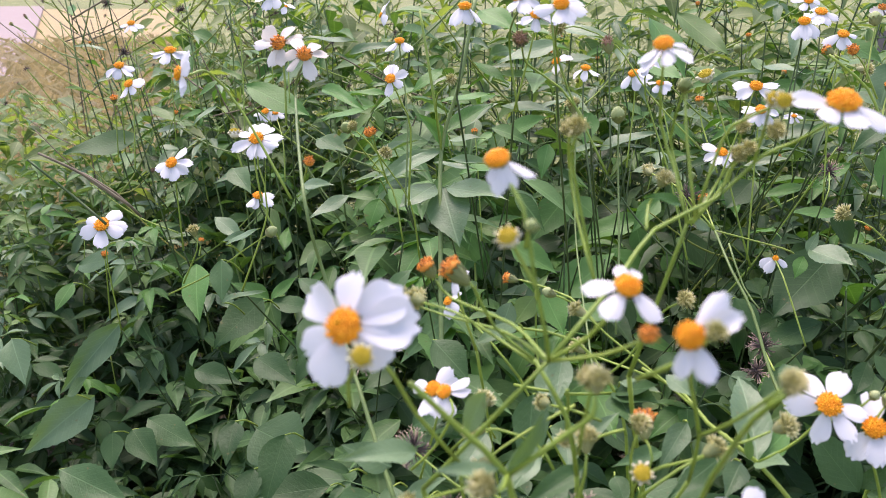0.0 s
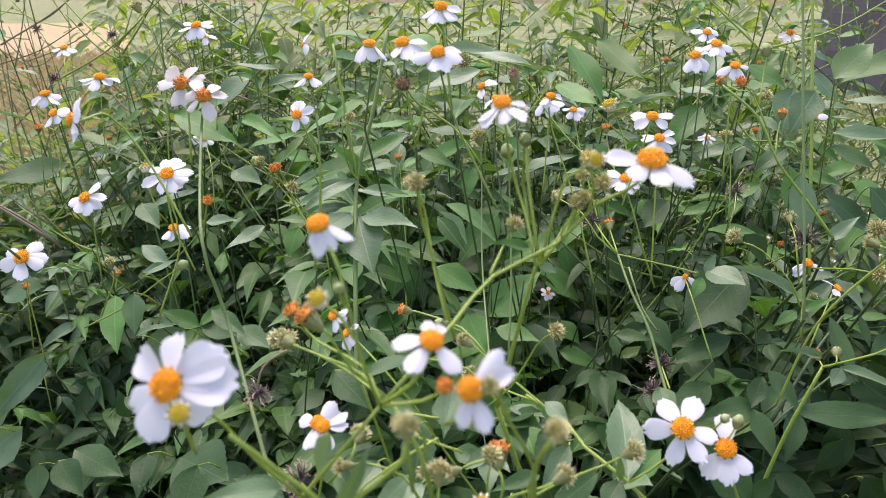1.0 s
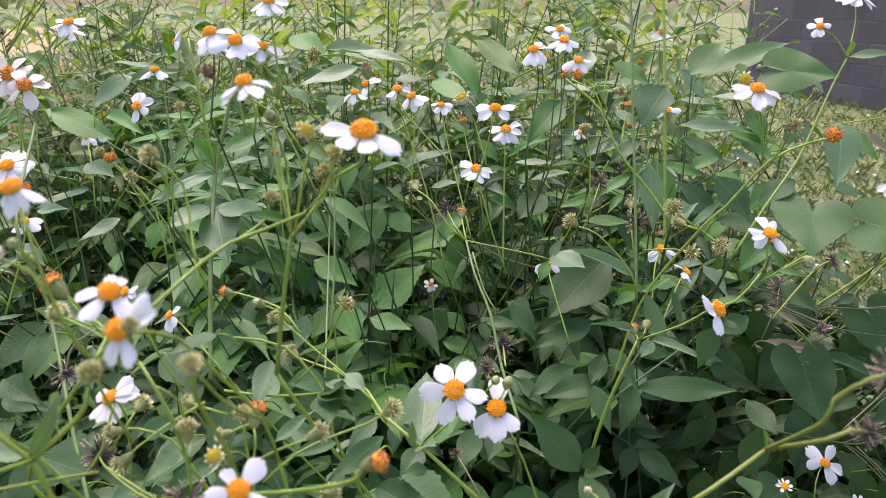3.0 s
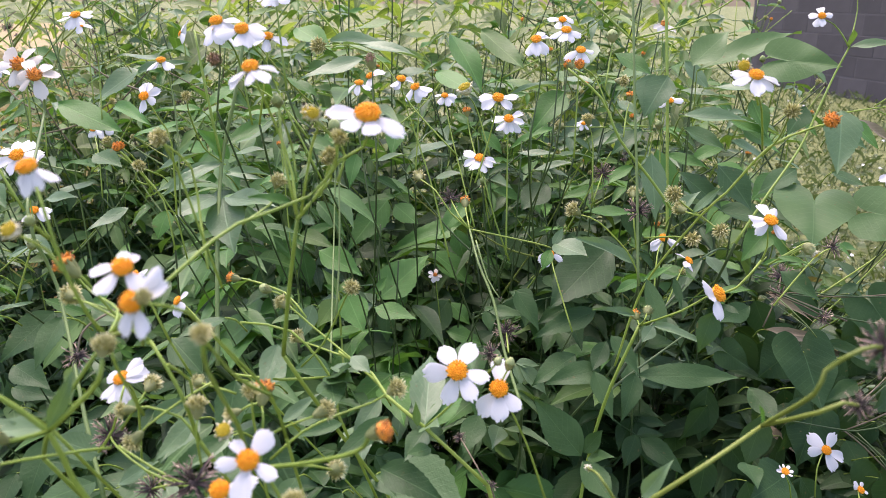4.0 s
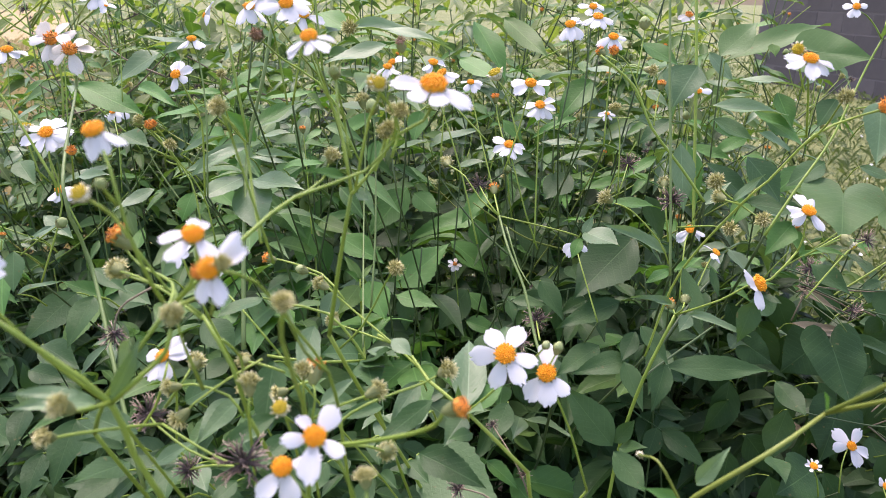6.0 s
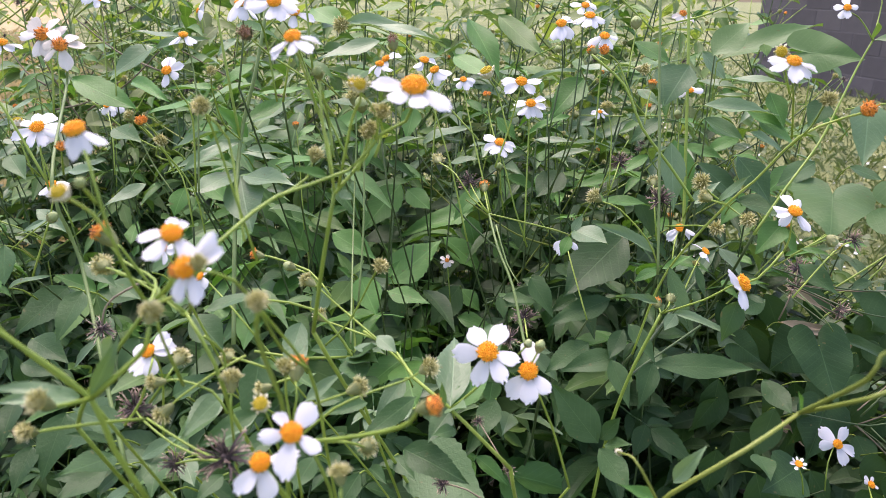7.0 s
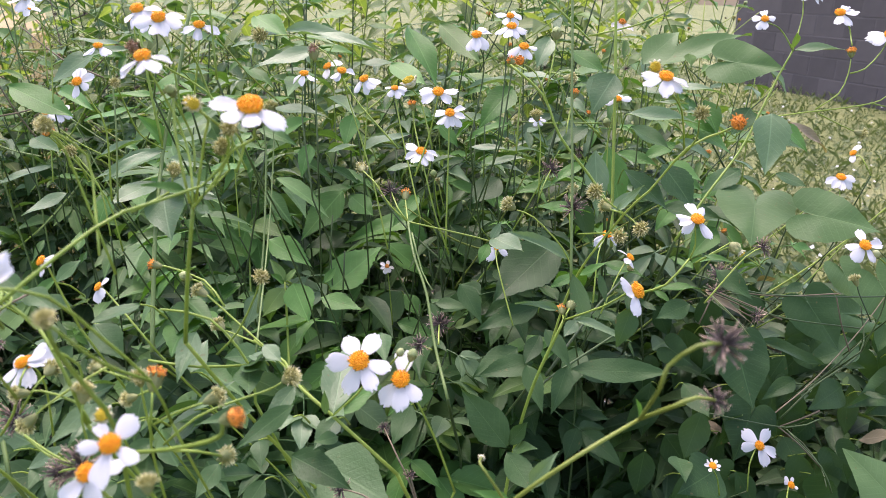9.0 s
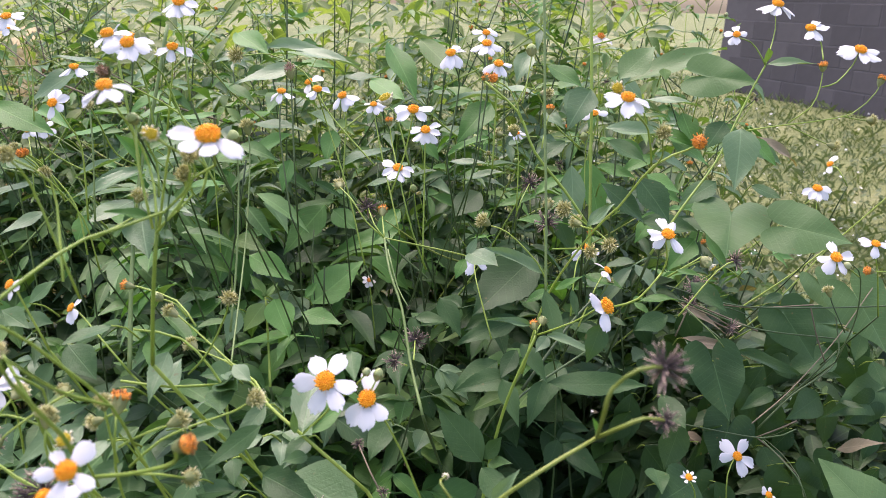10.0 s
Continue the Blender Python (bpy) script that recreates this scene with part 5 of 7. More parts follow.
# the rest of its leaves hang close together over the right of the patch
v00, v10, v01, v11 = Vector((0.539, 0.847, 0.649)), Vector((0.946, 0.898, 0.666)), Vector((0.473, 0.639, 0.520)), Vector((0.814, 0.628, 0.530))
vine_r = random.Random(17)
for row in range(7):
    for col in range(9):
        a, b = (col + vine_r.random()) / 9, (row + vine_r.random()) / 7
        p = v00.lerp(v10, a).lerp(v01.lerp(v11, a), b) + Vector((0, vine_r.uniform(-0.06, 0.06), 0))
        kind = vine_r.choice(("heart", "low", "low"))
        n = vine_r.uniform(0.032, 0.056) * (1.0 if kind == "heart" else 1.25)
        w = vine_r.uniform(-2.6, -0.5)
        d = Vector((math.cos(w) * n, -0.2 * n, math.sin(w) * n))
        leaf(V, p, p + d, vine_r.uniform(0.9, 1.25) if kind == "heart" else vine_r.uniform(0.4, 0.6), kind, (vine_r.uniform(-0.5, 0.5), -0.9, vine_r.uniform(0.1, 0.7)), p + Vector((vine_r.uniform(-0.03, 0.03), 0.04, -0.03)))
stem(V, [(0.507, 0.654, 0.763), (0.573, 0.646, 0.747), (0.665, 0.660, 0.740), (0.775, 0.695, 0.730)], 0.0008, 0.001, STEM_DARK, "runner")
stem(V, [(0.512, 0.631, 0.758), (0.590, 0.638, 0.727), (0.705, 0.686, 0.695)], 0.0008, 0.001, STEM_DARK, "runner")
stem(V, [(0.512, 0.610, 0.758), (0.536, 0.602, 0.737), (0.551, 0.606, 0.721)], 0.0007, 0.0008, STEM_PALE, "runner")
stem(V, [(0.635, 0.607, 0.635), (0.603, 0.605, 0.626), (0.521, 0.612, 0.637)], 0.0008, 0.001, STEM_DARK, "runner")
stem(V, [(0.593, 0.587, 0.635), (0.616, 0.559, 0.614), (0.626, 0.551, 0.592)], 0.0008, 0.001, STEM_DARK, "runner")
stem(V, [(0.704, 0.693, 0.717), (0.694, 0.661, 0.681), (0.639, 0.634, 0.656), (0.606, 0.625, 0.624)], 0.0009, 0.0012, STEM_DARK, "runner")

# broad leaves of the tall weed, towards the vine
leaf(G2, (0.446, 0.78, 0.934), (0.419, 0.76, 0.897), 0.6, "pale", FRONT, STALK)
leaf(G2, (0.457, 0.76, 0.896), (0.529, 0.74, 0.893), 0.24, "pale", FRONT, STALK)
leaf(G2, (0.468, 0.78, 0.88), (0.508, 0.76, 0.861), 0.45, "mid", FRONT, STALK)
leaf(G2, (0.493, 0.74, 0.85), (0.526, 0.71, 0.814), 0.6, "mid", FRONT, STALK)
leaf(G2, (0.419, 0.72, 0.866), (0.422, 0.69, 0.804), 0.32, "pale", FRONT, STALK)
leaf(G2, (0.46, 0.76, 0.838), (0.512, 0.74, 0.805), 0.42, "mid", FRONT, STALK)
leaf(G2, (0.593, 0.78, 0.838), (0.547, 0.76, 0.817), 0.45, "mid", FRONT, STALK)
leaf(G2, (0.593, 0.78, 0.904), (0.569, 0.76, 0.879), 0.6, "mid", FRONT, STALK)
leaf(G2, (0.616, 0.76, 0.882), (0.645, 0.74, 0.869), 0.6, "mid", FRONT, STALK)
leaf(G2, (0.427, 0.66, 0.82), (0.45, 0.66, 0.844), 0.36, "pale", FRONT, STALK)
leaf(G2, (0.506, 0.76, 0.797), (0.569, 0.74, 0.792), 0.4, "mid", FRONT, STALK)
leaf(G2, (0.527, 0.8, 0.956), (0.528, 0.79, 0.945), 0.8, "young", FRONT, STALK)
leaf(G2, (0.419, 0.76, 0.882), (0.384, 0.74, 0.865), 0.4, "mid", FRONT, STALK)
leaf(G2, (0.4, 0.8, 0.906), (0.422, 0.78, 0.891), 0.4, "pale", FRONT, STALK)
leaf(G2, (0.573, 0.82, 0.843), (0.528, 0.8, 0.867), 0.42, "mid", FRONT, STALK)
leaf(G2, (0.642, 0.8, 0.83), (0.67, 0.78, 0.821), 0.5, "mid", FRONT, STALK)

stem(V, [(0.625, 0.66, 0.593), (0.649, 0.66, 0.574), (0.681, 0.66, 0.543)], 0.0009, 0.0011, STEM_DRY, "runner")
stem(V, [(0.625, 0.66, 0.593), (0.647, 0.66, 0.603), (0.665, 0.66, 0.613)], 0.0009, 0.0011, STEM_DRY, "runner")
stem(V, [(0.535, 0.66, 0.743), (0.571, 0.66, 0.729), (0.607, 0.66, 0.714)], 0.0009, 0.0011, STEM_DRY, "runner")
stem(V, [(0.657, 0.66, 0.739), (0.667, 0.66, 0.712), (0.674, 0.66, 0.697), (0.682, 0.66, 0.681)], 0.0009, 0.0011, STEM_DRY, "runner")
stem(V, [(0.634, 0.66, 0.625), (0.664, 0.66, 0.656), (0.692, 0.66, 0.693)], 0.0009, 0.0011, STEM_DARK, "runner")

# plant I: pale stout stem, small flowers
j_i = (0.019, 0.648, 0.869)
bloom(I, (-0.006, 0.549, 0.938), 0.0254, (-0.1, -0.75, 0.6), (80, 105, 15, -35, -100), 6, [(0.001, 0.557, 0.919), (0.006, 0.562, 0.901), (0.004, 0.563, 0.844)], True)
bloom(I, (-0.007, 0.595, 0.960), 0.0253, (0.05, -0.3, 0.92), (-20, -40, 215, 235), 22, [(-0.010, 0.619, 0.942), (-0.003, 0.605, 0.903), (-0.003, 0.592, 0.836)], True, tall=1, mat=STEM_PALE)
bloom(I, (-0.102, 0.542, 0.895), 0.0364, (0.0, -0.62, 0.75), (15, 70, 110, 155, 215, 262, 305, 340), 5, [(-0.103, 0.544, 0.875), (-0.098, 0.543, 0.841), (-0.122, 0.542, 0.777)], True, tall=0)
bloom(I, (-0.219, 0.936, 0.849), 0.0251, (0.05, -0.5, 0.8), (30, -20, -75, -110), 10, [(-0.199, 0.897, 0.821), (-0.194, 0.881, 0.776)], True)
head(I, "rust", (-0.014, 0.510, 0.907), 0.0109, [(-0.011, 0.535, 0.885), (0.008, 0.545, 0.851), (0.014, 0.550, 0.807)], True)
head(I, "seed", (-0.029, 0.532, 0.907), 0.0097, [(-0.020, 0.539, 0.895), (-0.009, 0.535, 0.883)])
head(I, "seed", (-0.006, 0.524, 0.891), 0.0121, [(-0.021, 0.553, 0.874), (-0.012, 0.552, 0.871)])
head(I, "seed", (0.041, 0.499, 0.944), 0.0090, [(0.026, 0.549, 0.925), (0.024, 0.581, 0.895), j_i])
head(I, "seed", (0.110, 0.644, 0.969), 0.0178, [(0.130, 0.689, 0.967), (0.160, 0.683, 0.953), (0.187, 0.660, 0.917), (0.227, 0.636, 0.878)])
head(I, "withered", (0.151, 0.663, 0.955), 0.0170, [(0.153, 0.655, 0.931), (0.157, 0.634, 0.871)], True, mat=STEM_DARK)
head(I, "seed", (0.123, 0.607, 0.914), 0.0155, [(0.126, 0.598, 0.886), (0.128, 0.556, 0.827), (0.137, 0.452, 0.771)], mat=STEM_PALE)
head(I, "seed", (0.170, 0.279, 0.955), 0.0088, [(0.166, 0.300, 0.945), (0.161, 0.296, 0.933), (0.150, 0.291, 0.919)])
head(I, "seed", (0.165, 0.288, 0.947), 0.0077, [(0.162, 0.297, 0.937), (0.159, 0.294, 0.928)])
head(I, "opening", (0.164, 0.256, 0.968), 0.0072, [(0.161, 0.283, 0.958), (0.157, 0.291, 0.950), (0.151, 0.292, 0.921)])
stem(I, [(0.043, 0.677, 0.991), (0.033, 0.655, 0.926), j_i, (0.025, 0.591, 0.803), (0.032, 0.542, 0.723)], 0.0018, 0.0023, STEM_PALE, root=True)
stem(I, [(-0.003, 0.674, 0.980), (0.009, 0.655, 0.926), j_i], 0.0012, 0.0016, STEM)
leaf(I, (0.018, 0.663, 0.864), (-0.046, 0.632, 0.845), 0.20, "pale")
leaf(I, j_i, (-0.025, 0.613, 0.854), 0.22, "pale")
leaf(I, (0.025, 0.637, 0.863), (0.071, 0.616, 0.864), 0.16, "pale")
leaf(I, (0.026, 0.630, 0.841), (0.075, 0.590, 0.849), 0.32, "pale")
leaf(I, (0.022, 0.630, 0.841), (0.039, 0.579, 0.814), 0.55, "pale", (0, -0.85, 0.45))
leaf(I, (0.016, 0.631, 0.843), (-0.007, 0.587, 0.837), 0.45, "pale")
leaf(I, (0.021, 0.660, 0.880), (0.059, 0.711, 0.906), 0.22, "green")
leaf(I, (0.023, 0.657, 0.870), (0.000, 0.646, 0.900), 0.4, "green")
leaf(I, (-0.075, 0.724, 0.939), (-0.027, 0.728, 0.953), 0.25, "pale")
leaf(I, (-0.105, 0.734, 0.906), (-0.056, 0.689, 0.900), 0.22, "green")

# plant J: faded flower on a long pale stem, flowers further left
bloom(J, (-0.043, 0.470, 0.960), 0.0310, (0.1, -0.70, 0.6), (170, 130, 60, 20, -70, 215), 10, [(-0.064, 0.517, 0.932), (-0.030, 0.412, 0.887), (-0.021, 0.415, 0.840), (0.018, 0.348, 0.787), (0.036, 0.319, 0.761)], True, old=True, mat=STEM_PALE, thick=0.0014)
bloom(J, (-0.068, 0.500, 0.964), 0.0340, (-0.1, -0.75, 0.55), (175, 130, 20, 70, 250, 290), 4, [(-0.066, 0.502, 0.939), (-0.064, 0.493, 0.914)], old=True)
bloom(J, (-0.088, 0.399, 0.956), 0.0266, (-0.85, -0.35, 0.2), (75, 45, -45, -80, 0), 12, [(-0.093, 0.448, 0.951), (-0.077, 0.452, 0.929), (-0.046, 0.438, 0.881)], tall=1, thick=0.0011)
bloom(J, (-0.106, 0.554, 0.892), 0.0356, (0.0, -0.65, 0.7), (85, 10, -45, -75, -150), 6, [(-0.111, 0.559, 0.875), (-0.104, 0.550, 0.845)], tall=0)
head(J, "opening", (-0.123, 0.555, 0.895), 0.0118, [(-0.121, 0.551, 0.883), (-0.111, 0.544, 0.859)])
bloom(J, (-0.121, 0.588, 0.840), 0.0273, (0.1, -0.5, 0.8), (-20, -95, -125, 30), 10, [(-0.115, 0.586, 0.828), (-0.103, 0.579, 0.807)])
head(J, "rust", (-0.033, 0.434, 0.904), 0.0086, [(-0.046, 0.459, 0.881)])
bloom(J, (-0.180, 0.568, 0.869), 0.0315, (-0.1, -0.7, 0.65), (65, 20, -25, -70, -105, 200), 5, [(-0.197, 0.606, 0.840), (-0.198, 0.609, 0.783)], True)
bloom(J, (-0.303, 0.666, 0.784), 0.0488, (0, -0.68, 0.7), (65, 10, -20, -85, 210, 160), 5, [(-0.308, 0.674, 0.744), (-0.313, 0.690, 0.664)], True)
head(J, "bud", (-0.040, 0.557, 0.902), 0.0108, [(-0.034, 0.586, 0.879), (-0.011, 0.578, 0.852), (-0.001, 0.566, 0.814)], True)
head(J, "rust", (-0.012, 0.512, 0.908), 0.0092, [(-0.017, 0.548, 0.890), (-0.011, 0.560, 0.861)])
head(J, "rust", (-0.311, 0.676, 0.750), 0.0109, [(-0.314, 0.680, 0.730), (-0.325, 0.693, 0.675)])
head(J, "bud", (-0.087, 0.516, 0.834), 0.0105, [(-0.108, 0.520, 0.819), (-0.141, 0.531, 0.794), (-0.181, 0.542, 0.771)])
head(J, "seed", (-0.172, 0.577, 0.811), 0.0128, [(-0.169, 0.573, 0.798), (-0.188, 0.582, 0.764)])
head(J, "rust", (-0.166, 0.575, 0.804), 0.0082, [(-0.167, 0.571, 0.793)])
leaf(J, (-0.052, 0.479, 0.878), (-0.029, 0.472, 0.883), 0.34, "pale")
leaf(J, (-0.186, 0.606, 0.772), (-0.170, 0.556, 0.748), 0.42, "green", (0, -0.85, 0.4))
leaf(J, (-0.371, 0.788, 0.625), (-0.423, 0.729, 0.559), 0.30, "pale", (0.3, -0.9, 0.3))
leaf(J, (-0.398, 0.758, 0.544), (-0.456, 0.696, 0.499), 0.42, "pale", (0.25, -0.95, 0.2))
leaf(J, (-0.053, 0.613, 0.836), (-0.081, 0.586, 0.824), 0.3, "pale")
stem(J, [(-0.312, 0.661, 0.835), (-0.281, 0.658, 0.818), (-0.266, 0.671, 0.792)], 0.0012, 0.0016, STEM_DRY)
stem(J, [(-0.322, 0.617, 0.862), (-0.295, 0.633, 0.841), (-0.262, 0.647, 0.809)], 0.0014, 0.0018, STEM_DRY)
stem(J, [(-0.292, 0.559, 0.870), (-0.268, 0.572, 0.839), (-0.240, 0.567, 0.818)], 0.0012, 0.0016, STEM_DARK)

# plant K: flowers before the dry grass
bloom(K, (-0.193, 0.872, 0.987), 0.0386, (0, -0.5, 0.85), (10, 45, 160, 200, 260, 300), 8, [(-0.241, 1.001, 0.958), (-0.239, 0.994, 0.873)], True)
bloom(K, (-0.583, 1.301, 0.933), 0.0456, (0, -0.4, 0.9), (-15, -60, -110, 200), 15, [(-0.563, 1.258, 0.896), (-0.569, 1.269, 0.801)], True, tall=1)
bloom(K, (-0.399, 1.048, 0.911), 0.0555, (0.05, -0.25, 0.95), (190, 215, 330, 350, 265), 12, [(-0.392, 1.028, 0.874), (-0.392, 1.022, 0.789)], True, tall=1)
bloom(K, (-0.417, 0.941, 0.901), 0.0434, (0, -0.35, 0.9), (5, -20, -80, -120), 18, [(-0.418, 0.939, 0.864), (-0.421, 0.937, 0.793)], True, tall=1)
bloom(K, (-0.367, 0.866, 0.889), 0.0376, (-0.2, -0.6, 0.7), (40, 0, -60, -110), 10, [(-0.365, 0.866, 0.857), (-0.366, 0.855, 0.792)], True)
head(K, "rust", (-0.384, 0.860, 0.872), 0.0143, [(-0.386, 0.863, 0.851), (-0.386, 0.856, 0.798)])
bloom(K, (-0.322, 1.195, 0.808), 0.0403, (0, -0.6, 0.75), (-20, -70, -120, 200, 60), 8, [(-0.349, 1.263, 0.748), (-0.346, 1.237, 0.666)], True)
head(K, "burr", (-0.576, 1.217, 0.967), 0.0212, [(-0.558, 1.211, 0.943), (-0.534, 1.187, 0.868)], True, mat=STEM_DRY)
head(K, "burr", (-0.491, 1.096, 0.903), 0.0211, [(-0.471, 1.092, 0.888), (-0.445, 1.068, 0.811)], True, mat=STEM_DRY)
head(K, "burr", (-0.457, 1.221, 0.959), 0.0212, [(-0.443, 1.209, 0.919)], True, mat=STEM_DRY)
head(K, "seed", (-0.237, 0.827, 1.005), 0.0165, [(-0.221, 0.820, 0.980), (-0.208, 0.807, 0.941), (-0.200, 0.777, 0.846)], True)
bloom(K, (-0.155, 0.798, 0.978), 0.0242, (0.3, -0.4, 0.8), (100, -90, 60), 8, [(-0.190, 0.908, 0.942), (-0.184, 0.884, 0.866)], True, disc=0.08)

# plant L: crowded tall discs
bloom(L, (0.103, 0.409, 0.991), 0.0273, (-0.05, -0.5, 0.85), (200, 258, 298, 356, 38), 6, [(0.103, 0.465, 0.969), (0.112, 0.467, 0.943), (0.136, 0.454, 0.898)], tall=2)
bloom(L, (0.082, 0.437, 0.994), 0.0261, (-0.2, -0.3, 0.9), (246, 288, -22, 12), 18, [(0.076, 0.505, 0.968), (0.083, 0.502, 0.925)], tall=2, disc=0.17)
bloom(L, (0.097, 0.531, 1.012), 0.0295, (0.0, -0.55, 0.8), (200, 240, 275, 315, 350), 10, [(0.100, 0.525, 0.992), (0.106, 0.510, 0.947)], True, tall=1)
bloom(L, (0.092, 0.525, 0.982), 0.0276, (0.05, -0.4, 0.9), (190, 225, 275, 330, -12), 14, [(0.089, 0.528, 0.960), (0.080, 0.536, 0.920)], True, tall=1)
head(L, "withered", (0.084, 0.421, 0.974), 0.0140, [(0.088, 0.470, 0.957), (0.108, 0.477, 0.943), (0.126, 0.471, 0.921)], root=True)
bloom(L, (0.042, 0.582, 0.985), 0.0330, (0, -0.25, 0.9), (200, 240, 290, -15, 20), 40, [(0.042, 0.586, 0.964), (0.037, 0.583, 0.923)], True, old=False, tall=1, mat=STEM_DARK)
bloom(L, (0.122, 0.999, 0.911), 0.0394, (-0.4, -0.45, 0.7), (40, -5, -95), 8, [(0.125, 1.035, 0.872), (0.130, 1.022, 0.799)], True)
bloom(L, (0.187, 0.770, 0.922), 0.0342, (-0.35, -0.4, 0.8), (-10, -55, -95, 200), 20, [(0.190, 0.772, 0.894), (0.187, 0.762, 0.833)], True, tall=1)
bloom(L, (-0.064, 0.825, 0.970), 0.0412, (-0.8, -0.2, 0.3), (75, -75, 100), 15, [(-0.058, 0.818, 0.948)], disc=0.08)

# plant N: cluster of flowers at the top
bloom(N, (0.291, 0.638, 0.976), 0.0305, (-0.15, -0.5, 0.82), (60, 25, -60, -95, -125), 12, [(0.301, 0.672, 0.945), (0.291, 0.662, 0.882)], True, tall=1, mat=STEM_DARK)
bloom(N, (0.328, 0.715, 0.981), 0.0340, (0, -0.45, 0.85), (10, -25, -70, -110, 200, 100), 12, [(0.331, 0.714, 0.947), (0.323, 0.701, 0.875)], True, tall=0, mat=STEM_DARK)
bloom(N, (0.331, 0.759, 0.989), 0.0272, (0, -0.6, 0.75), (75, 20, -60, 170, 230), 8, [(0.330, 0.757, 0.949), (0.324, 0.741, 0.868)], True, mat=STEM_DARK)
bloom(N, (0.337, 0.684, 0.965), 0.0309, (0, -0.5, 0.8), (-60, -100, 20, 200), 25, [(0.337, 0.687, 0.941), (0.335, 0.674, 0.869)], True, old=False)
head(N, "rust", (0.329, 0.637, 0.956), 0.0141, [(0.346, 0.657, 0.944), (0.357, 0.648, 0.919)])
head(N, "rust", (0.327, 0.681, 0.952), 0.0140, [(0.339, 0.668, 0.945)])
stem(N, [(0.324, 0.670, 0.950), (0.354, 0.661, 0.925), (0.370, 0.649, 0.891), (0.399, 0.647, 0.857), (0.420, 0.637, 0.829)], 0.0013, 0.0016, STEM, root=True)
head(N, "bud", (0.370, 0.710, 0.976), 0.0134, [(0.368, 0.703, 0.956), (0.361, 0.684, 0.930)])
head(N, "rust", (0.392, 0.712, 0.921), 0.0138, [(0.388, 0.706, 0.905), (0.383, 0.690, 0.887)])
head(N, "seed", (0.400, 0.787, 0.928), 0.0163, [(0.379, 0.801, 0.932), (0.371, 0.794, 0.913)])
head(N, "seed", (0.368, 0.785, 0.887), 0.0165, [(0.373, 0.777, 0.863), (0.372, 0.757, 0.807)], True)
head(N, "seed", (0.386, 1.069, 0.837), 0.0224, [(0.410, 0.963, 0.852), (0.473, 0.933, 0.859)])
leaf(N, (0.343, 0.798, 0.915), (0.305, 0.766, 0.880), 0.5, "green")
leaf(N, (0.225, 0.974, 0.966), (0.267, 0.903, 0.912), 0.32, "green", (0.2, -0.5, 0.8))
leaf(N, (0.267, 1.027, 0.968), (0.319, 0.960, 0.926), 0.34, "young", (0.2, -0.8, 0.5))
leaf(N, (0.208, 0.908, 0.925), (0.250, 0.860, 0.909), 0.42, "green")
leaf(N, (0.123, 0.913, 0.939), (0.049, 0.866, 0.921), 0.24, "pale")
leaf(N, (0.075, 0.972, 0.957), (0.193, 0.938, 0.950), 0.18, "pale")
leaf(N, (0.024, 1.030, 0.969), (0.075, 0.981, 0.950), 0.45, "green")

# plant O: back right
bloom(O, (0.457, 0.804, 0.906), 0.0311, (0, -0.5, 0.85), (175, 5, 60, 210, 120), 8, [(0.450, 0.799, 0.870), (0.449, 0.777, 0.805)], True)
head(O, "bud", (0.448, 0.803, 0.880), 0.0109, [(0.450, 0.796, 0.862)])
bloom(O, (0.516, 1.057, 0.977), 0.0364, (0.1, -0.35, 0.9), (200, 240, 300, -15, 100), 15, [(0.519, 1.066, 0.940), (0.518, 1.033, 0.845)], True, old=True)
head(O, "rust", (0.740, 1.265, 0.760), 0.0172, [(0.738, 1.252, 0.722), (0.735, 1.234, 0.668)], True)
bloom(O, (0.392, 0.935, 0.861), 0.0213, (0, -0.5, 0.85), None, 12, [(0.417, 0.998, 0.808), (0.423, 0.976, 0.739)], True)

# plant Q: near yellow-green stem with two burrs
j_q = (0.341, 0.251, 0.844)
head(Q, "burr", (0.341, 0.184, 0.911), 0.0171, [(0.331, 0.178, 0.913), (0.326, 0.186, 0.902), (0.325, 0.188, 0.893), j_q], mat=STEM_YELLOW, thick=0.0011)
head(Q, "burr", (0.354, 0.211, 0.876), 0.0111, [(0.344, 0.204, 0.881), (0.336, 0.203, 0.878), j_q], mat=STEM_YELLOW, thick=0.0011)
stem(Q, [j_q, (0.312, 0.230, 0.840), (0.290, 0.241, 0.811), (0.288, 0.248, 0.799)], 0.0013, 0.0016, STEM_YELLOW, root=True)
leaf(Q, j_q, Vector(j_q) + Vector((-0.003, -0.002, 0.011)), 0.3, "green", (0.5, -0.7, 0.4))
head(Q, "opening", (0.279, 0.282, 0.803), 0.0042, [(0.275, 0.246, 0.824), (0.283, 0.247, 0.811), (0.289, 0.248, 0.800)], mat=STEM_YELLOW)
leaf(Q, (0.300, 0.266, 0.799), (0.310, 0.262, 0.820), 0.3, "pale")
leaf(Q, (0.291, 0.257, 0.796), (0.273, 0.251, 0.808), 0.25, "green")
head(Q, "burr", (0.226, 0.440, 0.720), 0.0101, [(0.236, 0.411, 0.717), (0.245, 0.405, 0.700), (0.253, 0.397, 0.679)], mat=STEM_DRY)
head(Q, "burr", (0.245, 0.404, 0.707), 0.0095, [(0.249, 0.402, 0.693), (0.253, 0.397, 0.679)], mat=STEM_DRY)
head(Q, "burr", (0.202, 0.385, 0.709), 0.0155, [(0.216, 0.377, 0.711), (0.234, 0.373, 0.701)], mat=STEM_DRY)

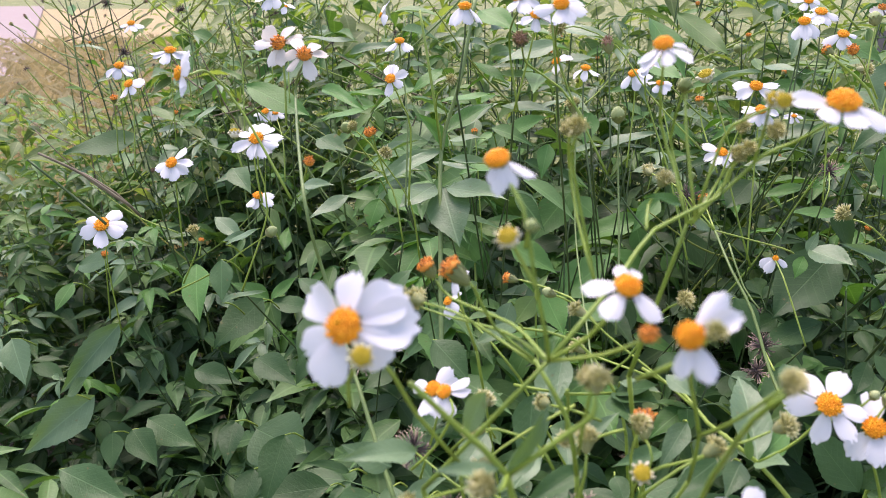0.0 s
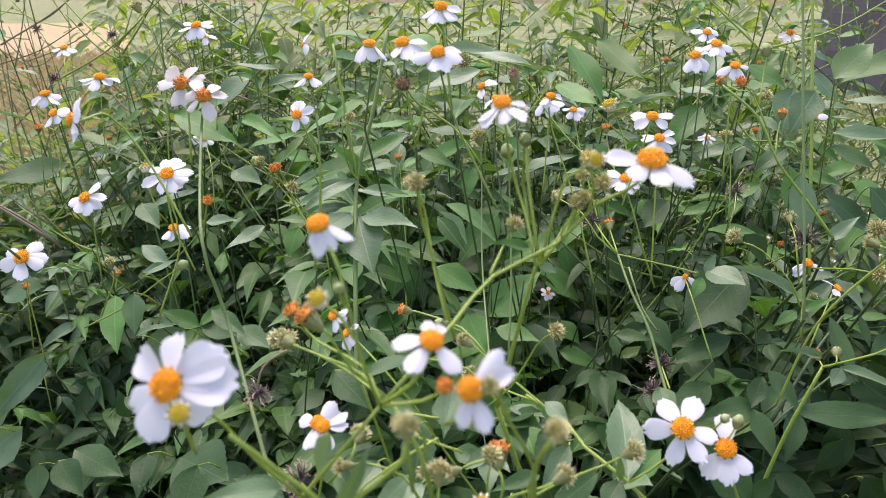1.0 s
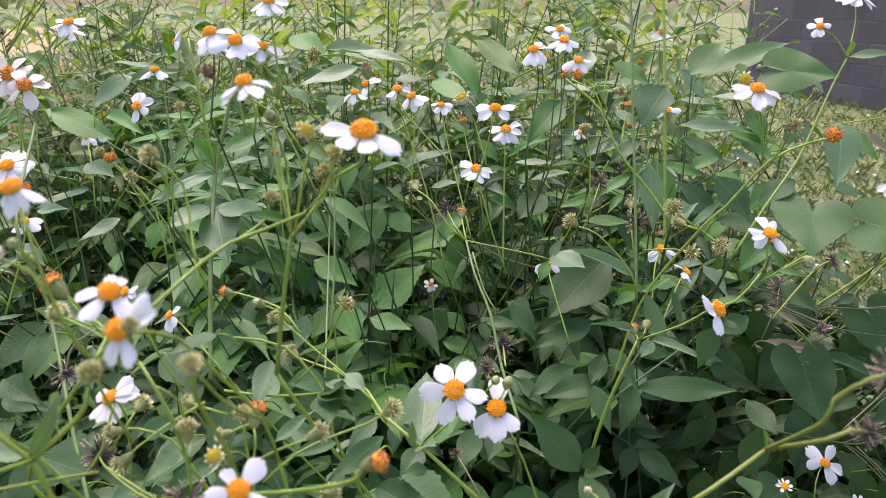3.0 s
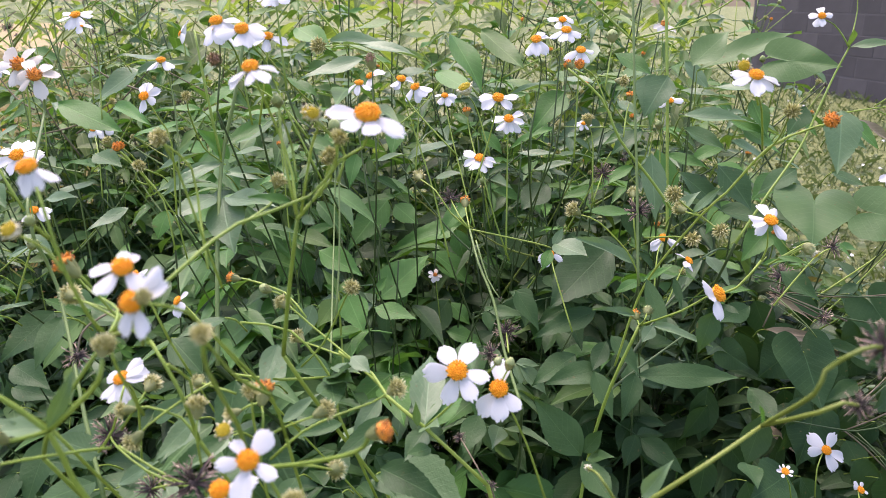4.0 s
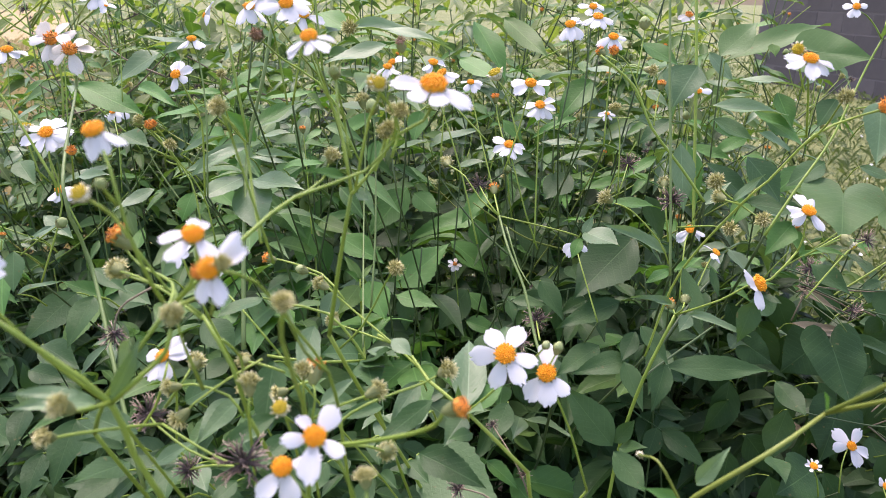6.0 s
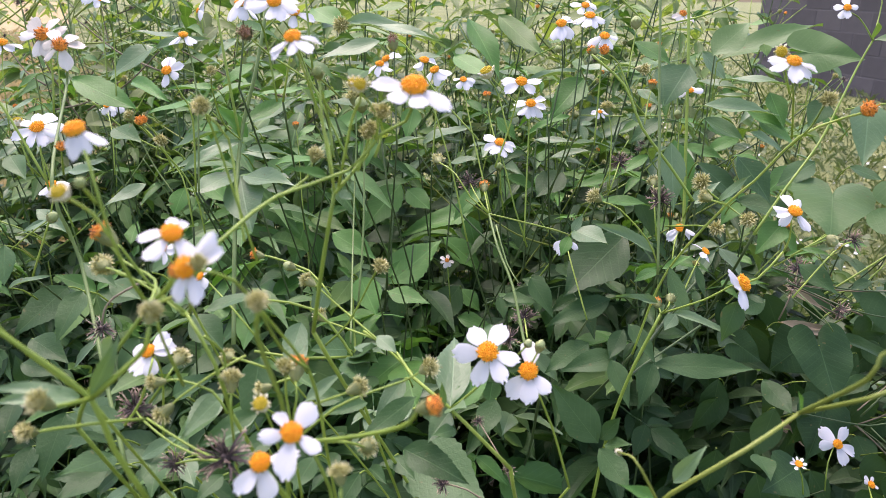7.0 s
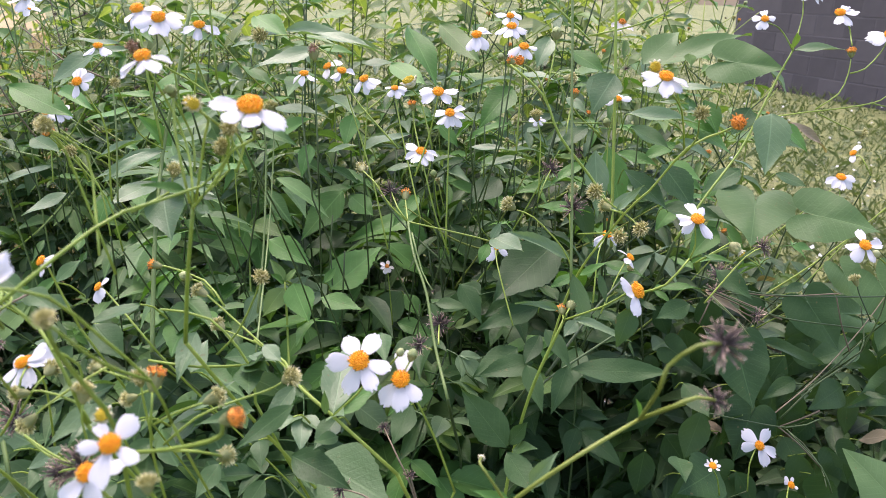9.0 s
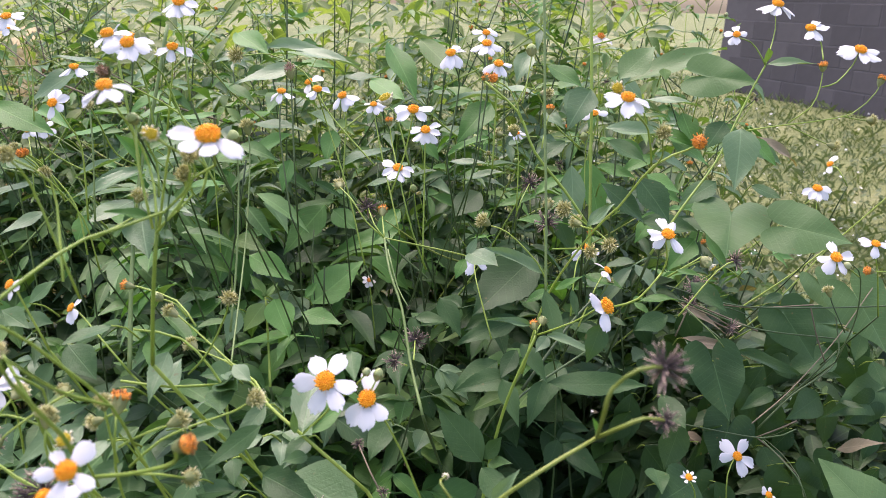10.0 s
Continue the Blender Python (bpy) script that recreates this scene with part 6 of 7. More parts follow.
# plant R: low at the right
bloom(R, (0.594, 0.632, 0.588), 0.0412, (0.05, -0.72, 0.68), (125, 55, -22, -82, 188), 4, [(0.582, 0.621, 0.574), (0.585, 0.621, 0.542)], True, tall=0, disc=0.13)
bloom(R, (0.508, 0.540, 0.626), 0.0154, (0, -0.5, 0.85), (90, 45, 135, 180, 0, -45, 225), -25, [(0.518, 0.548, 0.607), (0.525, 0.551, 0.582)], True, disc=0.24)
bloom(R, (0.620, 0.607, 0.560), 0.0186, (0.2, -0.6, 0.7), (120, 160, -20, 60), -10, [(0.586, 0.551, 0.584)], True, disc=0.22)
leaf(R, (0.488, 0.572, 0.613), (0.484, 0.533, 0.618), 0.5, "low")

# the leafy plants of the patch: whorls of broad leaves in its middle, arching leaves above them, pale ones low in the front
M = herb((0.16, 0.80), "leafy weed with whorls of broad serrated leaves", "leafy weeds")
M2 = herb((0.34, 0.92), "leafy weed with large pointed serrated leaves", "leafy weeds")
T1 = herb((-0.10, 0.78), "leafy weed with narrow arching grey-green leaves", "leafy weeds")
T2 = herb((0.10, 0.84), "leafy weed with long arching leaves on dark stems", "leafy weeds")
T3 = herb((0.36, 0.92), "leafy weed with arching grey-green leaves and thin stems", "leafy weeds")
P = herb((0.05, 0.40), "low weed with broad pale green leaves", "leafy weeds")
leaf(M, (0.03, 0.9, 0.721), (0.019, 0.87, 0.669), 0.62, "green", FRONT, STALK)
leaf(M, (0.031, 0.95, 0.688), (0.042, 0.93, 0.643), 0.5, "green", FRONT, STALK)
leaf(M, (0.037, 0.9, 0.724), (0.084, 0.87, 0.723), 0.42, "young", FRONT, STALK)
leaf(M, (0.032, 0.91, 0.717), (0.099, 0.93, 0.737), 0.24, "green", OVER, STALK)
leaf(M, (0.035, 0.9, 0.718), (0.059, 0.88, 0.712), 0.6, "young", FRONT, STALK)
leaf(M, (0.03, 0.9, 0.72), (-0.009, 0.9, 0.716), 0.32, "green", OVER, STALK)
leaf(M, (0.031, 0.9, 0.716), (0.023, 0.9, 0.738), 0.25, "young", FRONT, STALK)
leaf(M, (0.033, 0.9, 0.718), (0.04, 0.9, 0.735), 0.25, "young", FRONT, STALK)
leaf(M, (0.114, 0.74, 0.708), (0.134, 0.71, 0.676), 0.62, "green", FRONT, STALK)
leaf(M, (0.104, 0.74, 0.703), (0.083, 0.72, 0.678), 0.6, "young", FRONT, STALK)
leaf(M, (0.081, 0.72, 0.704), (0.07, 0.7, 0.673), 0.5, "pale", FRONT, STALK)
leaf(M, (0.105, 0.74, 0.711), (0.088, 0.75, 0.733), 0.36, "young", FRONT, STALK)
leaf(M, (0.107, 0.74, 0.711), (0.117, 0.75, 0.725), 0.36, "young", FRONT, STALK)
leaf(M, (0.104, 0.74, 0.708), (0.092, 0.73, 0.723), 0.45, "green", FRONT, STALK)
leaf(M, (0.142, 0.78, 0.694), (0.155, 0.79, 0.711), 0.4, "green", FRONT, STALK)
P2 = herb((-0.24, 0.80), "leafy weed with broad drooping leaves and young tips", "leafy weeds")
leaf(P2, (-0.187, 0.78, 0.663), (-0.228, 0.74, 0.623), 0.42, "young", FRONT, STALK)
leaf(P2, (-0.187, 0.78, 0.663), (-0.173, 0.76, 0.636), 0.5, "young", FRONT, STALK)
leaf(P2, (-0.19, 0.79, 0.662), (-0.232, 0.78, 0.687), 0.42, "green", FRONT, STALK)
leaf(P2, (-0.185, 0.78, 0.667), (-0.159, 0.8, 0.689), 0.35, "green", FRONT, STALK)
leaf(P2, (-0.184, 0.78, 0.665), (-0.131, 0.76, 0.667), 0.4, "low", FRONT, STALK)
leaf(P2, (-0.32, 0.66, 0.562), (-0.309, 0.63, 0.538), 0.55, "low", FRONT, STALK)
leaf(P2, (-0.298, 0.66, 0.567), (-0.261, 0.63, 0.549), 0.55, "low", FRONT, STALK)
leaf(P2, (-0.291, 0.68, 0.568), (-0.227, 0.65, 0.559), 0.45, "low", FRONT, STALK)
leaf(P2, (-0.305, 0.55, 0.595), (-0.236, 0.53, 0.585), 0.4, "mid", FRONT, STALK)
leaf(P2, (-0.142, 0.6, 0.617), (-0.086, 0.56, 0.624), 0.8, "low", FRONT, STALK)
leaf(P2, (-0.054, 0.52, 0.622), (-0.109, 0.5, 0.621), 0.5, "low", FRONT, STALK)
leaf(P2, (-0.283, 0.78, 0.573), (-0.219, 0.76, 0.573), 0.4, "low", FRONT, STALK)
leaf(P2, (-0.363, 0.66, 0.602), (-0.338, 0.66, 0.626), 0.5, "low", FRONT, STALK)
leaf(P2, (-0.419, 0.8, 0.689), (-0.358, 0.78, 0.709), 0.5, "low", FRONT, STALK)
leaf(P2, (-0.404, 0.95, 0.809), (-0.496, 0.92, 0.794), 0.42, "low", FRONT, STALK)
leaf(P2, (-0.397, 0.75, 0.688), (-0.404, 0.72, 0.667), 0.5, "green", FRONT, STALK)
leaf(P2, (-0.428, 0.68, 0.652), (-0.399, 0.65, 0.618), 0.5, "pale", FRONT, STALK)
leaf(P2, (-0.292, 0.8, 0.535), (-0.302, 0.8, 0.572), 0.5, "low", FRONT, STALK)
leaf(P2, (-0.119, 0.72, 0.639), (-0.139, 0.7, 0.608), 0.5, "low", FRONT, STALK)
leaf(P2, (-0.25, 0.8, 0.754), (-0.212, 0.78, 0.739), 0.4, "pale", FRONT, STALK)
leaf(P2, (-0.041, 0.75, 0.608), (-0.072, 0.72, 0.595), 0.5, "low", FRONT, STALK)
stem(M, [(0.031, 0.9, 0.717), (0.036, 0.88, 0.662), (0.044, 0.84, 0.61)], 0.0012, 0.0018, root=True)
stem(M, [(0.105, 0.74, 0.71), (0.108, 0.73, 0.662), (0.114, 0.7, 0.624)], 0.0012, 0.0018, root=True)
leaf(M2, (0.146, 0.95, 0.758), (0.096, 0.9, 0.706), 0.46, "green", FRONT, STALK)
leaf(M2, (0.154, 0.98, 0.754), (0.092, 0.97, 0.75), 0.36, "green", OVER, STALK)
leaf(M2, (0.153, 0.98, 0.743), (0.185, 0.96, 0.722), 0.72, "green", FRONT, STALK)
leaf(M2, (0.245, 0.9, 0.767), (0.213, 0.87, 0.735), 0.42, "green", FRONT, STALK)
leaf(M2, (0.255, 1.05, 0.697), (0.139, 1.02, 0.672), 0.3, "green", FRONT, STALK)
leaf(M2, (0.137, 0.86, 0.653), (0.202, 0.9, 0.7), 0.52, "green", FRONT, STALK)
leaf(M2, (0.077, 0.8, 0.737), (0.128, 0.78, 0.713), 0.5, "green", FRONT, STALK)
leaf(M2, (0.144, 1.02, 0.674), (0.089, 1.0, 0.66), 0.5, "low", FRONT, STALK)
leaf(M2, (0.203, 0.98, 0.677), (0.262, 0.96, 0.64), 0.46, "green", FRONT, STALK)
leaf(M2, (0.237, 1.0, 0.703), (0.25, 0.98, 0.663), 0.6, "green", FRONT, STALK)
leaf(M2, (0.143, 0.74, 0.693), (0.189, 0.72, 0.69), 0.42, "green", FRONT, STALK)
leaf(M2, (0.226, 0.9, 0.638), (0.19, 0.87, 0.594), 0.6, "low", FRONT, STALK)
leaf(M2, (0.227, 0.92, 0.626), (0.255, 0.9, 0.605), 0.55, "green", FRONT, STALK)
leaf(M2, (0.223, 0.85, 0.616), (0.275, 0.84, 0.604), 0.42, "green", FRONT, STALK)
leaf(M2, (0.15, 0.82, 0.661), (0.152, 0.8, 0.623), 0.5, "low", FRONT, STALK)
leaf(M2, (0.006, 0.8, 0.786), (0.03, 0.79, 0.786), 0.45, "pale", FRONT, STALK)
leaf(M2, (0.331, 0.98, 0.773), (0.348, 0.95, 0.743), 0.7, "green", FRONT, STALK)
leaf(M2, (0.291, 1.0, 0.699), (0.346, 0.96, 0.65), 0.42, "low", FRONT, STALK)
leaf(M2, (0.43, 0.95, 0.774), (0.359, 0.94, 0.764), 0.26, "green", OVER, STALK)
leaf(M2, (0.391, 0.9, 0.755), (0.462, 0.9, 0.762), 0.3, "green", OVER, STALK)
leaf(M2, (0.446, 0.92, 0.762), (0.473, 0.9, 0.707), 0.42, "low", FRONT, STALK)
leaf(M2, (0.471, 0.88, 0.84), (0.49, 0.85, 0.762), 0.37, "green", FRONT, STALK)
leaf(M2, (0.488, 0.9, 0.828), (0.536, 0.88, 0.817), 0.36, "green", FRONT, STALK)
leaf(M2, (0.552, 0.9, 0.819), (0.592, 0.88, 0.802), 0.5, "green", FRONT, STALK)
for base, tip, wide in (
    ((0.400, 0.780, 0.750), (0.325, 0.706, 0.707), 0.48),
    ((0.291, 0.713, 0.723), (0.314, 0.682, 0.694), 0.42),
    ((0.377, 0.722, 0.698), (0.307, 0.689, 0.683), 0.32),
    ((0.344, 0.892, 0.794), (0.309, 0.854, 0.771), 0.6),
    ((0.352, 0.690, 0.662), (0.303, 0.647, 0.652), 0.4),
    ((0.417, 0.688, 0.664), (0.393, 0.639, 0.639), 0.42),
):
    leaf(M2, base, tip, wide, "low", FRONT, STALK)
leaf(T1, (-0.184, 0.95, 0.937), (-0.113, 0.93, 0.938), 0.2, "pale", OVER, STALK)
leaf(T1, (-0.176, 1.0, 0.917), (-0.233, 0.97, 0.881), 0.46, "pale", FRONT, STALK)
leaf(T1, (-0.24, 0.9, 0.886), (-0.155, 0.87, 0.858), 0.38, "green", FRONT, STALK)
leaf(T1, (-0.077, 0.92, 0.876), (-0.129, 0.9, 0.878), 0.3, "green", OVER, STALK)
leaf(T1, (-0.139, 0.86, 0.854), (-0.079, 0.86, 0.874), 0.3, "green", OVER, STALK)
leaf(T1, (-0.045, 0.66, 0.856), (0.0, 0.66, 0.876), 0.23, "pale", OVER, STALK)
leaf(T1, (-0.04, 0.66, 0.841), (0.005, 0.65, 0.855), 0.28, "pale", OVER, STALK)
leaf(T1, (-0.079, 0.62, 0.881), (-0.05, 0.6, 0.874), 0.5, "mid", FRONT, STALK)
leaf(T1, (-0.113, 0.52, 0.878), (-0.094, 0.5, 0.868), 0.5, "mid", FRONT, STALK)
leaf(T1, (-0.035, 0.7, 0.863), (-0.018, 0.69, 0.858), 0.4, "green", FRONT, STALK)
leaf(T1, (-0.037, 0.66, 0.821), (-0.044, 0.64, 0.802), 0.66, "green", FRONT, STALK)
leaf(T1, (-0.04, 0.72, 0.814), (-0.007, 0.7, 0.799), 0.5, "green", FRONT, STALK)
leaf(T1, (-0.156, 0.6, 0.793), (-0.126, 0.6, 0.81), 0.3, "pale", OVER, STALK)
leaf(T1, (-0.129, 0.52, 0.776), (-0.097, 0.52, 0.79), 0.22, "pale", OVER, STALK)
leaf(T1, (-0.127, 0.52, 0.81), (-0.121, 0.5, 0.786), 0.5, "mid", FRONT, STALK)
leaf(T1, (-0.168, 0.62, 0.789), (-0.134, 0.61, 0.8), 0.3, "mid", OVER, STALK)
leaf(T1, (-0.237, 0.8, 0.876), (-0.258, 0.78, 0.864), 0.3, "pale", OVER, STALK)
leaf(T1, (-0.25, 0.85, 0.897), (-0.276, 0.83, 0.88), 0.3, "green", OVER, STALK)
leaf(T2, (0.007, 0.76, 0.924), (-0.021, 0.74, 0.905), 0.36, "green", FRONT, STALK)
leaf(T2, (0.001, 0.8, 0.887), (0.054, 0.8, 0.898), 0.28, "green", OVER, STALK)
leaf(T2, (0.017, 0.7, 0.874), (0.063, 0.71, 0.907), 0.28, "pale", FRONT, STALK)
leaf(T2, (0.017, 0.69, 0.867), (0.052, 0.68, 0.879), 0.3, "pale", OVER, STALK)
leaf(T2, (0.006, 0.7, 0.846), (0.046, 0.69, 0.845), 0.22, "pale", OVER, STALK)
leaf(T2, (0.025, 0.76, 0.822), (0.069, 0.74, 0.839), 0.4, "green", OVER, STALK)
leaf(T2, (0.069, 0.95, 0.921), (0.132, 0.95, 0.94), 0.26, "green", OVER, STALK)
leaf(T2, (0.094, 0.95, 0.954), (0.198, 0.92, 0.952), 0.2, "pale", OVER, STALK)
leaf(T2, (0.05, 0.95, 0.861), (0.132, 0.93, 0.867), 0.25, "pale", OVER, STALK)
leaf(T2, (0.062, 0.92, 0.832), (0.115, 0.91, 0.858), 0.42, "green", FRONT, STALK)
leaf(T2, (0.174, 0.9, 0.822), (0.231, 0.89, 0.852), 0.42, "pale", OVER, STALK)
leaf(T2, (0.135, 0.86, 0.825), (0.178, 0.85, 0.842), 0.26, "pale", OVER, STALK)
leaf(T2, (0.162, 0.92, 0.861), (0.154, 0.89, 0.827), 0.5, "green", FRONT, STALK)
leaf(T2, (0.186, 0.9, 0.825), (0.223, 0.89, 0.833), 0.3, "pale", OVER, STALK)
leaf(T2, (0.205, 0.86, 0.806), (0.244, 0.85, 0.819), 0.36, "pale", OVER, STALK)
leaf(T2, (0.114, 0.88, 0.831), (0.107, 0.85, 0.8), 0.42, "green", FRONT, STALK)
leaf(T2, (-0.045, 0.9, 0.937), (-0.063, 0.88, 0.919), 0.4, "pale", FRONT, STALK)
leaf(T2, (0.021, 0.95, 0.913), (0.068, 0.93, 0.896), 0.35, "green", OVER, STALK)
leaf(T2, (0.052, 0.85, 0.848), (0.036, 0.83, 0.841), 0.4, "green", FRONT, STALK)
leaf(T3, (0.421, 0.92, 0.947), (0.463, 0.89, 0.93), 0.5, "green", FRONT, STALK)
leaf(T3, (0.456, 0.86, 0.928), (0.437, 0.83, 0.885), 0.6, "pale", FRONT, STALK)
leaf(T3, (0.298, 0.86, 0.838), (0.364, 0.84, 0.84), 0.16, "pale", OVER, STALK)
leaf(T3, (0.32, 0.86, 0.815), (0.374, 0.84, 0.836), 0.26, "pale", OVER, STALK)
leaf(T3, (0.357, 0.95, 0.852), (0.299, 0.93, 0.831), 0.25, "green", OVER, STALK)
leaf(T3, (0.368, 1.0, 0.903), (0.3, 0.98, 0.892), 0.2, "pale", OVER, STALK)
leaf(T3, (0.268, 1.0, 0.841), (0.298, 0.98, 0.816), 0.4, "green", FRONT, STALK)
leaf(T3, (0.449, 0.9, 0.815), (0.405, 0.88, 0.797), 0.3, "green", FRONT, STALK)
leaf(T3, (0.41, 1.0, 0.957), (0.39, 0.97, 0.921), 0.5, "pale", FRONT, STALK)
leaf(T3, (0.538, 1.0, 0.847), (0.58, 0.98, 0.825), 0.35, "green", FRONT, STALK)
leaf(T3, (0.524, 1.0, 0.894), (0.587, 0.97, 0.893), 0.25, "pale", OVER, STALK)
leaf(T3, (0.576, 0.95, 0.867), (0.625, 0.92, 0.845), 0.35, "green", FRONT, STALK)
leaf(T3, (0.553, 0.98, 0.899), (0.63, 0.95, 0.911), 0.2, "pale", OVER, STALK)
leaf(T3, (0.605, 0.95, 0.89), (0.617, 0.92, 0.85), 0.5, "green", FRONT, STALK)
leaf(T3, (0.576, 0.95, 0.833), (0.527, 0.93, 0.819), 0.36, "green", FRONT, STALK)
leaf(T3, (0.594, 0.95, 0.857), (0.639, 0.92, 0.83), 0.42, "green", FRONT, STALK)
leaf(T3, (0.666, 1.0, 0.839), (0.602, 0.97, 0.861), 0.35, "pale", OVER, STALK)
leaf(T3, (0.552, 1.0, 0.875), (0.596, 0.98, 0.881), 0.2, "pale", OVER, STALK)
leaf(T3, (0.562, 0.92, 0.802), (0.606, 0.9, 0.786), 0.4, "green", FRONT, STALK)
leaf(T3, (0.64, 0.92, 0.803), (0.596, 0.89, 0.777), 0.5, "green", FRONT, STALK)
leaf(T3, (0.537, 1.02, 0.931), (0.568, 1.0, 0.897), 0.5, "pale", FRONT, STALK)
leaf(T3, (0.68, 1.0, 0.869), (0.707, 0.97, 0.845), 0.4, "green", FRONT, STALK)
leaf(T3, (0.573, 0.9, 0.771), (0.538, 0.87, 0.743), 0.45, "green", FRONT, STALK)
leaf(T3, (0.609, 0.86, 0.747), (0.567, 0.83, 0.717), 0.5, "green", FRONT, STALK)
leaf(P, (0.105, 0.41, 0.776), (0.111, 0.43, 0.792), 0.5, "pale", FRONT, STALK)
leaf(P, (0.126, 0.52, 0.732), (0.103, 0.5, 0.744), 0.75, "mid", FRONT, STALK)
leaf(P, (0.146, 0.4, 0.794), (0.165, 0.38, 0.8), 0.36, "pale", OVER, STALK)
leaf(P, (0.098, 0.36, 0.806), (0.096, 0.33, 0.777), 0.4, "mid", FRONT, STALK)
leaf(P, (0.101, 0.33, 0.791), (0.09, 0.31, 0.786), 0.4, "pale", FRONT, STALK)
leaf(P, (0.122, 0.36, 0.779), (0.143, 0.37, 0.795), 0.26, "pale", FRONT, STALK)
leaf(P, (0.112, 0.45, 0.732), (0.137, 0.44, 0.731), 0.5, "mid", FRONT, STALK)
leaf(P, (0.177, 0.37, 0.79), (0.161, 0.35, 0.774), 0.36, "pale", FRONT, STALK)
leaf(P, (0.183, 0.33, 0.794), (0.163, 0.32, 0.79), 0.46, "pale", OVER, STALK)
leaf(P, (0.203, 0.36, 0.775), (0.191, 0.34, 0.768), 0.5, "pale", FRONT, STALK)
leaf(P, (0.174, 0.46, 0.682), (0.232, 0.42, 0.674), 0.66, "mid", FRONT, STALK)
leaf(P, (0.169, 0.42, 0.704), (0.184, 0.4, 0.7), 0.5, "mid", FRONT, STALK)
leaf(P, (0.148, 0.4, 0.734), (0.154, 0.38, 0.729), 0.5, "mid", FRONT, STALK)
leaf(P, (-0.029, 0.43, 0.813), (-0.036, 0.4, 0.794), 0.46, "low", FRONT, STALK)
leaf(P, (-0.135, 0.62, 0.737), (-0.168, 0.58, 0.708), 0.6, "low", FRONT, STALK)
leaf(P, (-0.07, 0.52, 0.798), (-0.04, 0.5, 0.791), 0.36, "mid", FRONT, STALK)
leaf(P, (-0.051, 0.52, 0.784), (-0.024, 0.5, 0.782), 0.5, "mid", FRONT, STALK)
leaf(P, (0.008, 0.45, 0.819), (0.021, 0.46, 0.834), 0.46, "mid", FRONT, STALK)
leaf(P, (0.089, 0.38, 0.835), (0.068, 0.36, 0.833), 0.36, "mid", OVER, STALK)
leaf(P, (0.039, 0.43, 0.799), (0.062, 0.41, 0.787), 0.6, "mid", FRONT, STALK)
leaf(P, (-0.083, 0.46, 0.764), (-0.051, 0.44, 0.759), 0.5, "low", FRONT, STALK)
leaf(P, (-0.067, 0.46, 0.706), (-0.071, 0.42, 0.679), 0.5, "low", FRONT, STALK)
leaf(P, (0.075, 0.36, 0.782), (0.062, 0.33, 0.773), 0.43, "pale", FRONT, STALK)
leaf(P, (0.103, 0.33, 0.79), (0.08, 0.31, 0.782), 0.3, "pale", OVER, STALK)
leaf(P, (0.034, 0.34, 0.752), (0.056, 0.34, 0.769), 0.3, "pale", FRONT, STALK)
leaf(P, (0.002, 0.37, 0.726), (-0.017, 0.34, 0.722), 0.42, "low", FRONT, STALK)
leaf(P, (0.014, 0.33, 0.737), (0.031, 0.33, 0.755), 0.3, "mid", FRONT, STALK)
leaf(P, (0.021, 0.32, 0.737), (0.039, 0.32, 0.752), 0.3, "pale", FRONT, STALK)
leaf(P, (0.017, 0.41, 0.708), (0.02, 0.38, 0.698), 0.5, "mid", FRONT, STALK)
leaf(P, (0.029, 0.41, 0.751), (0.055, 0.41, 0.769), 0.46, "mid", FRONT, STALK)
leaf(P, (-0.008, 0.4, 0.723), (-0.03, 0.39, 0.737), 0.3, "low", OVER, STALK)
leaf(P, (0.044, 0.38, 0.726), (0.055, 0.36, 0.721), 0.5, "pale", FRONT, STALK)
leaf(P, (0.116, 0.42, 0.702), (0.104, 0.4, 0.689), 0.5, "mid", FRONT, STALK)
leaf(P, (0.146, 0.42, 0.69), (0.133, 0.4, 0.677), 0.5, "mid", FRONT, STALK)
leaf(P, (0.073, 0.36, 0.729), (0.063, 0.34, 0.728), 0.45, "mid", FRONT, STALK)
leaf(P, (0.043, 0.36, 0.717), (0.04, 0.34, 0.716), 0.5, "mid", FRONT, STALK)
leaf(P, (-0.102, 0.46, 0.714), (-0.099, 0.43, 0.701), 0.5, "low", FRONT, STALK)
leaf(P, (-0.083, 0.44, 0.691), (-0.085, 0.41, 0.676), 0.5, "low", FRONT, STALK)
leaf(P, (0.244, 0.52, 0.692), (0.23, 0.49, 0.674), 0.5, "low", FRONT, STALK)


# ---- the mass of weeds round the named plants ----
def canopy(x, y):
    """How high the leaves stand: highest in the middle of the patch, lower along its right and left edges."""
    u = (x - 0.19) / max(y, 0.2)
    h = float(np.interp(y, [0.3, 0.5, 0.6, 0.8, 1.0, 1.2, 1.4, 1.7, 2.2], [0.30, 0.41, 0.54, 0.79, 0.87, 0.94, 1.00, 1.05, 1.06]))
    right = float(np.interp(u, [0.38, 0.54], [0.0, 1.0]))
    h = h * (1 - right) + min(h, 0.55 - 0.10 * max(0.0, u - 0.57)) * right
    left = float(np.interp(u, [-0.42, -0.26], [1.0, 0.0]))
    low = float(np.interp(y, [0.7, 1.0, 1.2, 1.5, 2.0], [0.24, 0.40, 0.68, 0.95, 1.00]))
    h = h * (1 - left) + min(h, low) * left
    edge = float(np.interp(u, [-0.62, -0.52], [1.0, 0.0]))
    return h * (1 - edge) + min(h, float(np.interp(y, [0.7, 1.0, 1.3, 1.7, 2.5], [0.22, 0.42, 0.66, 0.72, 0.60]))) * edge


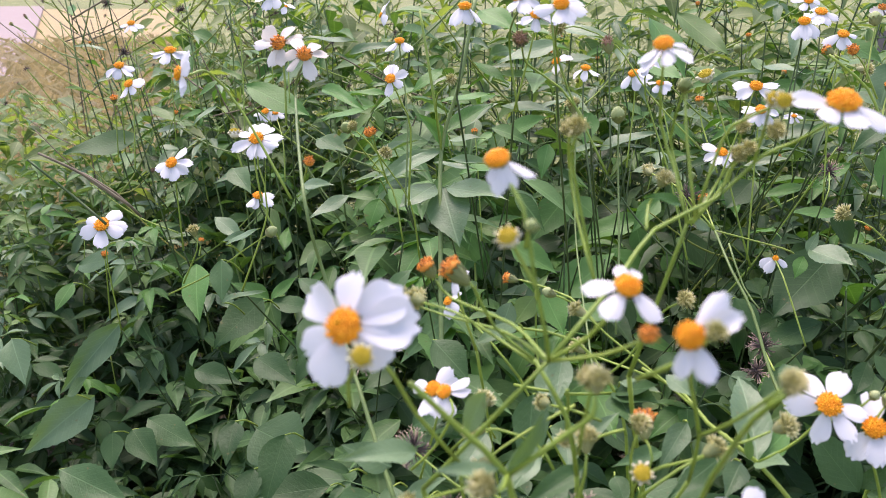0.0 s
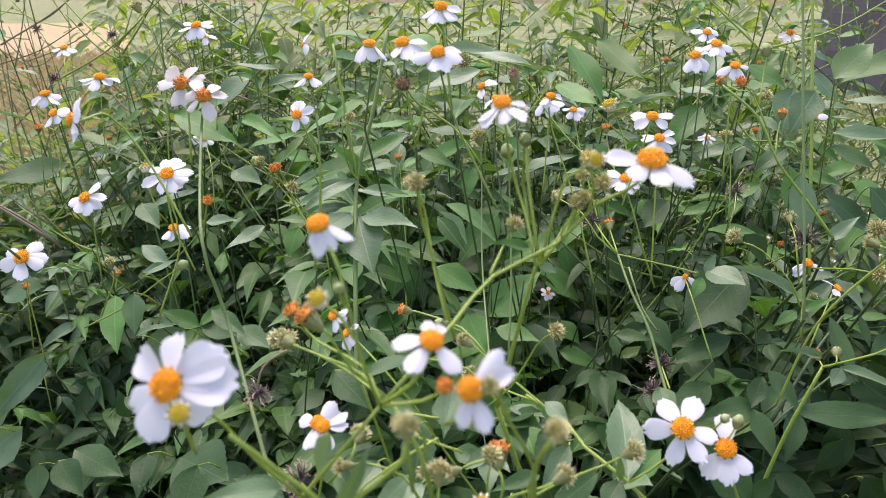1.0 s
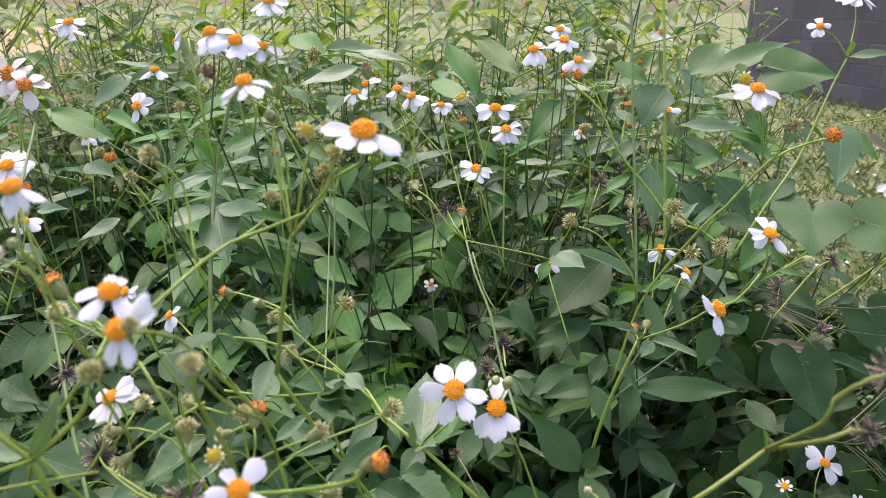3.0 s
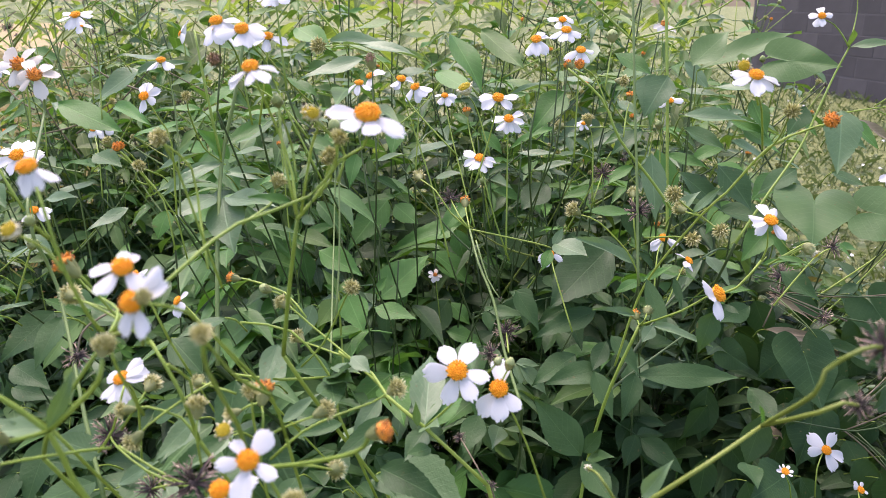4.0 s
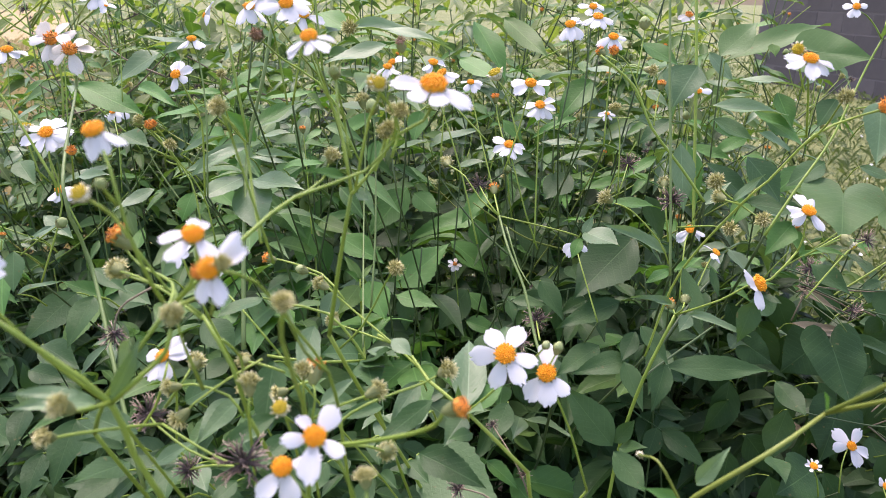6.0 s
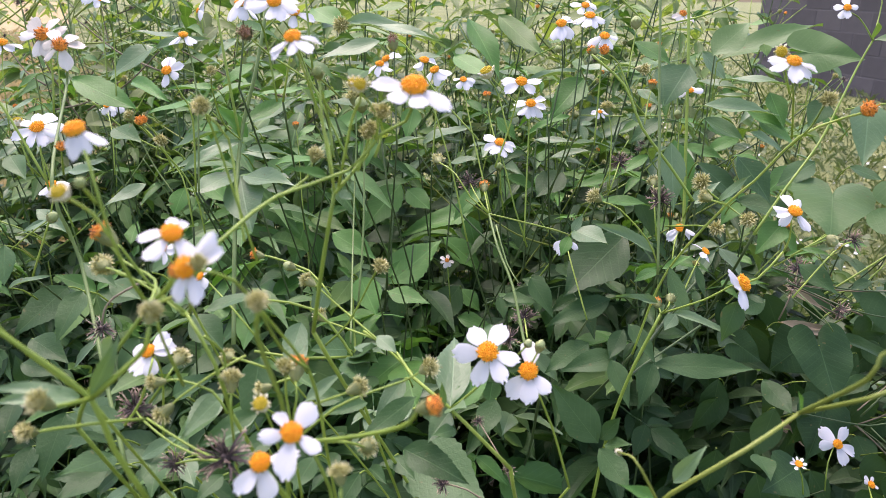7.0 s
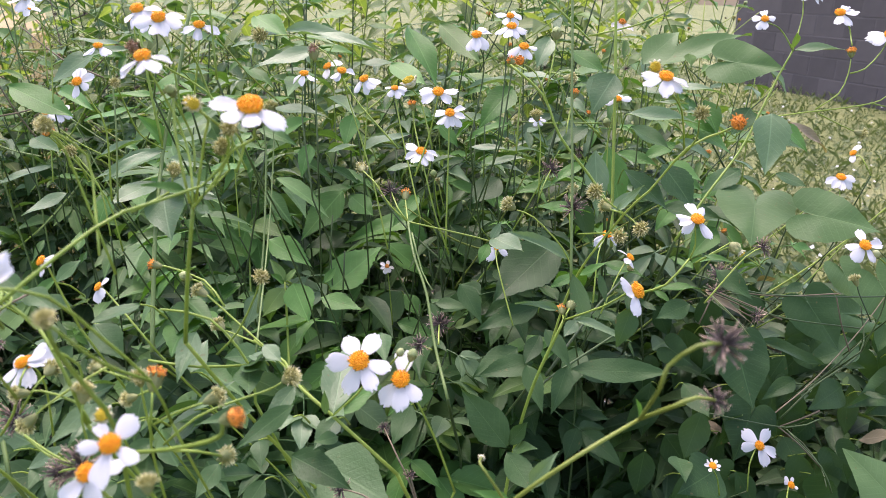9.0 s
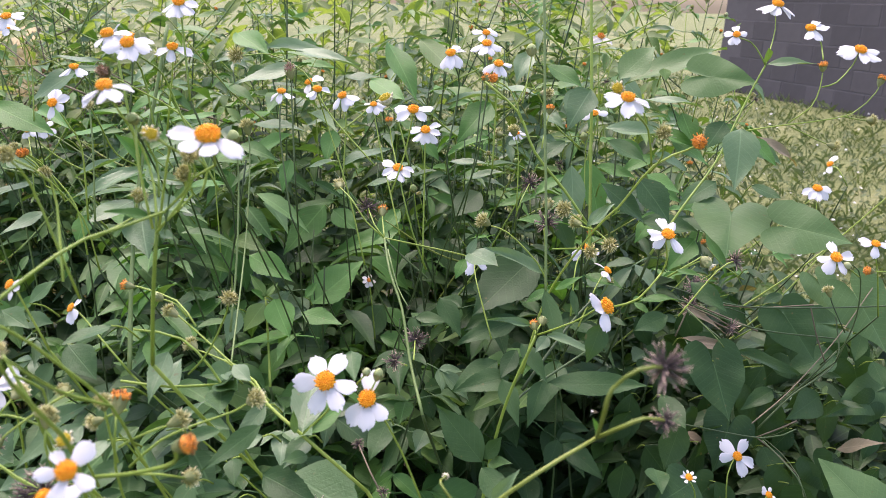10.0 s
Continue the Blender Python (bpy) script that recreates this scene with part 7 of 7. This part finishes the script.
# about where the camera stands; growth between here and the heads is cleared
VIEW_PLACE = Vector((0.19, -0.02, 1.0))
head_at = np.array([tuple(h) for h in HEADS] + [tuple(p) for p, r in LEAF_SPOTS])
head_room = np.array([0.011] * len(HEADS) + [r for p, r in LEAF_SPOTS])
head_way = np.array(tuple(VIEW_PLACE)) - head_at
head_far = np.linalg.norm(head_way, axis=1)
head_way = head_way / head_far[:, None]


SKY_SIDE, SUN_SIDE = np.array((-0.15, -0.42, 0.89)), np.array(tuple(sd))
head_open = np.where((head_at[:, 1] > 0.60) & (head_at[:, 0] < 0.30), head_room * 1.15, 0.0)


def in_the_way(p, room):
    """Whether a leaf at p would hide a flower head or a large leaf from the camera, or stand in the sky or sun light of
    those in the middle.
    """
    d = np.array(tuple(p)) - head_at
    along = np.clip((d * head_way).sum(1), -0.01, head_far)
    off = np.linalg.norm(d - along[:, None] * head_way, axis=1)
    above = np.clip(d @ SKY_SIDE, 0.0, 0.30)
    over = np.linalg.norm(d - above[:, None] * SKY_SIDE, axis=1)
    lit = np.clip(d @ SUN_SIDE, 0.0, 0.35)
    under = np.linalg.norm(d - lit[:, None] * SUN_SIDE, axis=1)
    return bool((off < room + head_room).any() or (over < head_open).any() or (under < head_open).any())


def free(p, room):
    """Those of the places p that keep clear of the camera's view of the heads and the large leaves, and of their light.
    """
    keep = [not in_the_way(q, room) for q in p]
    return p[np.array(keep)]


# where a leaf of three leaflets is widest and where it ends
PROBES = ((0.7, 0.0, 0.05), (1.05, 0.15, 0.0), (1.05, -0.15, 0.0), (1.4, 0.0, -0.1), (0.58, 0.4, 0.0), (0.58, -0.4, 0.0), (0.68, 0.55, -0.05), (0.68, -0.55, -0.05))


def filler(x, y, seed):
    r = random.Random(seed)
    top = canopy(x, y) * r.uniform(0.84, 1.06)
    lean = Vector((r.uniform(-0.10, 0.10), r.uniform(-0.10, 0.08), 0))
    far_left = (x - 0.19) / y < -0.3 and y < 1.0
    pts = [Vector((x, y, top)) + lean, Vector((x, y, top * 0.6)) + lean * 0.5 + Vector((r.uniform(-0.05, 0.05), r.uniform(-0.03, 0.03), 0)), Vector((x + r.uniform(-0.03, 0.03), y, top * 0.25)), Vector((x, y, 0.0))]
    line = spline(pts, 0.05)
    c = Vector((x, y, 0))
    leaves = []
    z = top
    turn = r.uniform(0, TAU)
    step = 0.040
    u = (x - 0.19) / y
    slim = "_slim" if y > 0.85 else ""
    shade_dark = u > 0.08 and y < 1.05
    while z > max(0.14, top - 0.42):
        k = (top - z) / top
        q = Vector((x, y, z)) + lean * max(0.0, (z / top)) ** 1.5
        for s in (0, math.pi):
            w = turn + s + r.uniform(-0.35, 0.35)
            size = r.uniform(0.054, 0.084) * (0.62 + 0.48 * min(1.0, k * 6)) * (1.2 if far_left else 1.0)
            d = Vector((math.cos(w), math.sin(w), r.uniform(-0.5, 0.30) - (0.35 if far_left else 0.0))).normalized()
            # top leaves paler, back ones yellower: the light on them is put in the colour
            kind = r.choices(("mid" if y < 0.75 else "green", "pale", "young"), (0.9, 0.06, 0.04) if y < 0.75 else ((0.42, 0.5, 0.08) if k < 0.16 else (0.9, 0.04, 0.06)) if y < 1.1 else (0.30, 0.42, 0.28))[0]
            # left, right and front leaves turn darker: shade there is put in the colour
            if r.random() < (0.92 if u < -0.30 and (y < 1.05 or y < 1.5 and k > 0.14) else 0.75 if shade_dark else 0.35 if y < 0.72 else 0.0):
                kind = "shade_dark"
            m = Matrix.Translation(q) @ axes_from(x=d, z=(r.uniform(-0.35, 0.35), r.uniform(-0.55, 0.2), 0.9)) @ Matrix.Diagonal((size, size, size, 1))
            if any(in_the_way(m @ Vector(k), 0.004) for k in PROBES):
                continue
            leaves.append((r.choice(TREFOILS[kind + slim]), m))
        z -= step * r.uniform(0.8, 1.25)
        step = min(0.06, step * 1.12)
        turn += math.pi / 2 + r.uniform(-0.3, 0.3)
    if len(leaves) < 5:
        return
    plant = herb((x, y), weed_label(r.randrange(1, 3) if r.random() < 0.5 else 2), "leafy weeds")
    shift = plant.matrix_basis.inverted()
    for me, m in leaves:
        ob = new("leaf", me)
        ob.parent = plant
        ob.matrix_basis = shift @ m
    v, f = tube([q - c for q in line], 0.0009, 0.0024, 5)
    put("stem", mesh_of("stem", v, f, STEM_DARK if y < 1.0 else r.choice((STEM_DARK, STEM))), plant, Matrix.Translation(c))


spots = []
pick = random.Random(21)
tries = 0
while len(spots) < 190 and tries < 20000:
    tries += 1
    y = 0.50 + 1.1 * pick.random() ** 1.15
    u = pick.uniform(-0.72, 0.95)
    x = 0.19 + u * y
    gap = 0.050 + 0.045 * (y - 0.5)
    if u > 0.50 and y > 1.05 or u > 0.36 and y > 1.35 or y < 0.76 and (u > 0.04 or pick.random() < 0.5):
        continue
    if u < -0.35 and y > 1.6:
        continue
    if all((x - a) ** 2 + (y - b) ** 2 > gap * gap for a, b in spots):
        spots.append((x, y))
while len(spots) < 226 and tries < 40000:
    tries += 1
    y = pick.uniform(0.62, 1.75)
    x = 0.19 + pick.uniform(-0.95, -0.30) * y
    if all((x - a) ** 2 + (y - b) ** 2 > 0.0064 for a, b in spots):
        spots.append((x, y))
for i, (x, y) in enumerate(spots):
    # a dark gap stays open under the pair of flowers
    if not (y < 0.74 and -0.08 < (x - 0.19) / y < 0.05):
        filler(x, y, 100 + i)

# ---- tall thin stems that stand above the leaves, with small heads ----
for i in range(60):
    y = pick.uniform(0.95, 1.7)
    u = pick.uniform(-0.56, 0.33)
    if i > 35:
        y, u = pick.uniform(0.85, 1.2), pick.uniform(0.20, 0.42)
    if i > 49:
        y, u = pick.uniform(1.3, 1.8), pick.uniform(0.02, 0.35)
    x = 0.19 + u * y
    plant = herb((x, y), "tall thin-stemmed weed with seed heads", "thin-stemmed weeds")
    z = pick.uniform(0.88, 1.10) if i < 36 else pick.uniform(0.78, 0.98) if i < 50 else pick.uniform(1.02, 1.14)
    tip = Vector((x + pick.uniform(-0.2, 0.2), y + pick.uniform(-0.06, 0.06), z))
    stem(plant, [tip, tip.lerp(Vector((x, y, 0)), 0.35) + Vector((pick.uniform(-0.02, 0.02), 0, 0)), (x, y, 0)], 0.0010, 0.0022, STEM_DARK)
    for k in range(pick.choice((2, 3, 4)) if i < 36 else 5):
        q = tip.lerp(Vector((x, y, 0)), pick.uniform(0.05, 0.22))
        e = q + Vector((pick.uniform(-0.06, 0.06), pick.uniform(-0.03, 0.03), pick.uniform(0.02, 0.07)))
        if not in_the_way(e, 0.02):
            head(plant, pick.choice(("seed", "seed", "bud", "rust", "burr")), e, pick.uniform(0.008, 0.013), [q.lerp(e, 0.5) + Vector((0, 0, -0.006)), q])
            HEADS.pop()
    for k in range(1 if 0.22 < u and i < 36 else 2):
        q = tip.lerp(Vector((x, y, 0)), pick.uniform(0.10, 0.42))
        e = q + Vector((pick.choice((-1, 1)) * pick.uniform(0.05, 0.22), pick.uniform(-0.06, 0.06), pick.uniform(0.06, 0.22)))
        stem(plant, [e, q.lerp(e, 0.5) + Vector((0, 0, -0.012)), q], 0.0009, 0.0017, pick.choice((STEM, STEM, STEM_YELLOW, STEM_DARK)), "side_stem")
    for k in range(6 if i < 50 else 10):
        q = tip.lerp(Vector((x, y, 0)), pick.uniform(0.04, 0.4))
        w = pick.uniform(0, TAU)
        d = Vector((math.cos(w), math.sin(w), pick.uniform(-0.3, 0.4))) * pick.uniform(0.04, 0.075)
        if not in_the_way(q + d * 0.5, 0.03):
            leaf(plant, q, q + d, pick.uniform(0.2, 0.36), pick.choice(("green", "pale", "young")), (0, -0.3, 0.9))


for i in range(26):
    y = pick.uniform(1.0, 1.75)
    x = 0.19 + pick.uniform(-0.64, -0.28) * y
    plant = herb((x, y), "tall bare-stemmed weed with small dry seed heads", "thin-stemmed weeds")
    tip = Vector((x + pick.uniform(-0.16, 0.16), y + pick.uniform(-0.05, 0.05), pick.uniform(0.88, 1.08)))
    foot = Vector((x, y, 0))
    stem(plant, [tip, tip.lerp(foot, 0.35) + Vector((pick.uniform(-0.03, 0.03), 0, 0)), foot], 0.0010, 0.0022, pick.choice((STEM, STEM_PALE, STEM_DRY)))
    for k in range(6):
        q = tip.lerp(foot, pick.uniform(0.04, 0.36))
        e = q + Vector((pick.choice((-1, 1)) * pick.uniform(0.04, 0.18), pick.uniform(-0.05, 0.05), pick.uniform(0.03, 0.16)))
        stem(plant, [e, q.lerp(e, 0.5) + Vector((0, 0, -0.01)), q], 0.0010, 0.0017, pick.choice((STEM, STEM_YELLOW, STEM_PALE, STEM_DRY)), "side_stem")
        if k < 3 and not in_the_way(e, 0.015):
            head(plant, pick.choice(("seed", "burr", "burr", "withered")), e, pick.uniform(0.009, 0.014), [q.lerp(e, 0.8)])
            HEADS.pop()


# ---- the deep mass behind and below: leaves too many to count ----
def mass(name, count, mat, seed, place, size, label):
    g = np.random.default_rng(seed)
    rows, cols = 7, 3
    us = np.linspace(0, 1, rows)
    half = np.array([0.02, 0.17, 0.235, 0.22, 0.15, 0.07, 0.0])
    tv = np.array([(u, h * c, 0.3 * abs(h * c) - 0.3 * u * u) for u, h in zip(us, half) for c in (-1, 0, 1)])
    tu = np.array([(u, 0.5 + h * c) for u, h in zip(us, half) for c in (-1, 0, 1)])
    tf = np.array([(i * 3 + k, i * 3 + 3 + k, i * 3 + 4 + k, i * 3 + 1 + k) for i in range(rows - 1) for k in range(2)])
    p = place(g, count)
    n = len(p)
    w = g.uniform(0, TAU, n)
    ax = np.stack([np.cos(w), np.sin(w), g.uniform(-0.6, 0.3, n)], 1)
    ax /= np.linalg.norm(ax, axis=1)[:, None]
    up = np.stack([g.normal(0, 0.35, n), g.normal(-0.15, 0.35, n), np.ones(n)], 1)
    ay = np.cross(up, ax)
    ay /= np.linalg.norm(ay, axis=1)[:, None]
    az = np.cross(ax, ay)
    s = g.uniform(size[0], size[1], n)[:, None, None]
    wd = g.uniform(0.55, 1.05, n)[:, None, None]
    v = p[:, None, :] + s * (tv[None, :, 0:1] * ax[:, None] + wd * tv[None, :, 1:2] * ay[:, None] + tv[None, :, 2:3] * az[:, None])
    f = (tf[None] + (np.arange(n) * rows * cols)[:, None, None]).reshape(-1, 4)
    me = mesh_of(name, v.reshape(-1, 3).tolist(), f.tolist(), mat, np.tile(tu, (n, 1)))
    return tagged(new(name, me), label, "foliage", kind="stuff")


def behind(g, n):
    y = g.uniform(1.3, 2.7, n)
    u = g.uniform(-0.85, 0.36, n)
    x = 0.19 + u * y
    top = np.array([canopy(a, b) for a, b in zip(x, y)]) + 0.0
    clump = np.array([noise.noise(Vector((a * 5, b * 5, 3.0))) for a, b in zip(x, y)])
    z = top * (1 - 0.5 * g.random(n) ** 1.6) + 0.10 * clump
    return np.stack([x, y, z], 1)


def below(g, n):
    y = g.uniform(0.42, 1.5, n)
    u = g.uniform(-0.95, 1.0, n)
    y = np.where(u < -0.25, g.uniform(0.42, 2.5, n), y)
    ok = ~((u > 0.42) & (y > 1.1))
    y, u = y[ok], u[ok]
    x = 0.19 + u * y
    top = np.array([canopy(a, b) for a, b in zip(x, y)])
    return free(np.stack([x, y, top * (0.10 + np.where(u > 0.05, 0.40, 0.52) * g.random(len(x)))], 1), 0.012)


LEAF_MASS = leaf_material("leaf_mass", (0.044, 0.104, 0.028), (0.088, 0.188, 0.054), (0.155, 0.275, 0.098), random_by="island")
# lighter, yellower copy: sun shining through the back leaves is put in the colour
LEAF_SUNLIT = leaf_material("leaf_sunlit", (0.10, 0.155, 0.052), (0.175, 0.24, 0.088), (0.275, 0.335, 0.145), random_by="island", share=0.45)
# darker copy of the mass leaf: the shade low in the patch, as colour
LEAF_SHADED = leaf_material("leaf_shaded", (0.028, 0.064, 0.020), (0.044, 0.092, 0.030), (0.070, 0.128, 0.044), random_by="island")
mass("back_foliage", 3000, LEAF_SUNLIT, 31, behind, (0.04, 0.075), "weed leaves at the back of the patch, sunlight put in their yellow-green")


def rim_of_patch(g, n):
    """The patch goes on to both sides, thinning out towards its round edge."""
    x, y = g.uniform(-1.7, 2.1, n), g.uniform(0.22, 2.4, n)
    u = (x - 0.19) / y
    far = np.hypot(x - 0.2, y - 1.05)
    ok = ((u < -0.80) | ((u > 0.78) & (y < 1.15))) & (far < 1.65 * (0.75 + 0.3 * g.random(n)))
    x, y, far = x[ok], y[ok], far[ok]
    return np.stack([x, y, (0.62 - 0.25 * far) * (0.15 + 0.85 * g.random(len(x)) ** 0.7)], 1)


def left_side(g, n):
    u = g.uniform(-0.66, -0.22, n)
    y = g.uniform(0.8, 1.6, n)
    x = 0.19 + u * y
    top = np.array([canopy(a, b) for a, b in zip(x, y)])
    return np.stack([x, y, top * (0.72 + 0.3 * g.random(n))], 1)


mass("left_foliage", 420, LEAF_MASS, 34, left_side, (0.04, 0.08), "light green weed leaves towards the dry ground")


def mid_left(g, n):
    u = g.uniform(-0.55, -0.05, n)
    y = np.where(u > -0.16, g.uniform(0.76, 1.05, n), g.uniform(0.62, 1.05, n))
    x = 0.19 + u * y
    top = np.array([canopy(a, b) for a, b in zip(x, y)])
    return free(np.stack([x, y, top * (0.86 + 0.24 * g.random(n))], 1), 0.014)


mass("front_foliage", 330, LEAF_MASS, 35, mid_left, (0.045, 0.08), "upper leaves of the weed patch, light green")


def tangle(g, n):
    """Low growth under the vine, towards the lawn, for the shade-darkened leaf colour."""
    u, y = g.uniform(0.40, 1.0, n), g.uniform(0.74, 1.2, n)
    x = 0.19 + u * y
    return free(np.stack([x, y, 0.30 + (0.66 - 0.30 - 0.10 * u) * g.random(n)], 1), 0.006)


mass("tangle_foliage", 1500, LEAF_SHADED, 37, tangle, (0.045, 0.08), "low leaves under the climbing vine, shade put in their colour")
mass("dry_litter", 34, LEAF_DRY, 38, tangle, (0.04, 0.08), "dry grey-brown leaves caught in the low growth")
mass("side_foliage", 5200, LEAF_MASS, 33, rim_of_patch, (0.05, 0.095), "leafy weeds at the sides of the patch")


def inner(g, n):
    """The crowded lower leaves between the stems and under the top leaves, and unseen ones down the front of the patch.
    """
    y = g.uniform(0.84, 1.55, n)
    u = g.uniform(-0.75, 0.52, n)
    # front ones are added out of view, to keep light out of the depth
    front = g.random(n) < 0.22
    y = np.where(front, g.uniform(0.26, 0.52, n), y)
    u = np.where(front, g.uniform(-1.2, 1.4, n), u)
    x = 0.19 + u * y
    top = np.array([canopy(a, b) for a, b in zip(x, y)])
    z = np.where(front, 0.12 + 0.36 * g.random(n), np.minimum(top, 0.95) * (0.30 + 0.52 * g.random(n)))
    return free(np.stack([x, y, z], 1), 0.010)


mass("inner_foliage", 4200, LEAF_SHADED, 39, inner, (0.05, 0.085), "crowded lower leaves between the weed stems, shade put in their colour")
mass("under_foliage", 4700, LEAF_SHADED, 32, below, (0.05, 0.085), "lower leaves of the weed patch, shade put in their colour")


# ---- lawn: blades, low round leaves and white specks; dry grass at the left ----
def scatter(name, count, mat, seed, az, near, far, size, shape, label, category, lift=(0.0, 0.03), lean=0.5):
    """Many small blades or leaves on the ground, thinner with distance."""
    g = np.random.default_rng(seed)
    d = near * (far / near) ** g.random(count)
    a = np.radians(g.uniform(az[0], az[1], count))
    x, y = 0.2 + d * np.sin(a), d * np.cos(a)
    s = g.uniform(size[0], size[1], count) * (1 + 0.06 * d)
    w = g.uniform(0, TAU, count)
    z = g.uniform(lift[0], lift[1], count)
    c, sn = np.cos(w), np.sin(w)
    ex, ey = g.normal(0, lean, count), g.normal(0, lean, count)
    verts = np.zeros((count, 4, 3))
    if shape == "blade":
        b = s * 0.05
        verts[:, 0] = np.stack([x - c * b, y - sn * b, z], 1)
        verts[:, 1] = np.stack([x + c * b, y + sn * b, z], 1)
        verts[:, 2] = np.stack([x + ex * s * 0.4 + c * b * 0.8, y + ey * s * 0.4 + sn * b * 0.8, z + s * 0.55], 1)
        verts[:, 3] = np.stack([x + ex * s, y + ey * s, z + s * g.uniform(0.6, 1.0, count)], 1)
    else:
        t = g.uniform(-0.35, 0.35, count) * s
        verts[:, 0] = np.stack([x - c * s * 0.5, y - sn * s * 0.5, z], 1)
        verts[:, 1] = np.stack([x - sn * s * 0.4, y + c * s * 0.4, z + s * 0.2 + t], 1)
        verts[:, 2] = np.stack([x + c * s * 0.5, y + sn * s * 0.5, z + s * 0.1], 1)
        verts[:, 3] = np.stack([x + sn * s * 0.4, y - c * s * 0.4, z + s * 0.2 - t], 1)
    me = mesh_of(name, verts.reshape(-1, 3).tolist(), np.arange(count * 4).reshape(-1, 4).tolist(), mat, smooth=False)
    return tagged(new(name, me), label, category, kind="stuff")


GRASS = see_through(plain("grass_blades", [(0.15, (0.062, 0.098, 0.030)), (0.5, (0.115, 0.158, 0.052)), (0.85, (0.21, 0.24, 0.10))], 2.0, 0.6, 0, random_by="island"), 0.3, (1.2, 1.3, 0.6))
CLOVER = see_through(plain("low_leaves", [(0.15, (0.058, 0.096, 0.028)), (0.5, (0.092, 0.135, 0.042)), (0.8, (0.14, 0.185, 0.070)), (1.0, (0.28, 0.30, 0.16))], 2.0, 0.5, 0, random_by="island"), 0.25, (1.2, 1.3, 0.6))
SPECK = plain("small_white_petals", [(0.2, (0.62, 0.62, 0.60)), (0.8, (0.82, 0.82, 0.80))], 5.0, 0.6, 0, random_by="island")
STRAWG = see_through(plain("dry_grass", [(0.15, (0.27, 0.25, 0.10)), (0.5, (0.50, 0.42, 0.22)), (0.85, (0.64, 0.55, 0.36))], 2.0, 0.8, 0, random_by="island"), 0.25, (1.0, 0.95, 0.7))
scatter("lawn_grass_around", 9000, GRASS, 11, (52, 330), 1.9, 7.0, (0.03, 0.08), "blade", "short lawn grass round the patch", "grass")
scatter("lawn_grass", 24000, GRASS, 1, (-30, 50), 1.9, 16.0, (0.03, 0.08), "blade", "short yellow-green lawn grass", "grass")
scatter("lawn_leaves", 26000, CLOVER, 2, (-27, 52), 1.5, 13.0, (0.014, 0.036), "leaf", "low round-leaved lawn weeds", "weeds", (0.0, 0.05))
scatter("lawn_flowers", 520, SPECK, 3, (14, 52), 1.6, 9.0, (0.010, 0.020), "leaf", "small white flowers scattered in the lawn", "flowers", (0.03, 0.08))
scatter("dry_grass", 15000, STRAWG, 4, (-62, -25), 2.4, 14.0, (0.05, 0.16), "blade", "dry straw-coloured grass", "grass", lean=0.8)

# fallen leaves on the soil
for i in range(70):
    x, y = pick.uniform(-1.0, 1.7), pick.uniform(0.3, 1.9)
    d = Vector((pick.uniform(-1, 1), pick.uniform(-1, 1), pick.uniform(-0.2, 0.2))).normalized() * pick.uniform(0.05, 0.09)
    m = Matrix.Translation((x, y, 0.035)) @ axes_from(x=d, z=(0.1, 0, 1)) @ Matrix.Diagonal((d.length, d.length * 0.5, d.length, 1))
    ob = new("fallen_leaf", pick.choice(LEAVES["dry"]))
    ob.matrix_basis = m
    tagged(ob, "dry brown fallen leaf lying on the soil", "leaf", "fallen leaves")

# ---- the blocks of the wall ----
bm = bmesh.new()
bmesh.ops.create_cube(bm, size=1.0)
for v in bm.verts:
    v.co = Vector((v.co.x * (CL - 0.010), v.co.y * 0.155, v.co.z * (CH - 0.010)))
bmesh.ops.bevel(bm, geom=bm.edges[:], offset=0.005, segments=1, affect="EDGES")
block = finish("block", bm, BLOCK, False)
for row in range(10):
    for col in range(25):
        x = -7.66 + (col + 0.5) * CL + (CL / 2 if row % 2 else 0)
        if x > 2.83 - CL / 2:
            continue
        ob = new("block", block)
        ob.parent = wall
        ob.matrix_basis = Matrix.Translation((x, -0.10 + pick.uniform(-0.002, 0.002), (row + 0.5) * CH))
